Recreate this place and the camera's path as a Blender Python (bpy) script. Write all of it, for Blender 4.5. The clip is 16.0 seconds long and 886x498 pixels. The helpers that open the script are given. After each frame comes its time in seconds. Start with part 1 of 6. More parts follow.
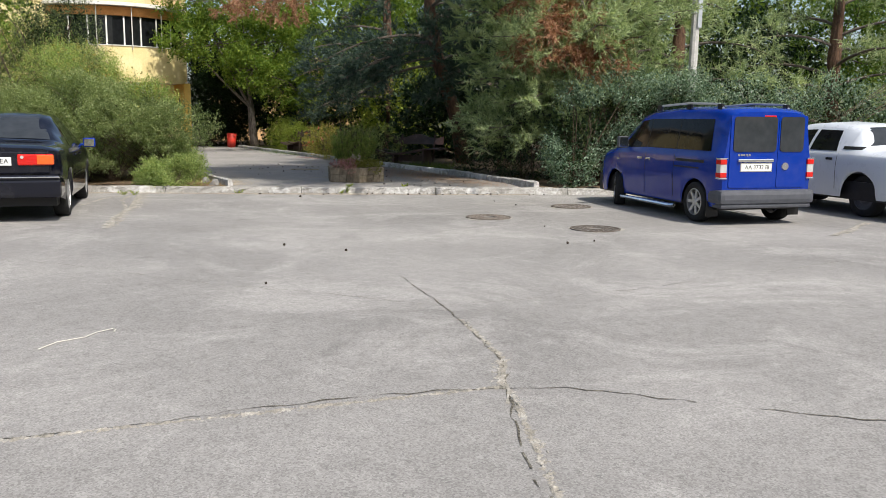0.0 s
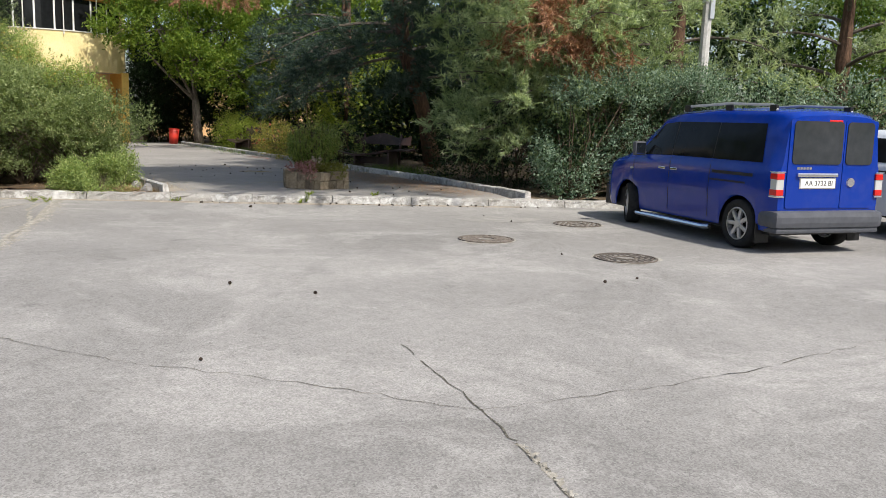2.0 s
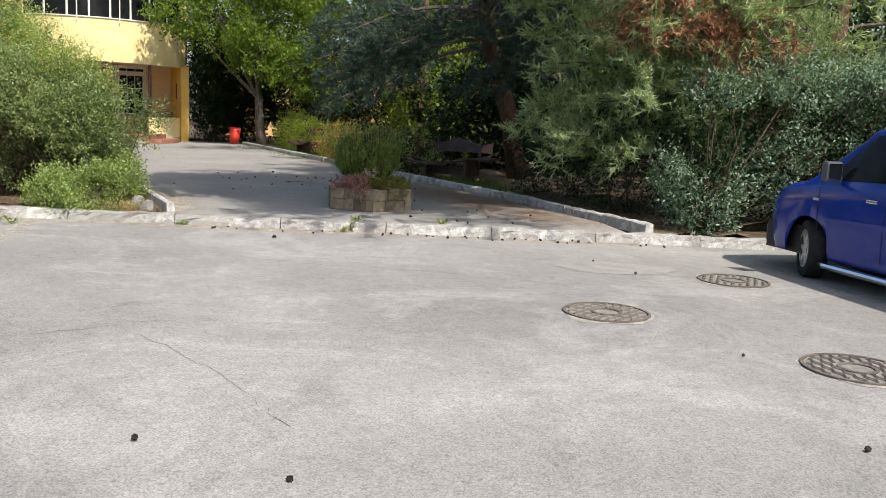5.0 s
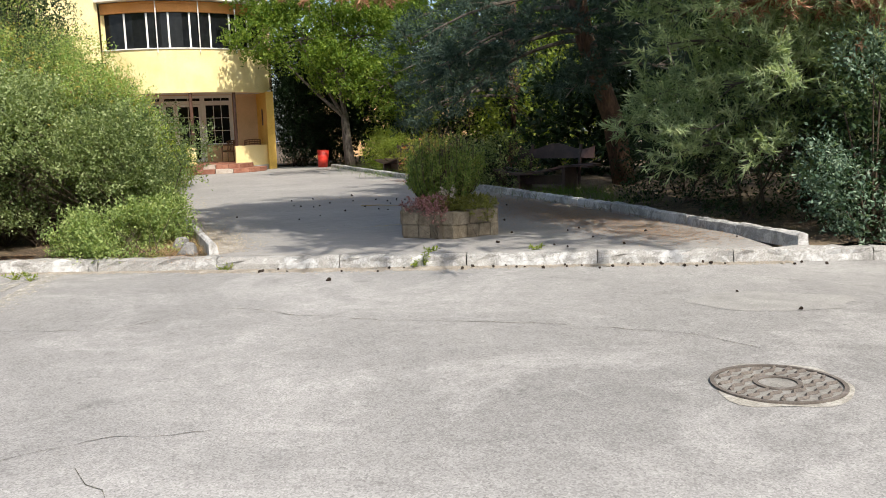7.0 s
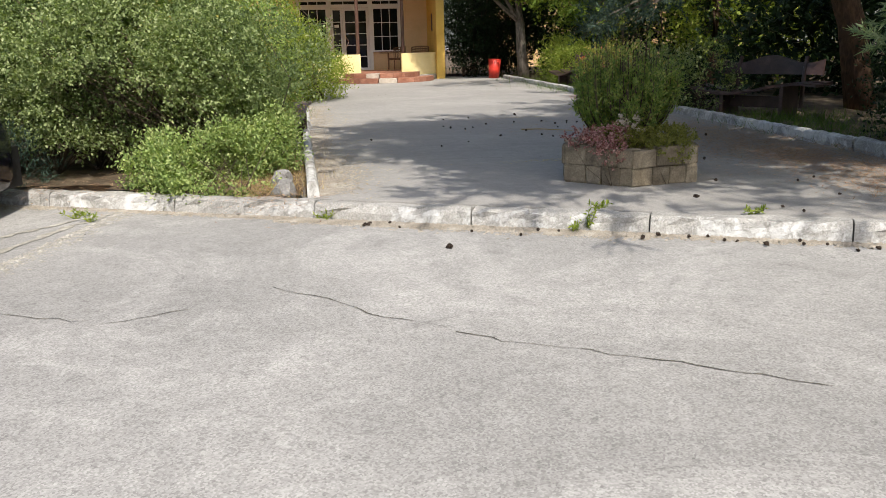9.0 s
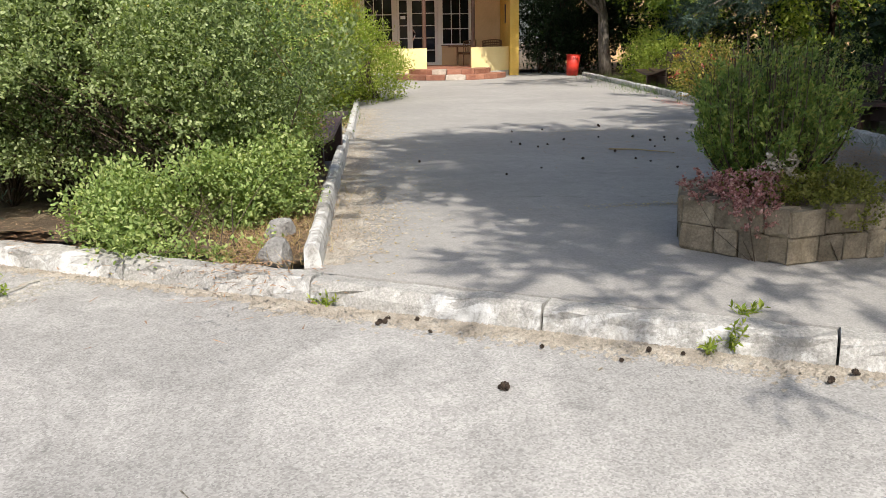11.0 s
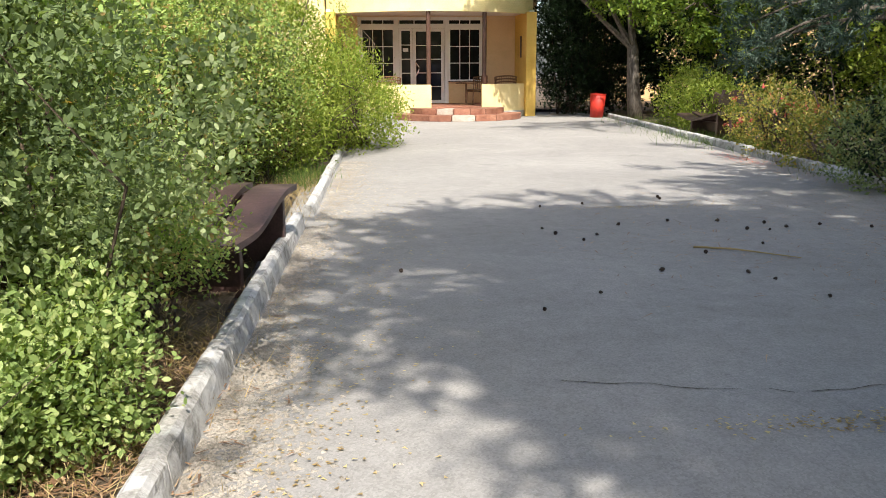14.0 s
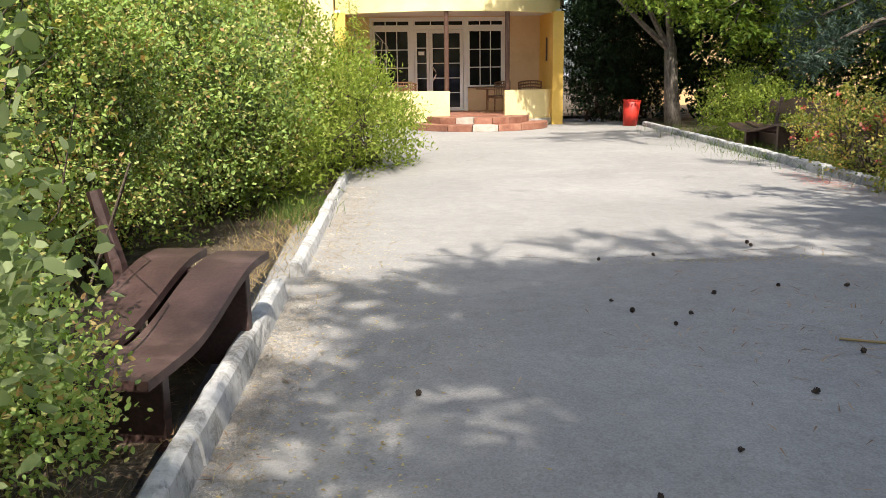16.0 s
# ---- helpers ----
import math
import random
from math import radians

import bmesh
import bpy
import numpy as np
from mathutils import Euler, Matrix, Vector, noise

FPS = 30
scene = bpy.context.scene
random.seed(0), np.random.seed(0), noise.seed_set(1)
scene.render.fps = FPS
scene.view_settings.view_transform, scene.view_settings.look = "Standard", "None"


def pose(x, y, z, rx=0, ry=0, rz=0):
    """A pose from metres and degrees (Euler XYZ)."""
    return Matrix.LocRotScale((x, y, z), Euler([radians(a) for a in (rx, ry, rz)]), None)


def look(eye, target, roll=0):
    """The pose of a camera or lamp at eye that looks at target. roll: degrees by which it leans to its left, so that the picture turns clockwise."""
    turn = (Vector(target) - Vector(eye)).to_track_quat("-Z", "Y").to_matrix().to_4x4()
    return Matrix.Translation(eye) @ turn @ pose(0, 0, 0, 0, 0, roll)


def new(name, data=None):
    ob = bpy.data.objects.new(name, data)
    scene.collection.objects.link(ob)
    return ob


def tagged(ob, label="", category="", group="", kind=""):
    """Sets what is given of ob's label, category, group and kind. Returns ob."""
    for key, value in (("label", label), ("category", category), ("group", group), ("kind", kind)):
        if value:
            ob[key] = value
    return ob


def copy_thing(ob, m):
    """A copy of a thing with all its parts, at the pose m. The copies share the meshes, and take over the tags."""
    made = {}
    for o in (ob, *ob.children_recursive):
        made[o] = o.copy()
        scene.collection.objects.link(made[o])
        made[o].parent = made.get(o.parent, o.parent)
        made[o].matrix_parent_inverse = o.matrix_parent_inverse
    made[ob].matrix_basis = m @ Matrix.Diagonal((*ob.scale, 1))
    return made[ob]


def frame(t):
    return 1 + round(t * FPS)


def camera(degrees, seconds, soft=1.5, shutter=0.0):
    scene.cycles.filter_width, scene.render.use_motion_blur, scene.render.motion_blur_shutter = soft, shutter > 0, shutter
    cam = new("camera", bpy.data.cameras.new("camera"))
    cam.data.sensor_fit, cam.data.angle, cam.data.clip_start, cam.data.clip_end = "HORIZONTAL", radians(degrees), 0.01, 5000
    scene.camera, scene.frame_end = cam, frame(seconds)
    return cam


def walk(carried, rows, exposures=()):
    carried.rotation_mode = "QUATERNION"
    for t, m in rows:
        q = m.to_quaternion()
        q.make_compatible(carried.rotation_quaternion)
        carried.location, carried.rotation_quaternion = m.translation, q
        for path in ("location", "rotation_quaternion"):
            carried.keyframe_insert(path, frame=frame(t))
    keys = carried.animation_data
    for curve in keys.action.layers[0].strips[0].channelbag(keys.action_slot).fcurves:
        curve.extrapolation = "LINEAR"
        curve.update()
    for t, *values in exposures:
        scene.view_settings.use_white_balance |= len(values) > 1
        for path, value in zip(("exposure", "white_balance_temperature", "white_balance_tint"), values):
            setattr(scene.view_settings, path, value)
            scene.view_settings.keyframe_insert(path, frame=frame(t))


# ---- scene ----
cam = camera(54.9, 16.0, soft=0.6)
PATH = [
    (0, (-0.297, -0.781, 1.485), (0.746, 0.899, 1.184), 0.5),
    (0.5, (-0.076, -0.065, 1.464), (0.911, 1.65, 1.173), 0.6),
    (1, (0.108, 0.506, 1.473), (1.084, 2.226, 1.177), 0.4),
    (1.5, (0.349, 1.117, 1.482), (1.324, 2.838, 1.183), 0.8),
    (2, (0.653, 1.64, 1.464), (1.795, 3.253, 1.163), 1.6),
    (2.5, (0.971, 2.256, 1.461), (2.119, 3.854, 1.107), 1.8),
    (3, (1.272, 2.854, 1.48), (2.408, 4.452, 1.087), 1.8),
    (3.5, (1.648, 3.403, 1.476), (2.761, 5.008, 1.048), 1.1),
    (4, (2.011, 3.947, 1.497), (3.123, 5.579, 1.18), 0.9),
    (4.5, (2.335, 4.415, 1.474), (3.406, 6.077, 1.172), 1.9),
    (4.6, (2.387, 4.524, 1.472), (3.457, 6.189, 1.184), 2.4),
    (4.7, (2.46, 4.6, 1.475), (3.504, 6.28, 1.179), 2.9),
    (6.8, (3.699, 6.319, 1.418), (4.469, 8.143, 1.132), -2.0),
    (7, (3.82, 6.52, 1.413), (4.586, 8.347, 1.133), -1.9),
    (7.4, (4.04, 6.935, 1.411), (4.731, 8.788, 1.115), -1.2),
    (7.5, (4.109, 7.075, 1.409), (4.785, 8.934, 1.111), -0.8),
    (8, (4.393, 7.641, 1.388), (4.986, 9.507, 0.981), -1.8),
    (8.5, (4.638, 8.239, 1.389), (5.122, 10.133, 0.97), -1.1),
    (8.6, (4.668, 8.348, 1.39), (5.113, 10.252, 0.968), -2.1),
    (9, (4.833, 8.819, 1.373), (5.19, 10.729, 0.901), -1.4),
    (9.5, (5.016, 9.411, 1.405), (5.275, 11.345, 0.969), -0.0),
    (9.7, (5.07, 9.638, 1.388), (5.309, 11.574, 0.947), -0.5),
    (11.8, (5.517, 12.119, 1.45), (5.683, 14.048, 0.95), -0.3),
    (12, (5.562, 12.369, 1.431), (5.725, 14.307, 0.965), -0.1),
    (12.5, (5.646, 12.933, 1.443), (5.812, 14.882, 1.022), -1.7),
    (13, (5.704, 13.5, 1.452), (5.884, 15.449, 1.042), -0.8),
    (13.5, (5.756, 14.051, 1.44), (5.931, 16.0, 1.031), -1.1),
    (14, (5.782, 14.552, 1.441), (5.961, 16.501, 1.028), -0.3),
    (14.5, (5.73, 15.058, 1.445), (5.906, 17.004, 1.021), -0.5),
    (15, (5.742, 15.489, 1.428), (5.896, 17.441, 1.018), -0.9),
    (15.5, (5.766, 15.959, 1.539), (5.909, 17.911, 1.128), -0.3),
    (16, (5.866, 16.51, 1.513), (6.008, 18.463, 1.105), -0.7),
]
walk(cam, [(t, look(eye, target, roll)) for t, eye, target, roll in PATH],
     exposures=[(0, 0.15), (3.5, 0.27), (7, 0.43), (9.5, 0.46), (12, 0.66), (14, 0.93), (15, 0.97), (16, 0.93)])

# ---- world, sun, exposure ----
SUN_DIR = Vector((0.06, -0.80, 0.99)).normalized()      # towards the sun
world = bpy.data.worlds.new("sky")
scene.world = world
world.use_nodes = True
wn = world.node_tree
sky = wn.nodes.new("ShaderNodeTexSky")
sky.sky_type = "NISHITA"
sky.sun_disc = False
sky.sun_elevation = math.asin(SUN_DIR.z)
sky.sun_rotation = math.atan2(SUN_DIR.x, SUN_DIR.y)
sky.air_density, sky.dust_density, sky.ozone_density = 1.0, 2.6, 1.0
wn.nodes["Background"].inputs[1].default_value = 0.145
wn.links.new(sky.outputs[0], wn.nodes["Background"].inputs[0])
sun = new("sun", bpy.data.lights.new("sun", "SUN"))
sun.data.energy, sun.data.angle, sun.data.color = 4.4, radians(0.53), (1.0, 0.94, 0.845)
sun.matrix_world = look(SUN_DIR * 60, (0, 0, 0))

rng = np.random.default_rng(7)


# ---- material helpers ----
class Mat:
    """A node material with a principled surface and a few short hands."""

    def __init__(self, name, rough=0.8, metal=0.0, spec=0.5):
        self.m = bpy.data.materials.new(name)
        self.m.use_nodes = True
        self.t = self.m.node_tree
        self.b = self.t.nodes["Principled BSDF"]
        self.b.inputs["Roughness"].default_value = rough
        self.b.inputs["Metallic"].default_value = metal
        self.b.inputs["Specular IOR Level"].default_value = spec

    def node(self, kind, **values):
        n = self.t.nodes.new(kind)
        for k, v in values.items():
            n.inputs[k].default_value = v
        return n

    def link(self, a, b):
        self.t.links.new(a, b)

    def coords(self, scale=(1, 1, 1)):
        g = self.node("ShaderNodeNewGeometry")
        mp = self.node("ShaderNodeMapping", Scale=scale)
        self.link(g.outputs["Position"], mp.inputs["Vector"])
        return mp.outputs[0]

    def local(self, scale=(1, 1, 1)):
        g = self.node("ShaderNodeTexCoord")
        mp = self.node("ShaderNodeMapping", Scale=scale)
        self.link(g.outputs["Object"], mp.inputs["Vector"])
        return mp.outputs[0]

    def noise(self, vec, scale, detail=4.0, rough=0.55, distortion=0.0):
        n = self.node("ShaderNodeTexNoise", Scale=scale, Detail=detail, Roughness=rough, Distortion=distortion)
        self.link(vec, n.inputs["Vector"])
        return n.outputs["Fac"]

    def voronoi(self, vec, scale):
        n = self.node("ShaderNodeTexVoronoi", Scale=scale)
        self.link(vec, n.inputs["Vector"])
        return n

    def ramp(self, fac, stops):
        r = self.t.nodes.new("ShaderNodeValToRGB")
        els = r.color_ramp.elements
        while len(els) < len(stops):
            els.new(0.5)
        for e, (p, c) in zip(els, stops):
            e.position = p
            e.color = (*c, 1) if len(c) == 3 else c
        self.link(fac, r.inputs[0])
        return r.outputs[0]

    def mix(self, fac, a, b, mode="MIX"):
        n = self.t.nodes.new("ShaderNodeMix")
        n.data_type, n.blend_type = "RGBA", mode
        if isinstance(fac, float):
            n.inputs[0].default_value = fac
        else:
            self.link(fac, n.inputs[0])
        for sock, v in ((n.inputs[6], a), (n.inputs[7], b)):
            if isinstance(v, tuple):
                sock.default_value = (*v, 1)
            else:
                self.link(v, sock)
        return n.outputs[2]

    def color(self, c):
        if isinstance(c, tuple):
            self.b.inputs["Base Color"].default_value = (*c, 1)
        else:
            self.link(c, self.b.inputs["Base Color"])
        return self

    def bump(self, height, strength=0.4, distance=0.01, under=None):
        n = self.node("ShaderNodeBump", Strength=strength, Distance=distance)
        self.link(height, n.inputs["Height"])
        if under is not None:
            self.link(under, n.inputs["Normal"])
        self.link(n.outputs[0], self.b.inputs["Normal"])
        return n.outputs[0]


def grey(v):
    return (v, v, v)


def asphalt(name, lo, mid, hi, tint=(1.0, 0.97, 0.93), scuff=0.6, coarse=1.0):
    """Worn asphalt: wide tone drift, pale scuffs with torn edges, stone grain and small pits."""
    m = Mat(name, 0.9, 0, 0.3)
    p = m.coords()
    shade = lambda v: tuple(v * t for t in tint)
    speck = lambda v: grey(1 + (v - 1) * coarse)
    big = m.noise(p, 0.35, 5, 0.6, 0.4)
    col = m.ramp(big, [(0.3, shade(lo)), (0.52, shade(mid)), (0.72, shade(hi))])
    torn = m.noise(p, 0.55, 10, 0.74, 0.9)
    col = m.mix(m.ramp(torn, [(0.50, grey(0)), (0.60, grey(scuff)), (0.75, grey(scuff))]), col, shade(hi * 1.25))
    arcs = m.noise(m.coords((1.6, 0.5, 1)), 1.6, 9, 0.72, 2.2)
    col = m.mix(m.ramp(arcs, [(0.56, grey(0)), (0.66, grey(scuff * 0.7))]), col, shade(hi * 1.12))
    stain = m.ramp(m.noise(p, 0.9, 6, 0.65, 1.2), [(0.24, grey(0.74)), (0.38, grey(1.0))])
    col = m.mix(1.0, col, stain, "MULTIPLY")
    mid_tone = m.ramp(m.noise(p, 7.0, 7, 0.72, 0.3), [(0.32, grey(0.90)), (0.68, grey(1.09))])
    col = m.mix(1.0, col, mid_tone, "MULTIPLY")
    grain = m.voronoi(p, 120.0)
    col = m.mix(1.0, col, m.ramp(grain.outputs["Color"], [(0.12, speck(0.73)), (0.5, grey(1.0)), (0.9, speck(1.24))]), "MULTIPLY")
    chips = m.voronoi(p, 44.0)
    col = m.mix(1.0, col, m.ramp(chips.outputs["Color"], [(0.06, speck(0.80)), (0.16, grey(1.0)), (0.88, grey(1.0)), (0.96, speck(1.14))]), "MULTIPLY")
    pits = m.ramp(m.noise(p, 30.0, 5, 0.75), [(0.27, speck(0.74)), (0.35, grey(1.0))])
    m.color(m.mix(1.0, col, pits, "MULTIPLY"))
    n1 = m.bump(grain.outputs["Distance"], 0.2, 0.003)
    m.bump(m.noise(p, 26.0, 5, 0.65), 0.2, 0.006, n1)
    return m.m


def mottled(name, a, b, c, scale=3.0, fine=40.0, rough=0.9, strength=0.5, dist=0.01, spec=0.3, local=False):
    m = Mat(name, rough, 0, spec)
    p = m.local() if local else m.coords()
    n1 = m.noise(p, scale, 5, 0.6, 0.3)
    n2 = m.noise(p, fine, 4, 0.6)
    col = m.ramp(n1, [(0.3, a), (0.5, b), (0.7, c)])
    col = m.mix(1.0, col, m.ramp(n2, [(0.3, grey(0.72)), (0.7, grey(1.25))]), "MULTIPLY")
    m.color(col)
    m.bump(n2, strength, dist)
    return m.m


def piece_mat(name, a, b, c, scale=6.0, fine=60.0, rough=0.9, strength=0.6, dist=0.008):
    """Stone or tile pieces, each a shade of its own."""
    m = Mat(name, rough, 0, 0.3)
    p = m.coords()
    oi = m.node("ShaderNodeObjectInfo")
    n1 = m.noise(p, scale, 5, 0.6, 0.4)
    n2 = m.noise(p, fine, 4, 0.65)
    col = m.ramp(n1, [(0.3, a), (0.5, b), (0.7, c)])
    col = m.mix(1.0, col, m.ramp(oi.outputs["Random"], [(0.0, grey(0.75)), (1.0, grey(1.2))]), "MULTIPLY")
    col = m.mix(1.0, col, m.ramp(n2, [(0.3, grey(0.7)), (0.7, grey(1.25))]), "MULTIPLY")
    m.color(col)
    m.bump(n2, strength, dist)
    return m.m


def paint_worn(name, paint, under, cover=0.5, scale=5.0, top=0.0):
    """Whitewash worn off concrete; top: how much more the upper face has lost."""
    m = Mat(name, 0.9, 0, 0.3)
    p = m.coords()
    n = m.noise(p, scale, 9, 0.74, 0.5)
    wide = m.noise(p, 0.8, 3)
    f = m.mix(0.42, n, wide)
    if top:
        g = m.node("ShaderNodeNewGeometry")
        sep = m.node("ShaderNodeSeparateXYZ")
        m.link(g.outputs["Normal"], sep.inputs[0])
        f = m.mix(m.ramp(sep.outputs["Z"], [(0.4, grey(0.0)), (0.9, grey(top))]), f, grey(1.0))
    mask = m.ramp(f, [(cover - 0.03, grey(1.0)), (cover + 0.04, grey(0.0))])
    fine = m.noise(p, 70.0, 5, 0.7)
    conc = m.mix(1.0, under, m.ramp(fine, [(0.3, grey(0.62)), (0.7, grey(1.35))]), "MULTIPLY")
    conc = m.mix(1.0, conc, m.ramp(m.noise(p, 3.0, 6, 0.7), [(0.3, grey(0.75)), (0.65, grey(1.15))]), "MULTIPLY")
    whit = m.mix(1.0, paint, m.ramp(m.noise(p, 14.0, 6, 0.75), [(0.3, grey(0.70)), (0.6, grey(1.05))]), "MULTIPLY")
    m.color(m.mix(mask, conc, whit))
    m.bump(m.mix(0.5, fine, n), 0.8, 0.014)
    return m.m


def leaf_mat(name, stops, trans=0.35, rough=0.52, patch=1.3, share=0.3):
    """Leaves: a colour for each leaf, lit through from behind."""
    m = Mat(name, rough, 0, 0.22)
    g = m.node("ShaderNodeNewGeometry")
    n = m.noise(m.coords(), patch, 3)
    f = m.mix(share, g.outputs["Random Per Island"], n)
    col = m.ramp(f, stops)
    m.color(col)
    tr = m.node("ShaderNodeBsdfTranslucent")
    tint = m.mix(1.0, col, (1.25, 1.3, 0.6), "MULTIPLY")
    m.link(tint, tr.inputs[0])
    mx = m.node("ShaderNodeMixShader", Fac=trans)
    m.link(m.b.outputs[0], mx.inputs[1])
    m.link(tr.outputs[0], mx.inputs[2])
    m.link(mx.outputs[0], m.t.nodes["Material Output"].inputs[0])
    return m.m


def plain(name, c, rough=0.5, metal=0.0, spec=0.5, var=0.12, scale=8.0):
    """Paint, metal or plastic with slight wear."""
    m = Mat(name, rough, metal, spec)
    p = m.local()
    n = m.noise(p, scale, 4, 0.6)
    lo, hi = tuple(x * (1 - var) for x in c), tuple(min(1, x * (1 + var)) for x in c)
    m.color(m.ramp(n, [(0.3, lo), (0.7, hi)]))
    r = m.ramp(m.noise(p, scale * 3, 4), [(0.3, grey(max(0.02, rough * 0.85))), (0.7, grey(min(1, rough * 1.15)))])
    m.link(r, m.b.inputs["Roughness"])
    return m.m


def car_paint(name, c, rough=0.28):
    m = Mat(name, rough, 0.0, 0.5)
    p = m.local()
    dust = m.noise(p, 5.0, 5, 0.6)
    m.color(m.mix(m.ramp(dust, [(0.45, grey(0.0)), (0.8, grey(0.035))]), c, (0.42, 0.40, 0.37)))
    m.b.inputs["Specular IOR Level"].default_value = 0.3
    m.b.inputs["Coat Weight"].default_value = 0.25
    m.b.inputs["Coat Roughness"].default_value = 0.06
    m.link(m.ramp(m.noise(p, 9.0, 4), [(0.3, grey(rough * 0.8)), (0.7, grey(rough * 1.3))]), m.b.inputs["Roughness"])
    return m.m


def dark_glass(name, c, rough=0.04, spec=0.3):
    m = Mat(name, rough, 0.0, spec)
    n = m.noise(m.local(), 6.0, 4)
    m.color(m.ramp(n, [(0.3, c), (0.8, tuple(x * 1.5 + 0.004 for x in c))]))
    m.link(m.ramp(n, [(0.3, grey(rough)), (0.8, grey(rough * 3))]), m.b.inputs["Roughness"])
    return m.m


def bark(name, a, b, c):
    m = Mat(name, 0.9, 0, 0.2)
    p = m.coords((1, 1, 0.3))
    v = m.noise(p, 16.0, 6, 0.7, 0.6)
    m.color(m.ramp(v, [(0.3, a), (0.5, b), (0.7, c)]))
    m.bump(v, 0.9, 0.03)
    return m.m


# ---- materials ----
M = {}
M["asphalt"] = asphalt("asphalt_old", 0.215, 0.265, 0.33, scuff=0.42)
M["asphalt_court"] = asphalt("asphalt_court", 0.235, 0.275, 0.315, (1.0, 0.955, 0.895), 0.2, 0.55)
M["crack"] = mottled("crack_dirt", (0.045, 0.04, 0.032), (0.11, 0.10, 0.08), (0.30, 0.28, 0.23), 38, 160)
M["crack_light"] = mottled("crack_lime", (0.22, 0.21, 0.18), (0.33, 0.31, 0.27), (0.48, 0.46, 0.42), 9, 80)
M["patch"] = mottled("worn_patch", (0.24, 0.235, 0.22), (0.29, 0.28, 0.265), (0.34, 0.33, 0.31), 4, 90)
M["soil"] = mottled("dry_soil", (0.07, 0.05, 0.033), (0.12, 0.09, 0.06), (0.22, 0.17, 0.11), 2.5, 60, 0.95, 0.9, 0.03)
M["kerb"] = paint_worn("kerb_whitewash", (0.55, 0.55, 0.54), (0.33, 0.32, 0.30), 0.465, 11.0, 0.16)
M["sand"] = mottled("dry_sand", (0.27, 0.235, 0.19), (0.36, 0.32, 0.265), (0.47, 0.43, 0.37), 5, 110, 0.95, 0.9, 0.012)
M["kerb_white"] = paint_worn("kerb_fresh_whitewash", (0.57, 0.56, 0.54), (0.33, 0.315, 0.29), 0.53, 8.0, 0.04)
# Duller copy of the shrub leaf: shade inside the crowns put into its colour.
M["leaf_inner_shade"] = leaf_mat("inner_shade_leaf", [(0.2, (0.09, 0.125, 0.05)), (0.5, (0.14, 0.19, 0.075)), (0.8, (0.21, 0.27, 0.11))], 0.36)
M["leaf_low"] = leaf_mat("low_bush_leaf", [(0.2, (0.17, 0.24, 0.08)), (0.5, (0.29, 0.38, 0.13)), (0.8, (0.45, 0.50, 0.22))], 0.42)
M["kerb_bare"] = paint_worn("kerb_concrete", (0.60, 0.59, 0.57), (0.33, 0.32, 0.305), 0.50, 7.0)
M["stone"] = piece_mat("shell_limestone", (0.13, 0.105, 0.07), (0.22, 0.18, 0.125), (0.33, 0.28, 0.20), 7, 70)
M["rock"] = mottled("field_stone", (0.15, 0.145, 0.138), (0.23, 0.222, 0.21), (0.34, 0.33, 0.315), 9, 60, 0.95, 0.8, 0.02)
M["iron_dirt"] = mottled("dirt_on_iron", (0.17, 0.16, 0.145), (0.22, 0.21, 0.19), (0.28, 0.27, 0.25), 9, 90, 0.9, 0.5, 0.004)
M["iron"] = mottled("dusty_iron", (0.09, 0.076, 0.066), (0.13, 0.112, 0.097), (0.18, 0.158, 0.14), 9, 90, 0.85, 0.5, 0.004)
M["stucco"] = mottled("yellow_stucco", (0.74, 0.60, 0.28), (0.80, 0.67, 0.34), (0.84, 0.72, 0.40), 1.5, 120, 0.9, 0.35, 0.004)
M["stucco_deep"] = mottled("deep_yellow_stucco", (0.68, 0.43, 0.09), (0.74, 0.49, 0.12), (0.78, 0.53, 0.15), 1.5, 120, 0.9, 0.35, 0.004)
M["stucco_warm"] = mottled("peach_stucco", (0.66, 0.47, 0.26), (0.72, 0.52, 0.30), (0.76, 0.56, 0.34), 1.5, 120, 0.9, 0.35, 0.004)
M["orange_band"] = mottled("orange_plaster", (0.62, 0.27, 0.08), (0.68, 0.31, 0.10), (0.72, 0.35, 0.13), 2, 90, 0.85, 0.3, 0.004)
M["stucco_orange"] = mottled("faded_orange_plaster", (0.56, 0.36, 0.18), (0.62, 0.41, 0.21), (0.68, 0.46, 0.26), 1.5, 90, 0.9, 0.3, 0.004)
M["plaster_grey"] = mottled("grey_plaster", (0.38, 0.36, 0.33), (0.47, 0.45, 0.42), (0.56, 0.54, 0.5), 1.2, 80)
M["white_pvc"] = plain("white_pvc", (0.78, 0.77, 0.74), 0.4, 0, 0.5, 0.05)
M["white_board"] = plain("white_soffit", (0.72, 0.70, 0.66), 0.6, 0, 0.4, 0.06)
M["window_dark"] = dark_glass("window_glass", (0.008, 0.009, 0.010), 0.03, 0.25)
M["post_brown"] = plain("brown_painted_post", (0.09, 0.045, 0.03), 0.5, 0, 0.5, 0.3)
M["tile_red"] = piece_mat("red_step_tile", (0.20, 0.085, 0.055), (0.27, 0.12, 0.078), (0.36, 0.19, 0.13), 5, 60, 0.55, 0.3, 0.004)
M["tile_pale"] = piece_mat("pale_step_tile", (0.34, 0.29, 0.24), (0.42, 0.36, 0.30), (0.50, 0.44, 0.38), 5, 60, 0.6, 0.3, 0.004)
M["wicker"] = mottled("brown_wicker", (0.10, 0.05, 0.025), (0.17, 0.09, 0.045), (0.26, 0.15, 0.08), 12, 90, 0.7, 0.7, 0.006, local=True)
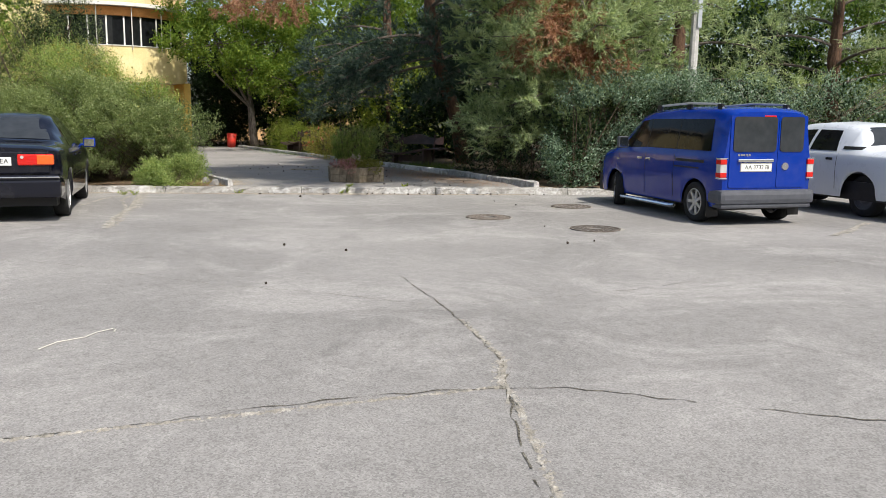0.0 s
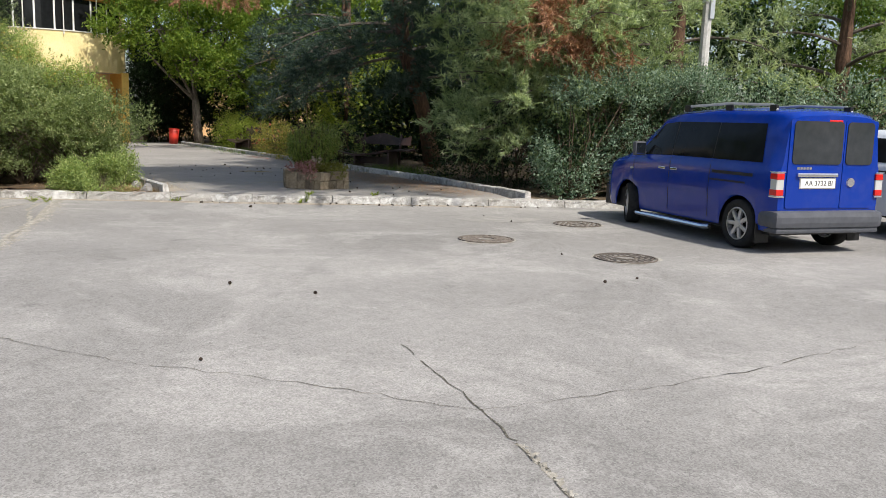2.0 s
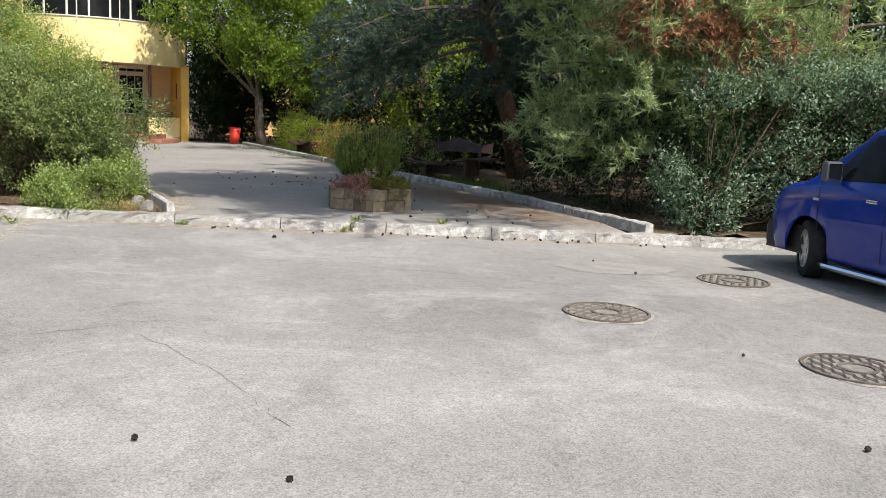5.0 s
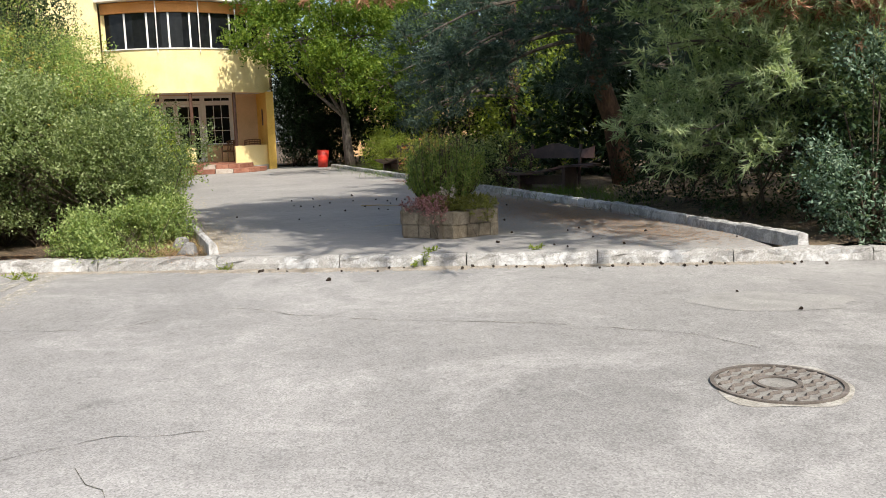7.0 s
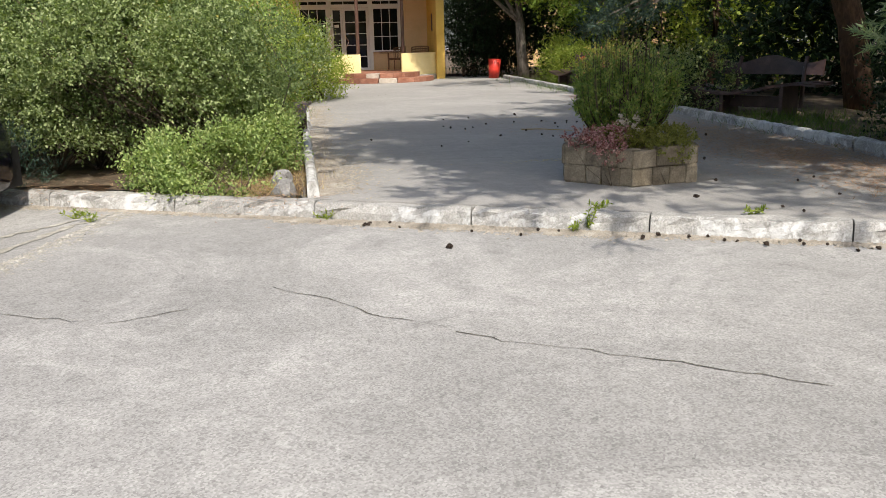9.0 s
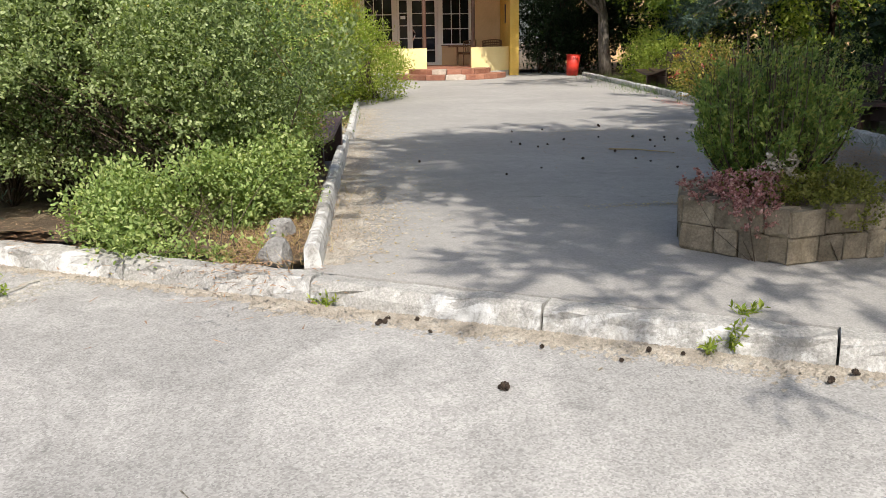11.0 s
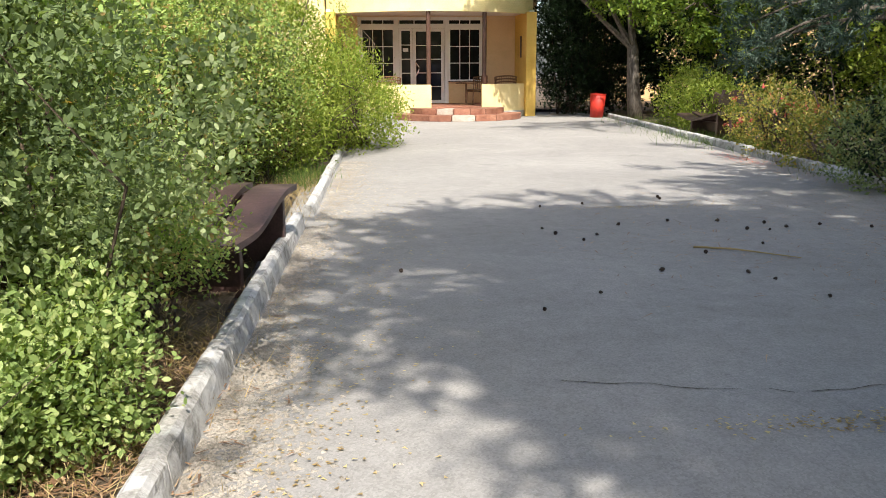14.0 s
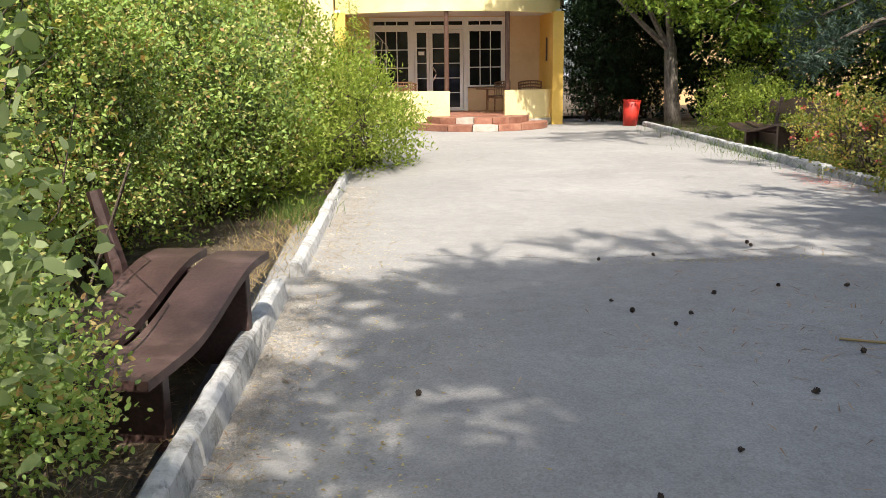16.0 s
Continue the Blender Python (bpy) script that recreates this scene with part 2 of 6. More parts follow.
M["bench_wood"] = mottled("bench_brown_paint", (0.035, 0.018, 0.016), (0.062, 0.034, 0.03), (0.11, 0.068, 0.06), 3.5, 60, 0.45, 0.35, 0.004, 0.5, True)
M["bin_red"] = plain("red_painted_steel", (0.55, 0.035, 0.02), 0.5, 0.0, 0.5, 0.25, 6)
M["paint_blue"] = car_paint("van_blue_paint", (0.0005, 0.028, 0.27), 0.2)
M["paint_black"] = car_paint("sedan_black_paint", (0.005, 0.006, 0.012), 0.1)
M["paint_white"] = car_paint("sedan_pale_paint", (0.62, 0.66, 0.72), 0.3)
M["car_glass"] = dark_glass("tinted_car_glass", (0.006, 0.007, 0.008), 0.03, 0.09)
M["car_glass_clear"] = dark_glass("car_glass_grey", (0.028, 0.032, 0.036), 0.03)
M["plastic_grey"] = plain("grey_bumper_plastic", (0.075, 0.08, 0.095), 0.55, 0, 0.4, 0.15)
M["plastic_black"] = plain("black_plastic", (0.012, 0.012, 0.013), 0.5, 0, 0.4, 0.2)
M["rubber"] = plain("tyre_rubber", (0.02, 0.02, 0.02), 0.85, 0, 0.3, 0.3, 15)
M["alloy"] = plain("wheel_alloy", (0.50, 0.50, 0.51), 0.38, 0.75, 0.5, 0.15)
M["chrome"] = plain("chrome", (0.72, 0.73, 0.75), 0.14, 1.0, 0.5, 0.06)
M["lamp_red"] = plain("red_lamp_lens", (0.55, 0.012, 0.008), 0.12, 0, 0.6, 0.1)
M["lamp_orange"] = plain("orange_lamp_lens", (0.75, 0.12, 0.02), 0.12, 0, 0.6, 0.1)
M["lamp_clear"] = plain("clear_lamp_lens", (0.55, 0.56, 0.55), 0.12, 0.2, 0.6, 0.1)
M["plate"] = plain("number_plate_white", (0.78, 0.78, 0.76), 0.4, 0, 0.4, 0.04)
M["ink"] = plain("plate_ink", (0.012, 0.012, 0.014), 0.5, 0, 0.4, 0.1)
M["pole"] = mottled("pole_concrete", (0.36, 0.35, 0.33), (0.46, 0.45, 0.43), (0.56, 0.55, 0.53), 3, 60)
M["zinc"] = plain("zinc_box", (0.55, 0.57, 0.6), 0.4, 0.5, 0.5, 0.12)
M["bark_pine"] = bark("pine_bark", (0.05, 0.034, 0.026), (0.115, 0.068, 0.046), (0.20, 0.118, 0.075))
M["bark_grey"] = bark("grey_bark", (0.06, 0.05, 0.04), (0.13, 0.11, 0.09), (0.22, 0.19, 0.16))
M["twig"] = bark("twig_bark", (0.05, 0.035, 0.025), (0.09, 0.065, 0.045), (0.15, 0.115, 0.08))
M["leaf_shrub"] = leaf_mat("shrub_leaf", [(0.2, (0.14, 0.19, 0.072)), (0.5, (0.245, 0.305, 0.125)), (0.8, (0.39, 0.44, 0.23))], 0.4)
M["leaf_juniper"] = leaf_mat("juniper_leaf", [(0.2, (0.065, 0.095, 0.04)), (0.5, (0.115, 0.15, 0.066)), (0.8, (0.2, 0.235, 0.12))], 0.28)
M["leaf_rose"] = leaf_mat("dog_rose_leaf", [(0.15, (0.19, 0.28, 0.08)), (0.45, (0.31, 0.43, 0.125)), (0.70, (0.44, 0.50, 0.17)), (0.78, (0.50, 0.44, 0.18)), (0.87, (0.44, 0.25, 0.12))], 0.42)
M["leaf_bright"] = leaf_mat("bright_leaf", [(0.2, (0.130, 0.190, 0.025)), (0.5, (0.220, 0.290, 0.045)), (0.8, (0.34, 0.38, 0.085))], 0.42)
M["leaf_tree"] = leaf_mat("tree_leaf", [(0.200, (0.085, 0.150, 0.026)), (0.500, (0.160, 0.245, 0.038)), (0.800, (0.275, 0.355, 0.072))], 0.42)
# Yew's own dark green; elsewhere shade in crowns and under pines, put into colour.
M["leaf_dark_shade"] = leaf_mat("dark_shade_leaf", [(0.200, (0.010, 0.024, 0.010)), (0.500, (0.019, 0.040, 0.014)), (0.800, (0.036, 0.064, 0.024))], 0.2)
M["leaf_silver"] = leaf_mat("silvery_leaf", [(0.200, (0.075, 0.135, 0.085)), (0.500, (0.150, 0.225, 0.158)), (0.800, (0.32, 0.41, 0.31))], 0.25)
M["leaf_box"] = leaf_mat("boxwood_leaf", [(0.15, (0.09, 0.15, 0.038)), (0.5, (0.18, 0.26, 0.06)), (0.8, (0.32, 0.37, 0.10)), (0.95, (0.42, 0.30, 0.11))], 0.3)
M["leaf_yellow"] = leaf_mat("yellowing_leaf", [(0.200, (0.144, 0.187, 0.043)), (0.500, (0.274, 0.288, 0.065)), (0.750, (0.461, 0.374, 0.101)), (0.950, (0.461, 0.216, 0.086))], 0.35)
M["leaf_ivy"] = leaf_mat("ivy_leaf", [(0.200, (0.056, 0.112, 0.025)), (0.500, (0.106, 0.188, 0.037)), (0.850, (0.213, 0.275, 0.062))], 0.3)
M["needle"] = leaf_mat("pine_needle", [(0.36, (0.17, 0.23, 0.125)), (0.5, (0.34, 0.42, 0.24)), (0.66, (0.54, 0.60, 0.39))], 0.45, patch=3.5, share=0.75)
M["needle_blue"] = leaf_mat("bluish_needle", [(0.36, (0.022, 0.042, 0.032)), (0.5, (0.05, 0.085, 0.064)), (0.66, (0.105, 0.15, 0.115))], 0.2, patch=3.5, share=0.75)
M["needle_dead"] = leaf_mat("dead_needle", [(0.380, (0.20, 0.09, 0.05)), (0.5, (0.34, 0.17, 0.10)), (0.640, (0.50, 0.30, 0.20))], 0.25, patch=3.5, share=0.75)
M["dry_grass"] = leaf_mat("dry_grass", [(0.200, (0.264, 0.180, 0.084)), (0.500, (0.408, 0.300, 0.144)), (0.800, (0.552, 0.444, 0.240))], 0.3)
M["green_grass"] = leaf_mat("green_grass", [(0.2, (0.05, 0.10, 0.02)), (0.5, (0.09, 0.16, 0.03)), (0.8, (0.18, 0.22, 0.06))], 0.35)
M["litter"] = leaf_mat("needle_litter", [(0.2, (0.15, 0.085, 0.05)), (0.5, (0.28, 0.165, 0.095)), (0.8, (0.42, 0.28, 0.17))], 0.05)
M["sedum_pink"] = leaf_mat("pink_sedum", [(0.2, (0.22, 0.09, 0.085)), (0.5, (0.36, 0.17, 0.17)), (0.8, (0.52, 0.33, 0.32))], 0.25)
M["sedum_green"] = leaf_mat("green_sedum", [(0.2, (0.10, 0.11, 0.02)), (0.5, (0.18, 0.185, 0.035)), (0.8, (0.27, 0.26, 0.07))], 0.25)
M["petal_red"] = leaf_mat("rose_petal", [(0.2, (0.35, 0.04, 0.04)), (0.5, (0.55, 0.10, 0.09)), (0.8, (0.7, 0.3, 0.25))], 0.3)
M["petal_pale"] = leaf_mat("faded_petal", [(0.2, (0.30, 0.26, 0.20)), (0.5, (0.46, 0.40, 0.34)), (0.8, (0.6, 0.52, 0.46))], 0.25)
M["cone"] = mottled("pine_cone_scale", (0.025, 0.018, 0.014), (0.05, 0.035, 0.025), (0.09, 0.065, 0.05), 30, 150, 0.85, 0.5, 0.003, local=True)
M["string"] = plain("white_cord", (0.62, 0.60, 0.55), 0.8, 0, 0.3, 0.1)


# ---- mesh helpers ----
def part(name, bm, material, parent=None, label="", smooth=False):
    """Links a bmesh as one mesh object under its thing."""
    me = bpy.data.meshes.new(name)
    bm.to_mesh(me)
    bm.free()
    if smooth:
        me.polygons.foreach_set("use_smooth", [True] * len(me.polygons))
    me.materials.append(material)
    ob = new(name, me)
    if parent is not None:
        ob.parent = parent
    if label:
        ob["label"] = label
    return ob


def thing(name, m=None, label="", category="", group="", kind=""):
    e = new(name)
    e.empty_display_size = 0.2
    if m is not None:
        e.matrix_basis = m
    return tagged(e, label, category, group, kind)


def raw(name, verts, faces, material, parent=None, label="", smooth=False):
    """A mesh from arrays: verts (n, 3), faces (m, k) all with k corners."""
    verts, faces = np.asarray(verts, np.float32), np.asarray(faces, np.int32)
    me = bpy.data.meshes.new(name)
    k = faces.shape[1]
    me.vertices.add(len(verts))
    me.vertices.foreach_set("co", verts.ravel())
    me.loops.add(faces.size)
    me.loops.foreach_set("vertex_index", faces.ravel())
    me.polygons.add(len(faces))
    me.polygons.foreach_set("loop_start", np.arange(0, faces.size, k, dtype=np.int32))
    me.update(calc_edges=True)
    if smooth:
        me.polygons.foreach_set("use_smooth", np.ones(len(faces), bool))
    me.materials.append(material)
    ob = new(name, me)
    if parent is not None:
        ob.parent = parent
    if label:
        ob["label"] = label
    return ob


def box(bm, x0, x1, y0, y1, z0, z1, bevel=0.0, m=None):
    vs = [bm.verts.new((x, y, z)) for z in (z0, z1) for y in (y0, y1) for x in (x0, x1)]
    fs = [bm.faces.new([vs[i] for i in f]) for f in ((0, 2, 3, 1), (4, 5, 7, 6), (0, 1, 5, 4), (2, 6, 7, 3), (0, 4, 6, 2), (1, 3, 7, 5))]
    if m is not None:
        bmesh.ops.transform(bm, matrix=m, verts=vs)
    if bevel:
        es = list({e for f in fs for e in f.edges})
        bmesh.ops.bevel(bm, geom=es, offset=bevel, segments=2, affect="EDGES", profile=0.6)
    return bm


def boxed(x0, x1, y0, y1, z0, z1, bevel=0.0, m=None):
    return box(bmesh.new(), x0, x1, y0, y1, z0, z1, bevel, m)


def tube(bm, pts, radii, n=6, caps=True):
    """A tube along points with a radius at each."""
    pts = [Vector(p) for p in pts]
    rings = []
    for i, p in enumerate(pts):
        d = (pts[min(i + 1, len(pts) - 1)] - pts[max(i - 1, 0)]).normalized()
        side = d.cross(Vector((0, 0, 1)))
        if side.length < 1e-3:
            side = d.cross(Vector((1, 0, 0)))
        side.normalize()
        up = side.cross(d)
        r = radii[i] if hasattr(radii, "__len__") else radii
        rings.append([bm.verts.new(p + (side * math.cos(a) + up * math.sin(a)) * r) for a in [2 * math.pi * j / n for j in range(n)]])
    for a, b in zip(rings, rings[1:]):
        for j in range(n):
            bm.faces.new((a[j], a[(j + 1) % n], b[(j + 1) % n], b[j]))
    if caps:
        bm.faces.new(rings[0][::-1])
        bm.faces.new(rings[-1])
    return bm


def tubed(pts, radii, n=6):
    return tube(bmesh.new(), pts, radii, n)


def lathe(profile, n=32, axis="y", bm=None):
    """Turns (radius, along) pairs round an axis; a closed ring of profile points."""
    bm = bm or bmesh.new()
    rings = []
    for j in range(n):
        a = 2 * math.pi * j / n
        ring = []
        for r, h in profile:
            c, s = r * math.cos(a), r * math.sin(a)
            ring.append(bm.verts.new((c, h, s) if axis == "y" else (c, s, h)))
        rings.append(ring)
    k = len(profile)
    for j in range(n):
        a, b = rings[j], rings[(j + 1) % n]
        for i in range(k):
            f = (a[i], a[(i + 1) % k], b[(i + 1) % k], b[i])
            if len(set(f)) == 4:
                bm.faces.new(f)
    return bm


def prism(bm, outline, z0, z1):
    """An upright prism over an outline of (x, y), counter-clockwise."""
    lo = [bm.verts.new((x, y, z0)) for x, y in outline]
    hi = [bm.verts.new((x, y, z1)) for x, y in outline]
    bm.faces.new(lo[::-1])
    bm.faces.new(hi)
    k = len(outline)
    for i in range(k):
        bm.faces.new((lo[i], lo[(i + 1) % k], hi[(i + 1) % k], hi[i]))
    return bm


def text_mesh(name, body, size, m, material, parent):
    """Letters as a thin mesh."""
    cu = bpy.data.curves.new(name, "FONT")
    cu.body, cu.size, cu.align_x, cu.align_y, cu.extrude = body, size, "CENTER", "CENTER", 0.001
    tmp = new(name, cu)
    dg = bpy.context.evaluated_depsgraph_get()
    me = bpy.data.meshes.new_from_object(tmp.evaluated_get(dg))
    bpy.data.objects.remove(tmp)
    me.materials.clear()
    me.materials.append(material)
    ob = new(name, me)
    ob.parent = parent
    ob.matrix_basis = m
    return ob


# ---- foliage helpers ----
def unit(v):
    return v / np.maximum(np.linalg.norm(v, axis=-1, keepdims=True), 1e-6)


def leaves(pos, direc, size, width=0.5, curl=0.25, r=rng, oval=False):
    """Small folded leaves at pos, pointing along direc: arrays of corners and four-sided faces."""
    n = len(pos)
    d = unit(direc)
    s = unit(np.cross(d, unit(r.normal(size=(n, 3)) + np.array([0, 0, 1.5]))))
    up = np.cross(s, d)
    L = (size * r.uniform(0.6, 1.3, n))[:, None]
    a = pos
    b = pos + d * L * 0.5 + s * L * width * 0.5 + up * L * curl * 0.4
    c = pos + d * L
    e = pos + d * L * 0.5 - s * L * width * 0.5 + up * L * curl * 0.4
    if oval:
        w1, w2, h1 = s * L * width * 0.42, s * L * width * 0.4, up * L * curl * 0.3
        b1, b2 = pos + d * L * 0.25 + w1 + h1, pos + d * L * 0.68 + w2 + h1
        e1, e2 = pos + d * L * 0.25 - w1 + h1, pos + d * L * 0.68 - w2 + h1
        v = np.stack([a, b1, b2, c, e2, e1], 1).reshape(-1, 3)
        return v, np.arange(6 * n).reshape(n, 6)
    v = np.stack([a, b, c, e], 1).reshape(-1, 3)
    return v, np.arange(4 * n).reshape(n, 4)


def blob_points(blobs, n, r, zmin, shell=0.62, gap=0.0, gscale=1.1):
    """Points spread over the outer shells of a union of ellipsoids, with gaps, and the way outwards."""
    B = np.asarray(blobs, float)
    w = (B[:, 3] * B[:, 4] + B[:, 4] * B[:, 5] + B[:, 3] * B[:, 5])
    P, N = [], []
    have = 0
    while have < n:
        m = n * 2
        k = r.choice(len(B), m, p=w / w.sum())
        d = unit(r.normal(size=(m, 3)))
        q = r.uniform(shell, 1.06, m) ** 0.8
        p = B[k, :3] + d * B[k, 3:] * q[:, None]
        keep = p[:, 2] > zmin
        for b in B:
            inside = (((p - b[:3]) / b[3:]) ** 2).sum(1) < (shell * 0.9) ** 2
            keep &= ~inside
        if gap:
            f = np.array([noise.noise(Vector(x * gscale)) for x in p])
            keep &= f > gap - 0.55
        P.append(p[keep])
        N.append(unit(d / B[k, 3:])[keep])
        have += int(keep.sum())
    return np.concatenate(P)[:n], np.concatenate(N)[:n]


def sprigs(base, outward, per, length, size, r, up=0.35, width=0.5, loose=0.6, oval=False):
    """Leafy sprigs: leaves strung along short twigs."""
    n = len(base)
    ax = unit(outward + r.normal(size=(n, 3)) * 0.55 + np.array([0, 0, up]))
    t = np.tile(np.linspace(0.0, 1.0, per), n)
    b = np.repeat(base, per, 0)
    a = np.repeat(ax, per, 0)
    p = b + a * (t * length)[:, None] + r.normal(size=(n * per, 3)) * length * 0.12
    d = unit(a * 0.5 + r.normal(size=(n * per, 3)) * loose + np.array([0, 0, 0.15]))
    return leaves(p, d, size, width, 0.25, r, oval)


def twigs(base_pts, tips, r, radius=0.02, sag=0.15):
    """Thin three-sided stems from base points to tips, as arrays."""
    V, F = [], []
    k = 0
    for tip in tips:
        b = base_pts[r.integers(len(base_pts))]
        mid = (b + tip) / 2 + r.normal(size=3) * 0.08 * np.linalg.norm(tip - b) + np.array([0, 0, sag * np.linalg.norm(tip - b)])
        prev = None
        for p, rad in ((b, radius), (mid, radius * 0.6), (tip, radius * 0.2)):
            ring = []
            for j in range(3):
                a = 2.094 * j
                ring.append(p + rad * np.array([math.cos(a), math.sin(a), 0.2 * math.sin(a)]))
            V += ring
            if prev is not None:
                for j in range(3):
                    F.append((prev + j, prev + (j + 1) % 3, k + (j + 1) % 3, k + j))
            prev = k
            k += 3
    return np.array(V), np.array(F)


def shrub(name, blobs, n, per, length, size, mat, label, category="shrub", seed=1, zmin=0.12, stems=60, gap=0.32, width=0.5, up=0.35, loose=0.6,
          stem_radius=0.02, group="", shell=0.6, inner=None, flowers=None, oval=False):
    """A shrub: stems from the ground and a crown of many small leaves."""
    r = np.random.default_rng(seed)
    B = np.asarray(blobs, float)
    e = thing(name, pose(B[0][0], B[0][1], 0.1), label, category, group)
    off = np.array([B[0][0], B[0][1], 0.1])
    p, out = blob_points(blobs, n, r, zmin, shell, gap)
    v, f = sprigs(p, out, per, length, size, r, up, width, loose, oval)
    raw("crown", v - off, f, mat, e)
    # Inner leaf layer, mostly in a darker material that holds the crown's inner shade.
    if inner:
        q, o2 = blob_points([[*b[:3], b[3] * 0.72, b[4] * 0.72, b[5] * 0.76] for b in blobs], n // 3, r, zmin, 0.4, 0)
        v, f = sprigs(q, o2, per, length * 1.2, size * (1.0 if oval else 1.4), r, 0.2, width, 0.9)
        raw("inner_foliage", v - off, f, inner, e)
    if flowers:
        fm, fn, fs = flowers
        q, o2 = blob_points(blobs, fn, r, zmin + 0.3, 0.92, 0)
        v, f = sprigs(q, o2, 6, fs, fs, r, 0.6, 0.8, 1.2)
        raw("blossom", v - off, f, fm, e)
    tips = p[r.choice(len(p), min(stems, len(p)), replace=False)]
    bases = [np.array([b[0] + r.normal() * 0.15 * b[3], b[1] + r.normal() * 0.15 * b[4], 0.1]) for b in B for _ in range(3) if b[2] - b[5] < 1.0] or [np.array([B[0][0], B[0][1], 0.1])]
    v, f = twigs(bases, tips, r, stem_radius)
    raw("stemwork", v - off, f, M["twig"], e)
    return e


def curve_points(a, b, bend, n=5):
    """Points from a to b, bowed by the vector bend at the middle."""
    a, b, bend = (np.asarray(x, float) for x in (a, b, bend))
    t = np.linspace(0, 1, n)[:, None]
    return a + (b - a) * t + bend * (4 * t * (1 - t))


def needles(tips, ways, per, length, width, r, spread=0.7, back=0.2):
    """Tufts of needles at twig tips: three-cornered blades as arrays."""
    n = len(tips)
    a = np.repeat(unit(ways), per, 0)
    t = np.tile(np.linspace(-back, 0.12, per), n)
    base = np.repeat(tips, per, 0) + a * t[:, None]
    d = unit(a * 0.75 + r.normal(size=(n * per, 3)) * spread * 0.75)
    L = (length * r.uniform(0.7, 1.15, n * per))[:, None]
    s = unit(np.cross(d, r.normal(size=(n * per, 3)))) * width * 0.5
    v = np.stack([base - s, base + s, base + d * L], 1).reshape(-1, 3)
    return v, np.arange(3 * n * per).reshape(-1, 3)


def pine(base, trunk_pts, trunk_r, limbs, per_limb, per_tuft, mat, label, seed, tuft=0.12, width=0.02, dead=(), fan=0.42):
    """A pine: leaning trunk, bowed limbs, side twigs with needle tufts. limbs: (height on trunk, azimuth, length, rise)."""
    r = np.random.default_rng(seed)
    e = thing("pine_tree", pose(*base), label, "tree", "pines")
    pts = np.array(trunk_pts, float)
    part("trunk", tubed([tuple(p) for p in pts], trunk_r, 10), M["bark_pine"], e, smooth=True)
    hs = pts[:, 2]
    wood = bmesh.new()
    T = {False: ([], []), True: ([], [])}
    for i, (h, az, ln, rise) in enumerate(limbs):
        o = np.array([np.interp(h, hs, pts[:, k]) for k in range(3)])
        az = radians(az)
        tip = o + np.array([math.cos(az) * ln, math.sin(az) * ln, rise])
        c = curve_points(o, tip, (0, 0, 0.1 * ln), 7)
        tube(wood, [tuple(p) for p in c], [0.06 * (1 - 0.85 * t) * (0.5 + ln / 8) for t in np.linspace(0, 1, 7)], 5, False)
        isdead = i in dead
        for _ in range(int(per_limb * ln / 10)):
            t = r.uniform(0.28 if ln < 5 else 0.5, 1.0)
            q = np.array([np.interp(t, np.linspace(0, 1, 7), c[:, k]) for k in range(3)])
            along = unit(c[min(6, int(t * 6) + 1)] - c[max(0, int(t * 6) - 1)])
            side = unit(r.normal(size=3) * np.array([1, 1, 0.55]))
            w = unit(along * 0.8 + side * 0.9 + np.array([0, 0, -0.35 if isdead else 0.18]))
            reach = r.uniform(0.12, fan * ln * (1.15 - t * 0.7) * 0.6 + 0.25)
            end = q + w * reach
            end[2] -= 0.12 * reach ** 2
            for _k in range(5):
                way = unit(w * 0.8 + r.normal(size=3) * 0.55 + np.array([0, 0, -0.3 if isdead else 0.25]))
                T[isdead][0].append(end + way * 0.16 + r.normal(size=3) * 0.03)
                T[isdead][1].append(way)
            if reach > 0.5:
                for _k in range(3):
                    way = unit(w * 0.6 + r.normal(size=3) * 0.6)
                    T[isdead][0].append(q + w * reach * 0.6 + way * 0.14)
                    T[isdead][1].append(way)
            if r.random() < 0.4:
                tube(wood, [tuple(q), tuple(end)], [0.012, 0.004], 3, False)
    part("branchwork", wood, M["bark_grey"], e)
    for isdead, (tips, ways) in T.items():
        if tips:
            v, f = needles(np.array(tips), np.array(ways), per_tuft, tuft, width, r)
            raw("withered_foliage" if isdead else "needle_foliage", v, f, M["needle_dead"] if isdead else mat, e, "withered brown needles" if isdead else "")
    return e


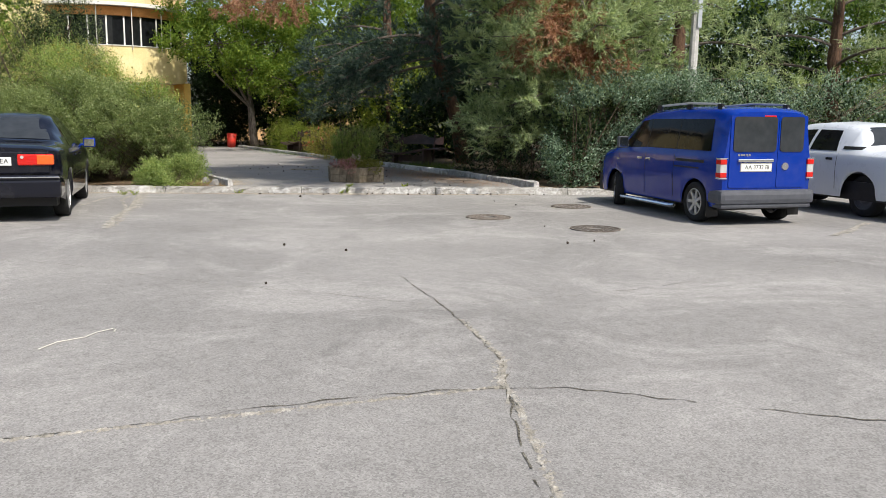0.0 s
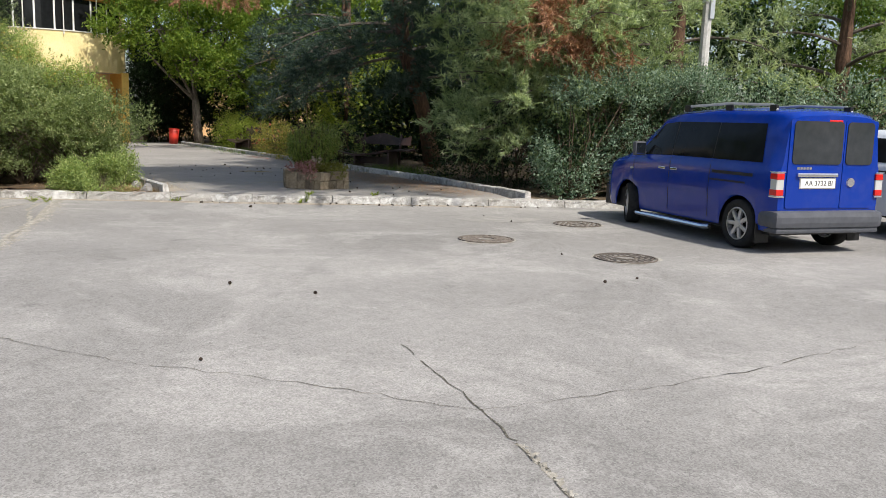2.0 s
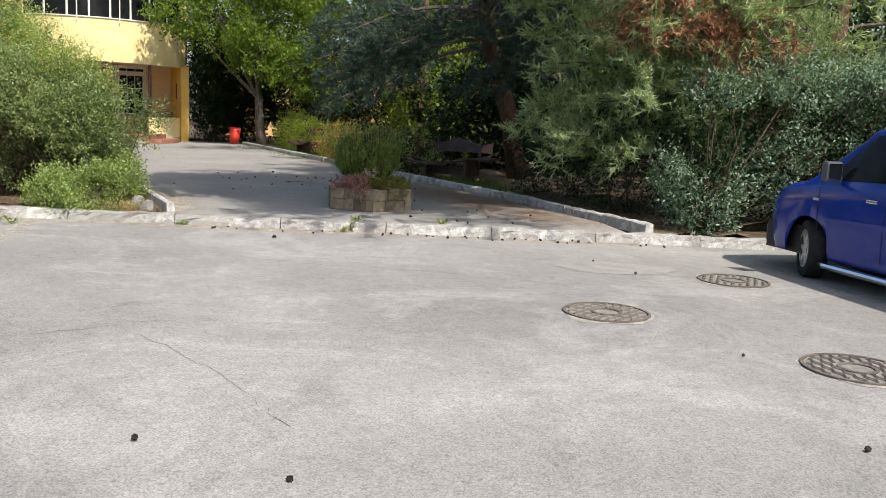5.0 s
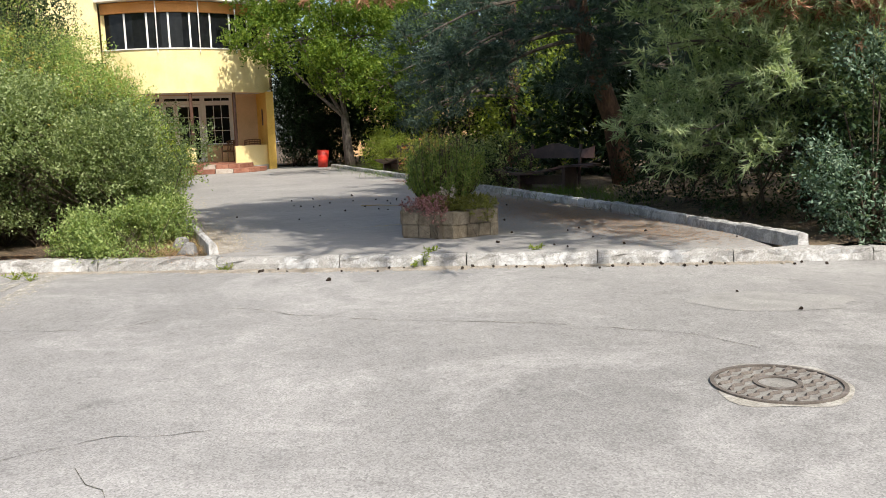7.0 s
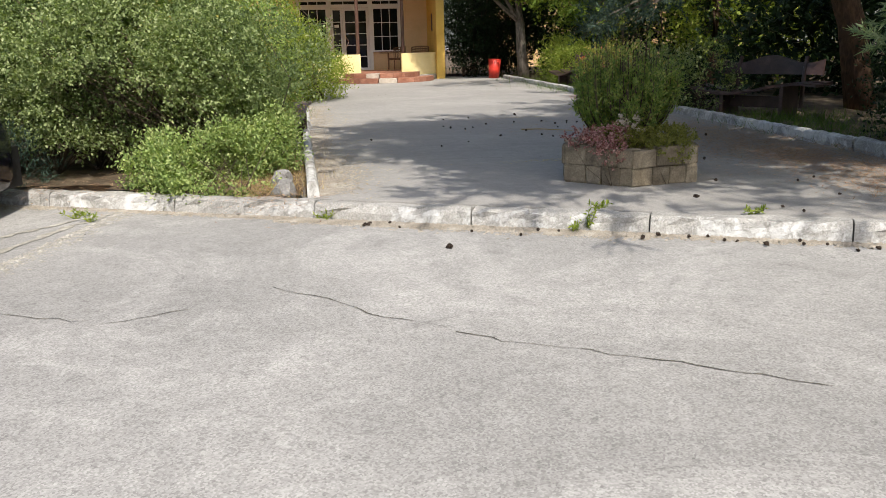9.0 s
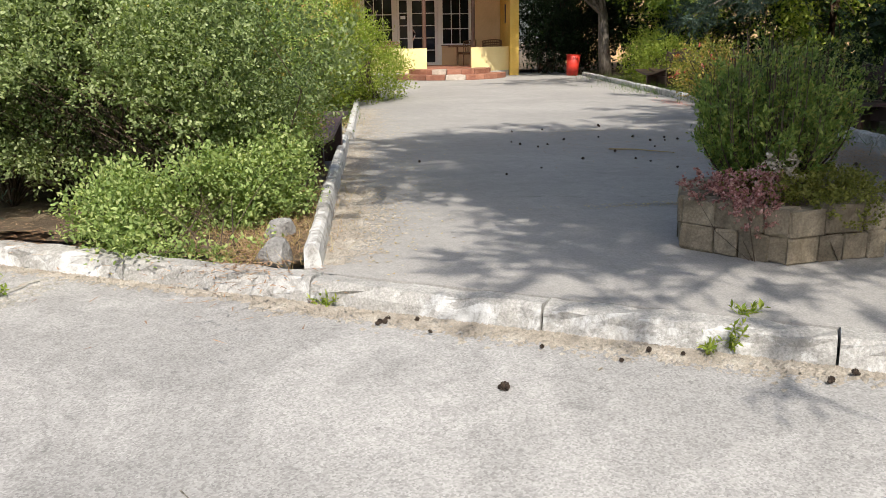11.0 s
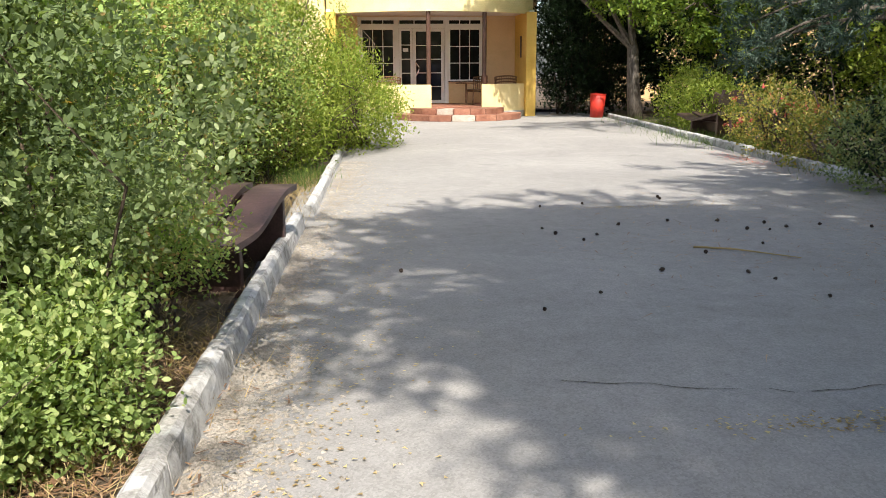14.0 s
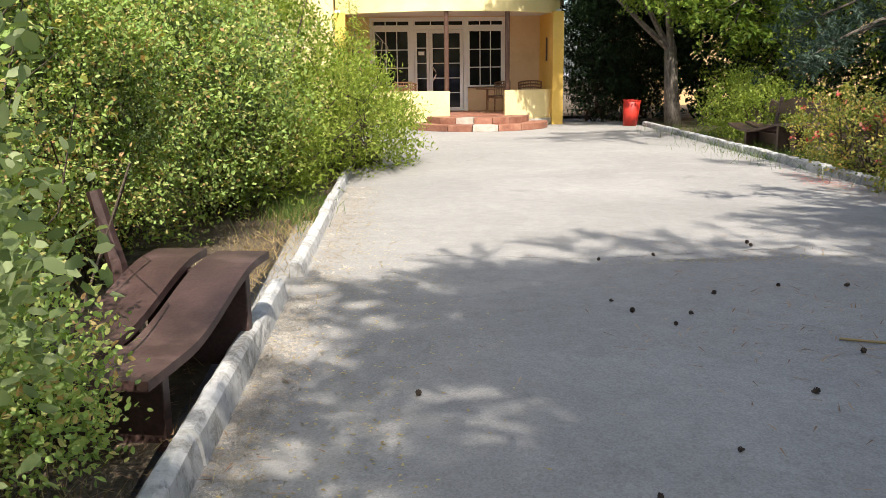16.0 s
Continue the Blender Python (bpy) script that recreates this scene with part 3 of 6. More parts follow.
def broad_tree(name, base, height, trunk_r, blobs, n, per, length, size, mat, label, seed, lean=(0, 0), group="", bark_mat="bark_grey", gap=0.34, width=0.5, trunk_top=0.62):
    """A broad-leaved tree: tapered trunk, limbs to each part of the crown, small leaves. Blobs lie round the base."""
    r = np.random.default_rng(seed)
    e = thing(name, pose(*base), label, "tree", group)
    top = np.array([lean[0], lean[1], height * trunk_top])
    c = curve_points((0, 0, -0.05), top, (r.normal() * 0.12, r.normal() * 0.12, 0), 6)
    part("trunk", tubed([tuple(p) for p in c], [trunk_r * k for k in (1.25, 1.0, 0.88, 0.75, 0.6, 0.4)], 9), M[bark_mat], e, smooth=True)
    wood = bmesh.new()
    for b in blobs:
        a = c[2 + r.integers(3)]
        end = np.array(b[:3])
        tube(wood, [tuple(p) for p in curve_points(a, end, (0, 0, -0.1), 5)], [trunk_r * k for k in (0.5, 0.38, 0.28, 0.18, 0.08)], 5, False)
        for _ in range(7):
            d = unit(r.normal(size=3)) * np.array(b[3:]) * 0.9
            tube(wood, [tuple(end), tuple(end + d * 0.5 + r.normal(size=3) * 0.1), tuple(end + d)], [trunk_r * 0.16, trunk_r * 0.09, 0.004], 4, False)
    part("branchwork", wood, M[bark_mat], e)
    p, out = blob_points(blobs, n, r, 0.3, 0.5, gap, 0.9)
    v, f = sprigs(p, out, per, length, size, r, 0.1, width, 0.8)
    raw("crown", v, f, mat, e)
    return e


# ---- ground, kerbs, forecourt ----
def kerb_y(x):
    """The front foot of the long kerb between car park and forecourt."""
    return 15.45 - 0.555 * (x - 5.5)


KD = Vector((0.8744, -0.4853, 0))       # along the kerb
KN = Vector((0.4853, 0.8744, 0))        # from the car park towards the forecourt
COURT = 0.13


def left_x(y):
    return 5.025 + 0.0245 * (y - 16.0)


def right_x(y):
    return float(np.interp(y, (12.6, 17.2, 21.0, 30.6, 37.4, 41.0), (10.35, 11.02, 11.25, 11.9, 12.42, 12.7)))


def sheet(name, outline, z, material, label, category, cell=0.0, rough=0.0, kind="structure"):
    bm = bmesh.new()
    prism(bm, outline, z - 0.12, z)
    return tagged(part(name, bm, material), label, category, "", kind)


bm = bmesh.new()
R = 400.0
vs = [bm.verts.new(p) for p in ((-R, -R, 0), (R, -R, 0), (R, R, 0), (-R, R, 0))]
bm.faces.new(vs)
tagged(part("ground", bm, M["asphalt"]), "old cracked grey asphalt of a sunlit car park", "ground", "", "structure")

court_pts = [(left_x(15.9) + 0.02, kerb_y(left_x(15.9)) + 0.19), (10.15, kerb_y(10.15) + 0.19)]
court_pts += [(right_x(y) - 0.04, y) for y in (14, 20, 30, 39.2)] + [(11.2, 40.3), (5.2, 40.3), (left_x(39) + 0.02, 39)]
sheet("pavement", court_pts, COURT, M["asphalt_court"], "patched grey asphalt forecourt leading to the entrance", "pavement")


def bed(name, outline_fn, x0, x1, y0, y1, label, seed):
    """Uneven soil as a grid, cut to the side of the kerbs."""
    r = np.random.default_rng(seed)
    step = 0.35
    xs, ys = np.arange(x0, x1, step), np.arange(y0, y1, step)
    idx, V, F = {}, [], []
    for i, x in enumerate(xs):
        for j, y in enumerate(ys):
            if outline_fn(x, y):
                idx[i, j] = len(V)
                V.append((x, y, 0.115 + 0.05 * noise.noise(Vector((x * 0.8, y * 0.8, seed))) + 0.03 * noise.noise(Vector((x * 3, y * 3, seed)))))
    for (i, j) in idx:
        k = [(i, j), (i + 1, j), (i + 1, j + 1), (i, j + 1)]
        if all(q in idx for q in k):
            F.append([idx[q] for q in k])
    return tagged(raw(name, V, F, M["soil"], smooth=True), label, "soil", "", "structure")


bed("soil_bed_left", lambda x, y: x < left_x(y) + 0.1 and y > kerb_y(x) + 0.1, -16, 6.4, 12, 41, "dry brown soil under the shrubs beside the forecourt", 3)
bed("soil_bed_right", lambda x, y: x > right_x(y) - 0.02 and y > kerb_y(x) + 0.1, 9.5, 44, -6, 46, "shaded soil with litter under the pines", 5)
bm = bmesh.new()
for quad in (((-120, 12), (-15.9, 12), (-15.9, 140), (-120, 140)), ((-15.9, 40.8), (43, 45.8), (43, 140), (-15.9, 140)), ((42.9, -6), (160, -60), (160, 140), (42.9, 140))):
    bm.faces.new([bm.verts.new((*q, 0.10)) for q in quad])
tagged(part("far_soil", bm, M["soil"]), "bare soil beyond the beds", "soil", "", "structure")


def kerb_stone(length, w, h, seed, chip=0.012):
    """One kerb stone lying along x, with worn edges."""
    r = random.Random(seed)
    bm = bmesh.new()
    n = 13
    prof = [(0.0, 0.0), (0.012, h * 0.55), (0.022, h - 0.022), (0.045, h), (w - 0.02, h), (w, h - 0.02), (w, 0.0)]
    rings = []
    for i in range(n):
        x = 0.006 + (length - 0.012) * i / (n - 1)
        rings.append([bm.verts.new((x, y + r.uniform(-chip, chip) * (0.4 if k in (0, 6) else 1), z + (r.uniform(-chip, chip * 0.5) if k not in (0, 6) else 0))) for k, (y, z) in enumerate(prof)])
    for a, b in zip(rings, rings[1:]):
        for k in range(6):
            bm.faces.new((a[k], b[k], b[k + 1], a[k + 1]))
    bm.faces.new(rings[0])
    bm.faces.new(rings[-1][::-1])
    bmesh.ops.recalc_face_normals(bm, faces=bm.faces)
    return bm


def kerb_row(name, start, along, count, length, w, h, z, material, label, chip=0.012):
    e = thing(name, pose(0, 0, 0), label, "kerb", "", "structure")
    ang = math.degrees(math.atan2(along[1], along[0]))
    r = random.Random(name)
    stones = []
    for k in range(3):
        b = kerb_stone(length, w, h, k + len(name), chip)
        me = bpy.data.meshes.new("kerb_stone")
        b.to_mesh(me)
        b.free()
        me.materials.append(material)
        stones.append(me)
    for i in range(count):
        ob = new("kerb_stone", stones[i % 3])
        ob.parent = e
        ob.matrix_basis = pose(start[0] + along[0] * length * i, start[1] + along[1] * length * i, z + r.uniform(-0.006, 0.006), r.uniform(-0.8, 0.8), 0, ang + r.uniform(-0.4, 0.4))
    return e


S = Vector((6.22, kerb_y(6.22), 0)) - KD * 1.33 * 13
kerb_row("kerb_front", (S.x, S.y), (KD.x, KD.y), 34, 1.33, 0.18, 0.135, 0.0, M["kerb"], "whitewashed concrete kerb stones between car park and forecourt", 0.015)
al = Vector((0.0245, 1.0, 0)).normalized()
kerb_row("kerb_left", (left_x(15.95) + 0.108, 15.95), (al.x, al.y), 5, 1.155, 0.108, 0.17, 0.10, M["kerb_white"], "raised whitewashed concrete kerb beside the shrubs", 0.0028)
kerb_row("kerb_left_far", (left_x(22.3) + 0.145, 22.3), (al.x, al.y), 12, 1.155, 0.108, 0.145, 0.09, M["kerb_white"], "lower whitewashed concrete kerb under the shrubs", 0.005)
al = Vector((0.146, 1.0, 0)).normalized()
kerb_row("kerb_right", (right_x(12.95) + 0.13, 12.95), (al.x, al.y), 4, 1.06, 0.13, 0.16, 0.09, M["kerb_bare"], "low worn concrete kerb beside the pines")
al = Vector((0.069, 1.0, 0)).normalized()
kerb_row("kerb_right_far", (right_x(17.2) + 0.13, 17.2), (al.x, al.y), 20, 1.02, 0.13, 0.15, 0.09, M["kerb_bare"], "low worn concrete kerb along the forecourt's far side")


def ribbon(bm, pts, w, z, seed, jag=0.5, gaps=0.0):
    """A jagged narrow strip on the ground."""
    r = random.Random(seed)
    P = []
    for (x0, y0), (x1, y1) in zip(pts, pts[1:]):
        n = max(2, int(math.hypot(x1 - x0, y1 - y0) / 0.09))
        for i in range(n):
            t = i / n
            P.append(Vector((x0 + (x1 - x0) * t + r.uniform(-1, 1) * 0.022, y0 + (y1 - y0) * t + r.uniform(-1, 1) * 0.022, z)))
    P.append(Vector((*pts[-1], z)))
    prev = None
    for i, p in enumerate(P):
        d = (P[min(i + 1, len(P) - 1)] - P[max(0, i - 1)]).normalized()
        s = Vector((-d.y, d.x, 0))
        a = w * r.uniform(1 - jag, 1 + jag) * 0.5
        b = w * r.uniform(1 - jag, 1 + jag) * 0.5
        cur = (bm.verts.new(p + s * a), bm.verts.new(p - s * b))
        if prev and r.random() >= gaps:
            bm.faces.new((prev[0], prev[1], cur[1], cur[0]))
        prev = cur


cracks = bmesh.new()
for i, (w, pts) in enumerate((
    (0.017, [(-2.5, 3.95), (-0.05, 3.49), (0.43, 3.4), (0.97, 3.33), (1.55, 3.23), (2.16, 3.06), (2.43, 2.94), (2.72, 2.77), (2.93, 2.54), (3.31, 2.08), (3.77, 1.53), (4.6, 0.7)]),
    (0.026, [(1.3, 0.8), (1.75, 1.72), (2.04, 2.31), (2.43, 2.92), (2.74, 3.38), (2.92, 3.91), (3.11, 4.48)]),
    (0.014, [(3.11, 4.48), (3.35, 5.3), (3.57, 6.2)]),
    (0.010, [(3.23, 4.93), (3.83, 4.82), (4.36, 4.73), (4.93, 4.66), (6.0, 4.64), (7.08, 4.64), (8.07, 4.68), (9.6, 4.7)]),
    (0.010, [(0.2, 9.3), (0.87, 8.51), (1.29, 7.9), (1.61, 7.21), (2.0, 6.59), (2.71, 5.73), (3.23, 4.93)]),
    (0.010, [(2.0, 10.5), (2.78, 10.65), (3.35, 10.68), (3.85, 10.75), (4.3, 10.62)]),
    (0.012, [(4.72, 13.71), (5.04, 13.4), (5.28, 13.0), (5.51, 12.83), (5.8, 12.48), (6.39, 12.1), (6.88, 11.7), (7.17, 11.37), (7.5, 10.94), (7.6, 10.5)]),
    (0.011, [(3.1, 13.7), (3.62, 13.41), (3.86, 13.27), (4.3, 13.4)]),
    (0.007, [(3.7, 10.4), (3.95, 9.4), (4.0, 8.4)]),
    (0.009, [(9.2, 12.6), (9.9, 11.3), (10.8, 10.0)]),
)):
    ribbon(cracks, pts, w * 0.48, 0.004, i, 0.98, 0.07)
tagged(part("asphalt_cracks", cracks, M["crack"]), "dark jagged cracks in the asphalt", "crack", "", "stuff")
court_cracks = bmesh.new()
for i, (w, pts) in enumerate(((0.02, [(6.2, 31.4), (7.3, 30.9), (8.6, 31.2), (10.0, 31.5), (11.8, 31.7)]), (0.012, [(6.6, 17.95), (7.6, 17.7), (8.8, 17.85), (10.0, 17.7)]), (0.018, [(5.9, 29.6), (7.0, 29.5), (7.6, 30.4)]), (0.012, [(6.2, 22.9), (7.4, 22.6), (9.0, 22.8), (10.8, 22.4)]))):
    ribbon(court_cracks, pts, w * 0.55, COURT + 0.004, 80 + i, 0.98, 0.3)
tagged(part("forecourt_cracks", court_cracks, M["crack"]), "thin cracks across the forecourt asphalt", "crack", "", "stuff")
lime = bmesh.new()
for i, (w, pts) in enumerate((
    (0.06, [(3.4, 16.45), (3.03, 15.76), (2.82, 15.1), (2.62, 13.65), (1.97, 11.84), (1.8, 11.22)]), (0.05, [(3.2, 16.3), (2.6, 15.6), (2.1, 14.6)]),
    (0.05, [(11.8, 6.7), (10.53, 6.15), (9.99, 6.04)]), (0.016, [(2.3, 2.7), (2.46, 2.96), (2.74, 3.38)]),
)):
    ribbon(lime, pts, w, 0.005, 40 + i, 0.9)
tagged(part("crumbled_seams", lime, M["crack_light"]), "pale crumbled seams in the asphalt", "crack", "", "stuff")


def blot(cx, cy, rx, ry, seed, ang=0.0, z=0.003):
    bm = bmesh.new()
    n = 40
    c = bm.verts.new((0, 0, 0))
    ring = []
    for i in range(n):
        a = 2 * math.pi * i / n
        k = 1 + 0.3 * noise.noise(Vector((math.cos(a) * 1.5, math.sin(a) * 1.5, seed)))
        ring.append(bm.verts.new((math.cos(a) * rx * k, math.sin(a) * ry * k, 0)))
    for i in range(n):
        bm.faces.new((c, ring[i], ring[(i + 1) % n]))
    bm.transform(pose(cx, cy, z, 0, 0, ang))
    return bm


tagged(part("repair_patch", blot(8.68, 11.52, 0.62, 0.36, 2.0, -30), M["patch"]), "pale worn repair patch on asphalt", "patch", "", "stuff")


# ---- manhole covers ----
def manhole(x, y, turn):
    e = thing("manhole_cover", pose(x, y, 0, 0, 0, turn), "round rusty iron manhole cover with wavy ribs in asphalt", "manhole cover", "manhole covers")
    part("collar", blot(0, 0, 0.385, 0.37, x, 28, 0.003), M["crack_light"], e, "crumbled pale mortar collar")
    part("rim", lathe([(0.325, 0.004), (0.325, 0.014), (0.348, 0.014), (0.348, 0.004)], 40, "z"), M["iron"], e)
    part("lid", lathe([(0.001, 0.0), (0.318, 0.0), (0.318, 0.005), (0.001, 0.005)], 40, "z"), M["iron_dirt"], e, "dirt-filled lid plate")
    part("hub_ring", lathe([(0.10, 0.006), (0.10, 0.014), (0.125, 0.014), (0.125, 0.006)], 24, "z"), M["iron"], e)
    for k in range(-4, 5):
        yy = k * 0.07
        half = math.sqrt(max(0.0, 0.305 ** 2 - yy * yy))
        segs = [(-half, -0.13), (0.13, half)] if abs(yy) < 0.12 else [(-half, half)]
        for a, b in segs:
            if b - a > 0.05:
                bm = bmesh.new()
                n = max(3, int((b - a) / 0.025))
                tube(bm, [(a + (b - a) * i / n, yy + 0.012 * math.sin((a + (b - a) * i / n) * 55), 0.007) for i in range(n + 1)], 0.0125, 4)
                part("rib", bm, M["iron"], e)
    return e


manhole(7.15, 9.9, 20)
manhole(7.66, 8.05, 70)
manhole(9.37, 10.59, 40)

# ---- building ----
FY = 40.4          # entrance wall
bld = thing("entrance_building", pose(8, FY, 0), "yellow stucco building with a rounded upper bay over the entrance porch", "building")


def bpart(name, bm, mat, parent=bld, label="", smooth=False):
    bm.transform(Matrix.Translation((-8, -FY, 0)))
    return part(name, bm, mat, parent, label, smooth)


CX, CY, CR = 7.72, 41.55, 3.83      # the bay's curve: front at y 37.72


def arc(r, x0, x1, n=28):
    return [(x, CY - math.sqrt(max(0.0, r * r - (x - CX) ** 2))) for x in np.linspace(x0, x1, n)]


def arc_wall(r0, r1, x0, x1, z0, z1, n=28):
    """A curved wall between two radii."""
    a, b = arc(r1, x0, x1, n), arc(r0, x0, x1, n)
    bm = bmesh.new()
    k = len(a)
    rows = [[bm.verts.new((*p, z)) for p in q] for q, z in ((a, z0), (a, z1), (b, z1), (b, z0))]
    for i in range(k - 1):
        for j in range(4):
            bm.faces.new((rows[j][i], rows[j][i + 1], rows[(j + 1) % 4][i + 1], rows[(j + 1) % 4][i]))
    for i in (0, k - 1):
        bm.faces.new([rows[j][i] for j in range(4)])
    bmesh.ops.recalc_face_normals(bm, faces=bm.faces)
    return bm


# main wall with the door opening, thick
bpart("wall", box(box(box(box(bmesh.new(), -6, 5.68, FY, FY + 0.35, 0, 7.2), 9.42, 11.0, FY, FY + 0.35, 0, 7.2), 5.68, 9.42, FY, FY + 0.35, 2.96, 7.2), 5.68, 9.42, FY, FY + 0.35, 0.0, 0.43), M["stucco_warm"], label="peach stucco entrance wall")
bpart("wall", boxed(-6, 4.8, 38.9, FY - 0.003, 0, 7.0), M["stucco"], label="pale yellow stucco wall")
bpart("wall", boxed(10.34, 10.62, 38.55, FY - 0.003, 0.1, 2.97, 0.01), M["stucco_deep"], label="deep yellow porch side wall")
bpart("wall", boxed(4.83, 5.1, 38.55, FY - 0.003, 0.1, 2.97, 0.01), M["stucco_deep"], label="deep yellow porch side wall")
bpart("wall", boxed(10.7, 11.0, FY + 0.36, 52, 0, 7.2), M["stucco_deep"])
bpart("wall", boxed(-6, 11.0, 52, 52.3, 0, 7.2), M["stucco_deep"])
bpart("wing_wall", boxed(15, 30, 50, 50.4, 0, 5.2), M["stucco_orange"], label="orange plaster wall behind the trees")
bpart("room_floor", boxed(-6, 10.7, FY + 0.36, 52, 0.3, 0.42), M["tile_pale"])
bpart("room_back", boxed(4.5, 10.69, 44, 44.2, 0.43, 3.0), M["plaster_grey"])
bpart("soffit", boxed(4.83, 10.62, 38.9, FY - 0.004, 2.975, 3.05), M["white_board"], label="white porch ceiling")
cap = bmesh.new()
prism(cap, arc(3.8, 4.86, 10.58) + [(10.58, 39.1), (4.86, 39.1)], 2.98, 3.06)
bpart("soffit", cap, M["white_board"], label="white porch ceiling")
bpart("bay_apron", arc_wall(3.66, 3.83, 4.85, 10.6, 2.94, 4.43), M["stucco"], label="pale yellow rounded stucco apron")
bpart("bay_ledge", arc_wall(3.62, 3.87, 4.86, 10.6, 4.432, 4.47), M["white_board"])
bpart("bay_band", arc_wall(3.6, 3.8, 4.88, 10.57, 5.68, 6.04), M["orange_band"], label="orange plaster band over the windows")
bpart("eave", arc_wall(2.6, 4.12, 4.7, 10.8, 6.06, 6.2), M["white_board"], label="white roof eave")
roof = bmesh.new()
prism(roof, arc(4.1, 4.7, 10.8) + [(11.2, 42), (11.2, 52.5), (-6.4, 52.5), (-6.4, 38.6), (4.7, 38.6)], 7.21, 7.4)
bpart("roof", roof, M["plaster_grey"])
bpart("upper_wall", arc_wall(3.55, 3.72, 4.9, 10.55, 6.21, 7.2), M["stucco_warm"])
# upper bay glazing
xs = np.linspace(4.92, 10.5, 9)
for a, b in zip(xs, xs[1:]):
    w = bpart("bay_window", arc_wall(3.68, 3.69, a + 0.03, b - 0.03, 4.48, 5.67, 4), M["window_dark"])
    bpart("frame", arc_wall(3.65, 3.73, a - 0.03, a + 0.03, 4.475, 5.675, 3), M["white_pvc"], w)
for x in (6.6, 8.0, 9.3):
    y = CY - math.sqrt(3.9 ** 2 - (x - CX) ** 2)
    bpart("bay_post", tubed([(x, y, 4.3), (x, y, 6.06)], 0.022, 6), M["white_board"], label="thin pale steel post")
# side faces of the bay
bpart("bay_side", boxed(10.42, 10.58, 39.05, FY - 0.003, 3.06, 7.2), M["stucco"])
bpart("bay_side", boxed(4.87, 5.03, 39.05, FY - 0.003, 3.06, 7.2), M["stucco"])

# entrance door and windows
ent = bpart("entrance_glazing", box(box(box(box(bmesh.new(), 5.68, 9.42, FY + 0.08, FY + 0.16, 2.87, 2.955), 5.68, 9.42, FY + 0.082, FY + 0.158, 2.63, 2.73), 5.68, 5.76, FY + 0.08, FY + 0.16, 0.43, 2.868), 9.34, 9.42, FY + 0.08, FY + 0.16, 0.43, 2.868), M["white_pvc"], label="white plastic entrance frame")
for x in (6.82, 8.30):
    bpart("mullion", boxed(x - 0.06, x + 0.06, FY + 0.078, FY + 0.162, 0.43, 2.872), M["white_pvc"], ent)


def glazing(x0, x1, z0, z1, nx, nz, fr, parent):
    """A glazed leaf: white frame, panes behind thin bars."""
    bm = bmesh.new()
    box(bm, x0, x1, FY + 0.085, FY + 0.15, z1 - fr, z1)
    box(bm, x0, x1, FY + 0.085, FY + 0.15, z0, z0 + fr)
    box(bm, x0, x0 + fr, FY + 0.0852, FY + 0.1498, z0 + fr, z1 - fr)
    box(bm, x1 - fr, x1, FY + 0.0852, FY + 0.1498, z0 + fr, z1 - fr)
    for i in range(1, nx):
        x = x0 + fr + (x1 - x0 - 2 * fr) * i / nx
        box(bm, x - 0.012, x + 0.012, FY + 0.10, FY + 0.13, z0 + fr, z1 - fr)
    for i in range(1, nz):
        z = z0 + fr + (z1 - z0 - 2 * fr) * i / nz
        box(bm, x0 + fr, x1 - fr, FY + 0.102, FY + 0.128, z - 0.012, z + 0.012)
    leaf = bpart("sash", bm, M["white_pvc"], parent)
    bpart("pane", boxed(x0 + fr, x1 - fr, FY + 0.112, FY + 0.118, z0 + fr, z1 - fr), M["window_dark"], leaf)
    return leaf


glazing(5.77, 6.76, 1.08, 2.63, 3, 3, 0.05, bld)
glazing(8.36, 9.33, 1.08, 2.63, 3, 3, 0.05, bld)
dl = glazing(6.89, 7.29, 0.44, 2.62, 1, 5, 0.07, bld)
dr = glazing(7.30, 8.23, 0.44, 2.62, 2, 5, 0.09, bld)
for a, b in ((5.77, 6.76), (6.89, 8.23), (8.36, 9.33)):
    glazing(a, b, 2.73, 2.87, 3, 1, 0.02, bld)
bpart("door_handle", tubed([(7.39, FY + 0.05, 1.25), (7.47, FY + 0.02, 1.42), (7.47, FY + 0.02, 1.5), (7.37, FY + 0.05, 1.65)], 0.018, 6), M["chrome"], label="angled white metal pull handle")
for a, b in ((5.68, 6.76), (8.36, 9.42)):
    bpart("panel", boxed(a, b, FY + 0.05, FY + 0.2, 0.432, 1.06), M["stucco_warm"])
    bpart("window_sill", boxed(a - 0.02, b + 0.02, FY - 0.06, FY + 0.08, 1.062, 1.085, 0.006), M["post_brown"])
# Raised strip standing in for a narrow dark mark on the side wall.
bpart("wall_strip", boxed(10.30, 10.336, 39.25, 39.33, 1.75, 2.35, 0.01), M["post_brown"], label="narrow dark strip on the porch side wall")
bpart("notice", boxed(7.0, 7.16, FY + 0.07, FY + 0.084, 1.95, 2.05), M["white_pvc"], label="small white notice on the door glass")
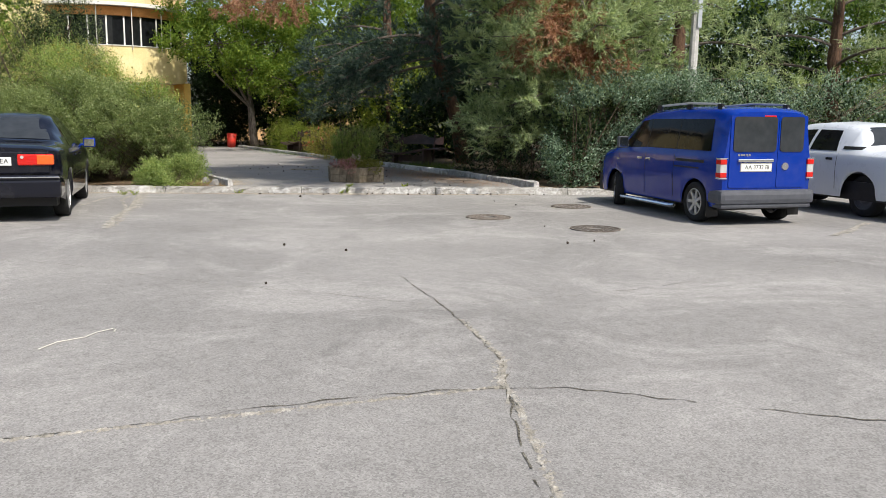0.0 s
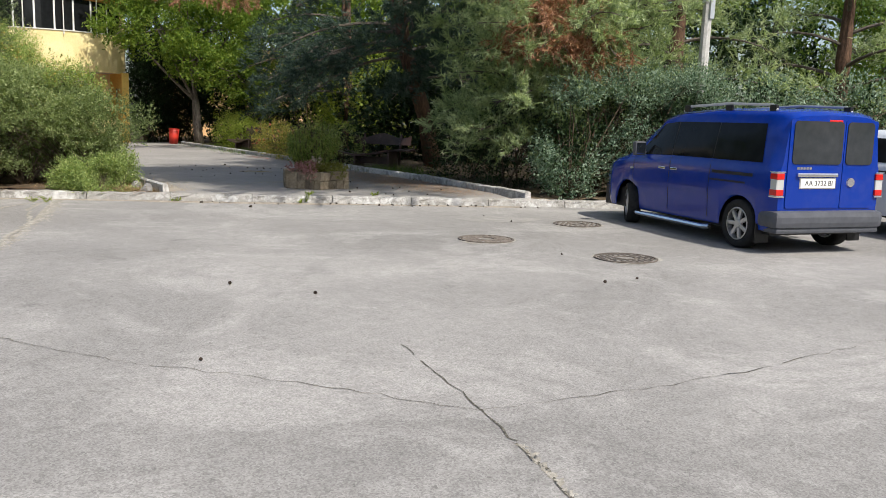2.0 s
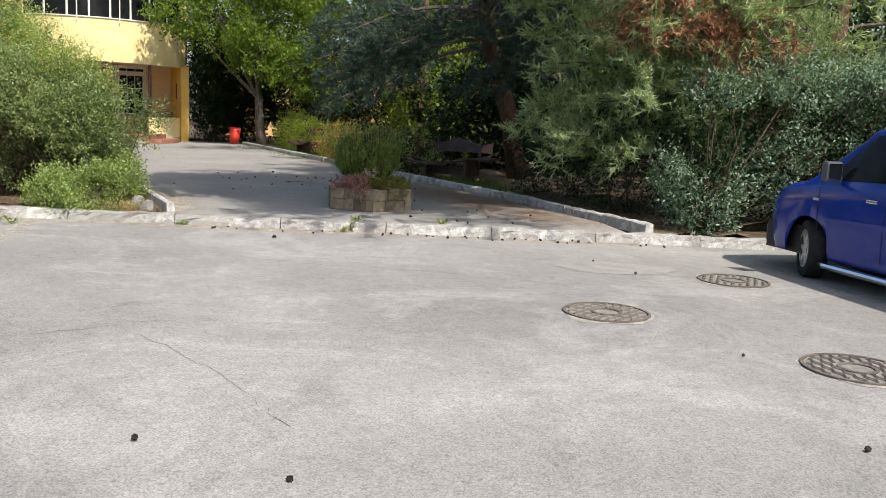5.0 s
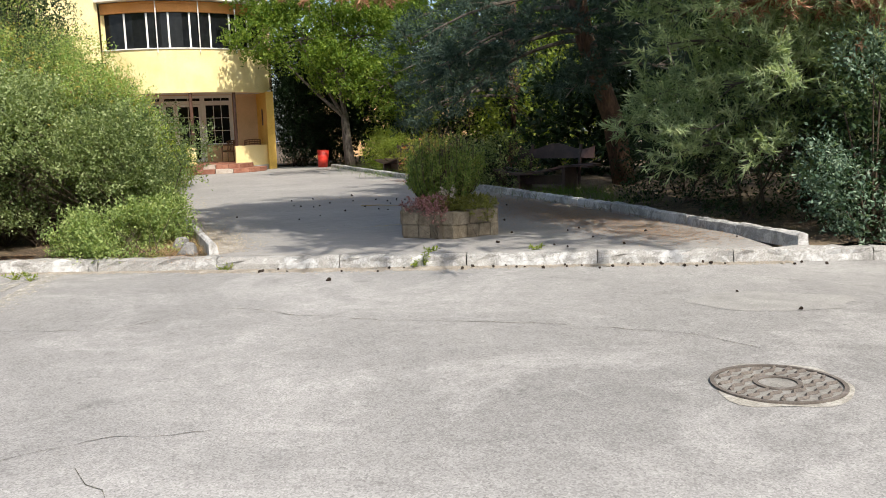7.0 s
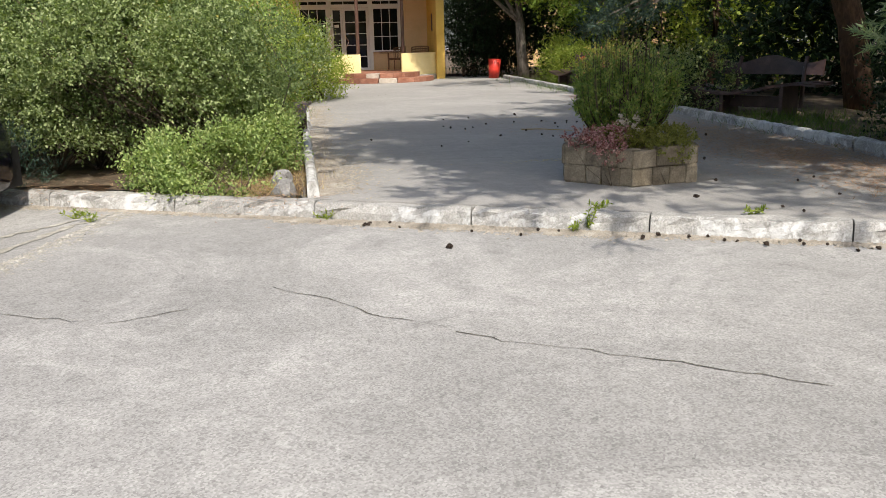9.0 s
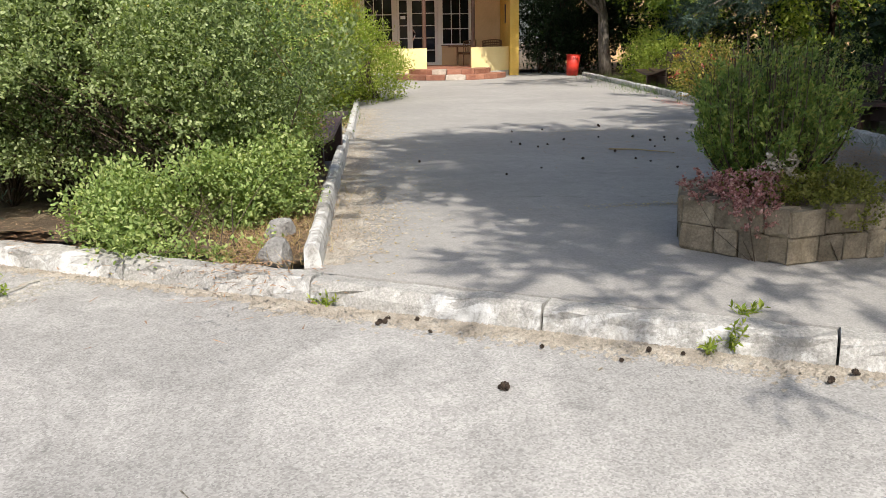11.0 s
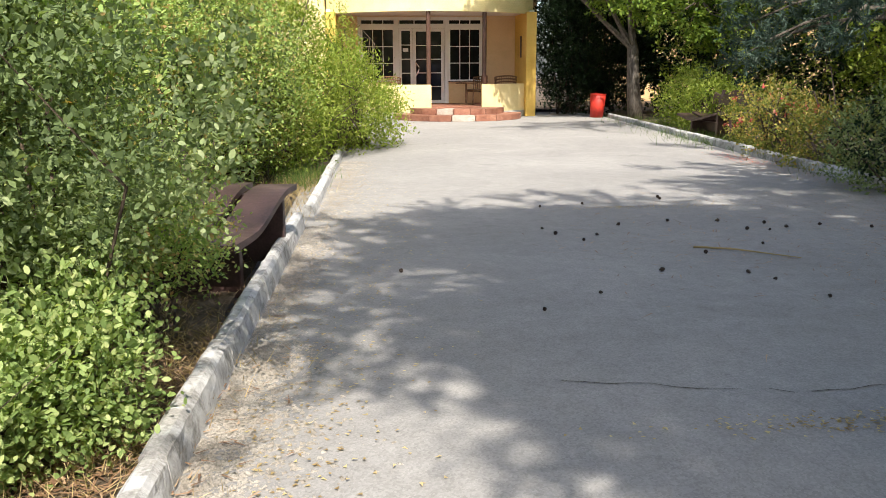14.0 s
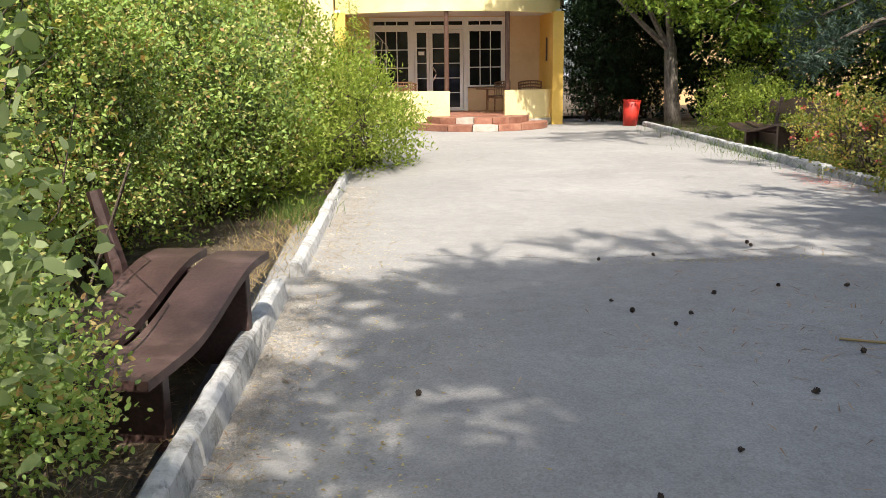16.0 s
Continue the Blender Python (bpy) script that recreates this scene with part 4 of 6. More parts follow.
# porch floor, parapets, posts, steps
pf = bmesh.new()
prism(pf, arc(3.7, 4.9, 10.55) + [(10.55, FY - 0.004), (4.9, FY - 0.004)], 0.10, 0.43)
bpart("porch_floor", pf, M["tile_red"], label="red tiled porch floor")
bpart("parapet", arc_wall(3.62, 3.82, 4.95, 7.62, 0.22, 1.03, 16), M["stucco"], label="low pale yellow porch parapet")
bpart("parapet", arc_wall(3.62, 3.82, 9.02, 10.55, 0.22, 1.03, 12), M["stucco"], label="low pale yellow porch parapet")
bpart("plinth", arc_wall(3.6, 3.86, 4.95, 7.55, 0.10, 0.30, 16), M["plaster_grey"])
bpart("plinth", arc_wall(3.6, 3.86, 9.12, 10.58, 0.10, 0.30, 12), M["plaster_grey"])
for x in (7.56, 9.1):
    y = CY - math.sqrt(3.72 ** 2 - (x - CX) ** 2)
    bpart("porch_post", tubed([(x, y, 0.4), (x, y, 2.99)], 0.06, 10), M["post_brown"], label="dark brown painted porch post")
STEP = (8.32, 37.9)
for k, (rad, z0, z1) in enumerate(((1.75, COURT + 0.002, 0.28), (1.28, 0.281, 0.425))):
    n = 9
    for i in range(n):
        a0, a1 = math.pi + math.pi * i / n + 0.006, math.pi + math.pi * (i + 1) / n - 0.006
        bm = bmesh.new()
        pts = [(STEP[0] + math.cos(a) * r2, STEP[1] + math.sin(a) * r2 * 0.95) for r2, aa in ((rad, (a0, (a0 + a1) / 2, a1)), (rad - 0.55, (a1, a0))) for a in aa]
        prism(bm, pts, z0, z1)
        bmesh.ops.bevel(bm, geom=list(bm.edges), offset=0.008, segments=1, affect="EDGES")
        bpart("step_tile", bm, M["tile_pale"] if i + k == 4 else M["tile_red"])
    bm = bmesh.new()
    prism(bm, [(STEP[0] + math.cos(a) * (rad - 0.5), STEP[1] + math.sin(a) * (rad - 0.5) * 0.95) for a in np.linspace(math.pi, 2 * math.pi, 20)], z0, z1 - 0.01)
    bpart("step_core", bm, M["tile_red"])


# ---- porch furniture ----
def wicker_chair(x, y, turn):
    e = thing("wicker_chair", pose(x, y, 0.43, 0, 0, turn), "brown wicker armchair with a rounded back on the porch", "chair", "porch chairs")
    part("seat", boxed(-0.27, 0.27, -0.25, 0.25, 0.36, 0.43, 0.02), M["wicker"], e)
    bm = bmesh.new()
    for k, z in enumerate((0.60, 0.68, 0.76)):
        tube(bm, [(0.31 * math.cos(a), 0.29 * math.sin(a), z + 0.05 * math.sin(a)) for a in np.linspace(0.0, math.pi, 12)], 0.018, 5)
    for a in np.linspace(0.0, math.pi, 16):
        tube(bm, [(0.29 * math.cos(a), 0.27 * math.sin(a), 0.42), (0.31 * math.cos(a), 0.29 * math.sin(a), 0.76 + 0.05 * math.sin(a))], 0.011, 4)
    part("backrest", bm, M["wicker"], e)
    for sx in (-0.24, 0.24):
        for sy in (-0.22, 0.22):
            part("leg", tubed([(sx, sy, 0.37), (sx * 1.08, sy * 1.08, 0.0)], 0.018, 6), M["wicker"], e)
    return e


wicker_chair(6.55, 38.85, 10)
wicker_chair(9.85, 39.1, -20)
wicker_chair(9.1, 39.55, -75)
tb = thing("porch_table", pose(8.75, 39.3, 0.43), "small round brown table on the porch", "table")
part("tabletop", lathe([(0.001, 0.60), (0.30, 0.60), (0.31, 0.615), (0.30, 0.63), (0.001, 0.63)], 24, "z"), M["wicker"], tb)
part("pedestal", tubed([(0, 0, 0.02), (0, 0, 0.6)], 0.03, 8), M["wicker"], tb)
part("foot", lathe([(0.001, 0.0), (0.2, 0.0), (0.18, 0.03), (0.001, 0.04)], 20, "z"), M["wicker"], tb)

# ---- red bin ----
rb = thing("litter_bin", pose(12.12, 37.6, COURT, 3, 2, 25) @ Matrix.Diagonal((0.9, 0.9, 1.0, 1)), "dented red steel litter bin on the forecourt", "bin")
part("drum", lathe([(0.19, 0.0), (0.215, 0.3), (0.235, 0.62), (0.22, 0.62), (0.2, 0.3), (0.18, 0.02)], 20, "z"), M["bin_red"], rb, smooth=True)
part("bottom", lathe([(0.001, 0.0), (0.185, 0.0), (0.185, 0.02), (0.001, 0.02)], 20, "z"), M["bin_red"], rb)
part("rim", lathe([(0.225, 0.6), (0.245, 0.61), (0.245, 0.635), (0.225, 0.64)], 20, "z"), M["bin_red"], rb)


# ---- wavy benches ----
def wave_bench(x, y, z, turn, label, back=False, length=2.1, wave=None, posts=False):
    """Seat of two boards bowed like a wave, on board legs."""
    e = thing("park_bench", pose(x, y, z, 0, 0, turn), label, "bench", "wavy benches")
    n = 22

    def board(y0, y1, th, zf):
        bm = bmesh.new()
        rows = []
        for i in range(n + 1):
            u = -length / 2 + length * i / n
            h = zf(u)
            rows.append([bm.verts.new((u, yy, h + zz)) for yy, zz in ((y0, 0), (y1, 0), (y1, th), (y0, th))])
        for a, b in zip(rows, rows[1:]):
            for k in range(4):
                bm.faces.new((a[k], a[(k + 1) % 4], b[(k + 1) % 4], b[k]))
        bm.faces.new(rows[0][::-1])
        bm.faces.new(rows[-1])
        bmesh.ops.recalc_face_normals(bm, faces=bm.faces)
        return bm

    wave = wave or (lambda u: 0.40 + 0.085 * math.sin((u - 0.15) * 2.6))
    part("seat_board", board(-0.30, -0.03, 0.04, wave), M["bench_wood"], e)
    part("seat_board", board(0.03, 0.29, 0.04, lambda u: wave(u - 0.06) + 0.01), M["bench_wood"], e)
    for u in (-0.5, 0.5):
        part("leg", boxed(u - 0.03, u + 0.03, -0.26, 0.26, -0.02, wave(u) - 0.002, 0.006), M["bench_wood"], e)
    part("stretcher", boxed(-0.468, 0.468, -0.03, 0.03, 0.12, 0.3, 0.006), M["bench_wood"], e)
    if posts:
        for u in (-0.5, 0.42):
            part("back_post", tubed([(u, 0.33, 0.1), (u + 0.01, 0.37, 0.5), (u + 0.02, 0.46, 0.86)], [0.05, 0.045, 0.035], 6), M["bench_wood"], e)
    if back:
        for u in (-0.55, 0.55):
            part("back_post", tubed([(u, 0.32, 0.1), (u, 0.36, 0.55), (u, 0.44, 0.9)], 0.035, 6), M["bench_wood"], e)
        bm = bmesh.new()
        rows = []
        for i in range(n + 1):
            u = -0.85 + 1.7 * i / n
            top = 0.86 + 0.06 * math.cos(u * 5.5)
            rows.append([bm.verts.new(q) for q in ((u, 0.36, 0.62), (u, 0.40, 0.62), (u, 0.44, top), (u, 0.40, top))])
        for a, b in zip(rows, rows[1:]):
            for k in range(4):
                bm.faces.new((a[k], a[(k + 1) % 4], b[(k + 1) % 4], b[k]))
        bm.faces.new(rows[0][::-1])
        bm.faces.new(rows[-1])
        bmesh.ops.recalc_face_normals(bm, faces=bm.faces)
        part("backrest", bm, M["bench_wood"], e)
    return e


def s_curve(u):
    """High at the far end, falling in one sweep to a shallow hollow."""
    t = min(1.0, max(0.0, (u + 0.35) / 0.9))
    return 0.30 + 0.17 * t * t * (3 - 2 * t) + 0.03 * min(0.0, u + 0.35) ** 2 - 0.10 * max(0.0, u - 0.55) ** 2


wave_bench(4.86, 20.2, 0.11, 80, "brown wooden bench with a wave-shaped seat among dog roses", length=1.46, wave=s_curve, posts=True)
wave_bench(12.35, 21.4, 0.12, -58, "brown wooden bench with wavy backrest in pine shade", True)
wave_bench(12.6, 30.7, 0.10, -84, "brown wooden bench with wavy backrest beside roses", True)

# ---- stone planter ----
pc = Vector((7.96, 16.18, COURT))
pl = thing("stone_planter", pose(pc.x, pc.y, COURT), "low six-sided planter of weathered limestone blocks on the forecourt", "planter")
PR, PN = 0.66, 6
corner = [Vector((PR * math.cos(2 * math.pi * i / PN + radians(250)), PR * math.sin(2 * math.pi * i / PN + radians(250)), 0)) for i in range(PN)]
rr = random.Random(5)
for row in range(2):
    for i in range(PN):
        a, b = corner[i], corner[(i + 1) % PN]
        d = (b - a)
        ln = d.length
        ang = math.degrees(math.atan2(d.y, d.x))
        cuts = [0, 0.26 + 0.1 * rr.random(), 0.52 + 0.08 * rr.random(), 0.78 + 0.05 * rr.random(), 1.0] if row == 0 else [0, 0.34 + 0.12 * rr.uniform(-1, 1), 0.7 + 0.08 * rr.uniform(-1, 1), 1.0]
        for c0, c1 in zip(cuts, cuts[1:]):
            h = 0.158 + rr.uniform(-0.012, 0.004) * row
            bm = boxed(c0 * ln + 0.002, c1 * ln - 0.002, rr.uniform(-0.012, 0.004), 0.15, 0, h, 0.014)
            for v in bm.verts:
                v.co += Vector((rr.uniform(-1, 1), rr.uniform(-1, 1), rr.uniform(-1, 1))) * 0.007
            bm.transform(pose(a.x, a.y, row * 0.161, 0, 0, ang + rr.uniform(-1.5, 1.5)))
            part("stone_block", bm, M["stone"], pl)
bm = bmesh.new()
prism(bm, [(c.x * 0.87, c.y * 0.87) for c in corner], 0.02, 0.29)
part("soil", bm, M["soil"], pl)


def spire_bush(name, base, n, reach, top, mat, label, seed):
    """An upright bush: stems fanning out from the base, each clad in small leaves up to its tip."""
    r = np.random.default_rng(seed)
    e = thing(name, pose(*base), label, "shrub")
    wood, P, D = bmesh.new(), [], []
    for k in range(n):
        a, q = r.uniform(0, 2 * math.pi), math.sqrt(r.uniform(0, 1))
        foot = np.array([math.cos(a), math.sin(a), 0]) * 0.14 * q
        tip = np.array([math.cos(a) * reach * q, math.sin(a) * reach * q, top * (1.0 - 0.42 * q * q) * r.uniform(0.72, 1.02)])
        c = curve_points(foot, tip, (math.cos(a) * 0.10 * q, math.sin(a) * 0.10 * q, -0.04), 6)
        tube(wood, [tuple(x) for x in c], [0.009, 0.008, 0.006, 0.004, 0.003, 0.001], 4, False)
        for _ in range(5):
            t0 = r.uniform(0.15, 0.85)
            o = np.array([np.interp(t0, np.linspace(0, 1, 6), c[:, i]) for i in range(3)])
            way = unit(np.array([math.cos(a) * 0.5, math.sin(a) * 0.5, 1.0]) + r.normal(size=3) * 0.4)
            t = r.uniform(0, 1, 34)[:, None]
            ln = r.uniform(0.10, 0.2)
            P.append(o + way * t * ln + r.normal(size=(34, 3)) * 0.014)
            D.append(unit(way * 0.9 + r.normal(size=(34, 3)) * 0.55))
    part("stemwork", wood, M["twig"], e)
    v, f = leaves(np.concatenate(P), np.concatenate(D), 0.034, 0.42, 0.2, r)
    raw("crown", v, f, mat, e)
    return e


spire_bush("boxwood_shrub", (7.99, 16.36, COURT + 0.29), 150, 0.47, 1.12, M["leaf_box"], "upright yellow-green boxwood shrub in the stone planter", 11)
shrub("pink_sedum", [(7.60, 15.83, 0.53, 0.20, 0.16, 0.10), (7.46, 16.02, 0.50, 0.15, 0.16, 0.09), (7.60, 15.68, 0.42, 0.13, 0.08, 0.13)],
      240, 12, 0.045, 0.02, M["sedum_pink"], "pink flowering sedum spilling over the planter", "plant", 12, 0.25, 10, 0, 0.8, 0.8, 0.9, 0.004)
shrub("ground_cover", [(8.1, 15.86, 0.50, 0.36, 0.22, 0.07), (8.32, 16.15, 0.49, 0.22, 0.26, 0.07), (7.86, 16.0, 0.49, 0.3, 0.3, 0.07), (8.1, 15.62, 0.42, 0.22, 0.06, 0.10)],
      800, 10, 0.05, 0.02, M["sedum_green"], "yellow-green ground cover spilling over the planter", "plant", 13, 0.25, 10, 0, 0.7, 0.8, 0.9, 0.004)
shrub("pale_sedum", [(7.86, 15.95, 0.60, 0.12, 0.1, 0.10)], 40, 10, 0.05, 0.024, M["petal_pale"], "pale withered flower heads in the planter", "plant", 14, 0.45, 14, 0, 0.8, 0.8, 0.9, 0.004)

# ---- rocks ----
for x, y, s, sd in ((4.82, 16.2, 0.125, 1), (4.81, 16.8, 0.125, 2)):
    bm = bmesh.new()
    bmesh.ops.create_icosphere(bm, subdivisions=3, radius=s)
    rr = random.Random(sd)
    cuts = [(Vector((rr.uniform(-1, 1), rr.uniform(-1, 1), rr.uniform(-0.4, 1))).normalized(), s * rr.uniform(0.55, 0.85)) for _ in range(9)]
    for v in bm.verts:
        for nrm, lim in cuts:
            over = v.co.dot(nrm) - lim
            if over > 0:
                v.co -= nrm * over * 0.92
        v.co *= 1 + 0.07 * noise.noise(v.co * (5 / s) + Vector((sd * 7, 0, 0)))
    e = part("rock", bm, M["rock"])
    e.matrix_basis = pose(x, y, 0.10 + s * 0.45, 0, 0, 40 * sd)
    tagged(e, "angular grey field stone at the bed's corner", "rock", "bed stones")


# ---- vehicles ----
def interp(table, u):
    xs, ys = zip(*table)
    return float(np.interp(u, xs, ys))


class Car:
    """A car body as sections along its length; u runs from the rear to the front, y to its left."""

    def __init__(self, name, m, label, category, spec, paint):
        self.s = spec
        self.e = thing(name, m, label, category, "parked cars")
        self.paint = paint
        L = spec["length"]
        us = set(np.linspace(0, L, 60))
        for c in spec["axles"]:
            us |= set(c + (spec["wheel"] + 0.06) * np.cos(np.linspace(0, math.pi, 15)))
        self.us = sorted(u for u in us if 0 <= u <= L)
        self.body()

    def bottom(self, u):
        z = interp(self.s["sill"], u)
        R = self.s["wheel"] + 0.055
        for c in self.s["axles"]:
            if abs(u - c) < R:
                z = max(z, self.s["wheel"] + math.sqrt(R * R - (u - c) ** 2) * 0.97)
        return z

    def section(self, u):
        s = self.s
        W, zb, zs, zr, Wr = interp(s["half"], u), self.bottom(u), interp(s["belt"], u), interp(s["roof"], u), interp(s["roof_half"], u)
        mid = interp(s["sill"], u) * 0.45 + zs * 0.55
        mid = max(mid, zb + 0.02)
        top = max(zr, zs + 0.012)
        return [(W * 0.955, zb), (W * 0.985, zb + 0.25 * (mid - zb)), (W, mid), (W * 0.995, mid * 0.5 + zs * 0.5), (W * 0.972, zs - 0.02), (W * 0.955, zs),
                (W * 0.955 + (Wr - W * 0.955) * 0.5, zs + (top - zs) * 0.47), (Wr, top - 0.085 * min(1, (top - zs) * 3)), (Wr - 0.05, top - 0.03 * min(1, (top - zs) * 3)), (Wr * 0.72, top), (0.0, top + 0.02)]

    def at(self, u, z, side=1, off=0.0):
        """The point on the flank at length u and height z."""
        pts = self.section(u)
        zs, ys = [p[1] for p in pts[1:9]], [p[0] for p in pts[1:9]]
        return Vector((u, side * (float(np.interp(z, zs, ys)) + off), z))

    def body(self):
        bm = bmesh.new()
        rings = []
        for u in self.us:
            h = self.section(u)
            full = [(y, z) for y, z in h] + [(-y, z) for y, z in h[-2::-1]]
            rings.append([bm.verts.new((u, y, z)) for y, z in full])
        for a, b in zip(rings, rings[1:]):
            for k in range(len(a) - 1):
                bm.faces.new((a[k], b[k], b[k + 1], a[k + 1]))
        bm.faces.new(rings[0][::-1])
        bm.faces.new(rings[-1])
        bmesh.ops.recalc_face_normals(bm, faces=bm.faces)
        ob = part("body", bm, self.paint, self.e, smooth=True)
        md = ob.modifiers.new("edges", "EDGE_SPLIT")
        md.split_angle = radians(38)
        bm = bmesh.new()
        L, W = self.s["length"], interp(self.s["half"], self.s["length"] / 2)
        box(bm, 0.15, L - 0.15, -W * 0.86, W * 0.86, interp(self.s["sill"], L / 2) - 0.03, 0.55)
        part("underbody", bm, M["plastic_black"], self.e)

    def patch(self, name, corners, mat, label="", off=0.005, nu=10, nz=5, sides=(1, -1), thick=0.0):
        """A panel on both flanks inside four corners (u, z): lower rear, lower front, upper front, upper rear."""
        (u0, z0), (u1, z1), (u2, z2), (u3, z3) = corners
        made = []
        for s in sides:
            bm = bmesh.new()
            grid = []
            for j in range(nz + 1):
                t = j / nz
                row = []
                for i in range(nu + 1):
                    q = i / nu
                    u = (u0 * (1 - q) + u1 * q) * (1 - t) + (u3 * (1 - q) + u2 * q) * t
                    z = (z0 * (1 - q) + z1 * q) * (1 - t) + (z3 * (1 - q) + z2 * q) * t
                    row.append(bm.verts.new(self.at(u, z, s, off)))
                grid.append(row)
            for j in range(nz):
                for i in range(nu):
                    bm.faces.new((grid[j][i], grid[j][i + 1], grid[j + 1][i + 1], grid[j + 1][i]))
            if thick:
                bmesh.ops.solidify(bm, geom=list(bm.faces), thickness=thick)
            bmesh.ops.recalc_face_normals(bm, faces=bm.faces)
            made.append(part(name, bm, mat, self.e, label, True))
        return made

    def across(self, name, u0, u1, inset, mat, lift=0.006, n=8, label=""):
        """Glass across the car between two lengths, on the sloping top surface."""
        bm = bmesh.new()
        grid = []
        for i in range(n + 1):
            u = u0 + (u1 - u0) * i / n
            h = self.section(u)
            w, top, zs = h[8][0] - inset, h[9][1], h[5][1]
            row = [bm.verts.new((u, w * k, top + 0.02 * (1 - abs(k)) - 0.03 * max(0, abs(k) - 0.72) / 0.28 * min(1, (top - zs) * 3) + lift)) for k in (-1, -0.86, -0.72, 0, 0.72, 0.86, 1)]
            grid.append(row)
        for a, b in zip(grid, grid[1:]):
            for k in range(6):
                bm.faces.new((a[k], a[k + 1], b[k + 1], b[k]))
        bmesh.ops.recalc_face_normals(bm, faces=bm.faces)
        return part(name, bm, mat, self.e, label, True)

    def wheels(self, spokes, rim_mat, holes=False, steer=0.0):
        R, w = self.s["wheel"], 0.2
        for k, c in enumerate(self.s["axles"]):
            for side in (1, -1):
                tr = self.s["track"]
                wh = thing("wheel", None)
                wh.parent = self.e
                wh.matrix_basis = pose(c, side * (tr - 0.10), R, 0, 0, (0 if side > 0 else 180) + (steer if k == 1 else 0))
                part("tyre", lathe([(R * 0.66, -0.09), (R * 0.93, -0.1), (R * 0.99, -0.08), (R, -0.03), (R, 0.03), (R * 0.99, 0.08), (R * 0.93, 0.1), (R * 0.66, 0.09)], 36), M["rubber"], wh, smooth=True)
                bm = lathe([(R * 0.67, -0.085), (R * 0.67, 0.092), (R * 0.62, 0.096), (R * 0.6, 0.05), (R * 0.6, -0.085)], 36)
                if spokes:
                    for i in range(spokes):
                        m = pose(0, 0, 0, 0, 360 / spokes * i, 0)
                        box(bm, R * 0.1, R * 0.63, 0.045, 0.085, -R * 0.085, R * 0.085, 0.012, m)
                    lathe([(0.001, 0.05), (0.001, 0.098), (R * 0.16, 0.094), (R * 0.21, 0.08), (R * 0.21, 0.05)], 20, "y", bm)
                else:
                    lathe([(0.001, 0.05), (0.001, 0.10), (R * 0.3, 0.095), (R * 0.42, 0.06), (R * 0.62, 0.07), (R * 0.62, 0.04)], 28, "y", bm)
                part("rim", bm, rim_mat, wh, smooth=False)
                part("brake_disc", lathe([(0.001, 0.0), (R * 0.58, 0.0), (R * 0.58, 0.02), (0.001, 0.02)], 24), M["plastic_black"], wh)

    def mirror(self, u, z, mat, w=0.2, h=0.17):
        for s in (1, -1):
            p = self.at(u, z, s)
            bm = boxed(-0.05, 0.05, 0.03, 0.03 + w, -0.02, h, 0.03)
            tube(bm, [(0, -0.02, 0.02), (0, 0.06, 0.03)], 0.02, 5)
            bm.transform(pose(p.x, p.y, p.z) @ Matrix.Diagonal((1, s, 1, 1)))
            if s < 0:
                bmesh.ops.reverse_faces(bm, faces=bm.faces)
            o = part("wing_mirror", bm, mat, self.e)
            part("mirror_glass", boxed(-0.057, -0.053, 0.05, 0.01 + w, 0.0, h - 0.02, 0, pose(p.x, p.y, p.z) @ Matrix.Diagonal((1, s, 1, 1))), M["chrome"], o)

    def seam(self, u0, z0, u1, z1, w=0.006):
        """A thin dark gap between panels."""
        dz = abs(z1 - z0) > abs(u1 - u0)
        a, b = (w, 0) if dz else (0, w)
        self.patch("panel_gap", ((u0 - a, z0 - b), (u0 + a, z0 - b), (u1 + a, z1 + b), (u1 - a, z1 + b)) if dz else ((u0, z0 - b), (u1, z1 - b), (u1, z1 + b), (u0, z0 + b)), M["plastic_black"], off=0.003, nu=1 if dz else 10, nz=10 if dz else 1)


def heading(x, y, deg):
    """A car's frame: its rear middle at x, y, pointing deg from the x axis."""
    return pose(x, y, 0, 0, 0, deg)


# blue van: left wheels at (9.7, 8.2) and (10.46, 10.8)
VH = 73.3
vf, vl = Vector((math.cos(radians(VH)), math.sin(radians(VH)), 0)), Vector((-math.sin(radians(VH)), math.cos(radians(VH)), 0))
van = Car("passenger_van", heading(10.14, 7.22, VH) @ Matrix.Scale(0.95, 4), "blue compact passenger van with tinted windows and roof rails", "van", dict(
    length=4.40, wheel=0.315, track=0.80, axles=(0.69, 3.42),
    sill=[(0, 0.30), (0.4, 0.27), (4.0, 0.25), (4.4, 0.32)],
    half=[(0, 0.76), (0.12, 0.81), (0.6, 0.83), (3.5, 0.83), (4.0, 0.79), (4.28, 0.66), (4.4, 0.47)],
    belt=[(0, 1.10), (2.6, 1.08), (3.3, 1.03), (3.9, 0.95), (4.28, 0.80), (4.4, 0.66)],
    roof=[(0, 1.70), (0.08, 1.75), (0.3, 1.775), (1.5, 1.79), (2.4, 1.74), (2.75, 1.655), (3.1, 1.42), (3.5, 1.13), (3.6, 1.075), (4.0, 0.985), (4.28, 0.84), (4.4, 0.69)],
    roof_half=[(0, 0.65), (0.3, 0.675), (2.4, 0.655), (2.9, 0.64), (3.5, 0.71), (4.0, 0.68), (4.4, 0.42)]), M["paint_blue"])
van.wheels(7, M["alloy"], steer=-24)
van.patch("rear_quarter_window", ((0.30, 1.12), (1.285, 1.12), (1.285, 1.60), (0.36, 1.60)), M["car_glass"], "dark tinted glass")
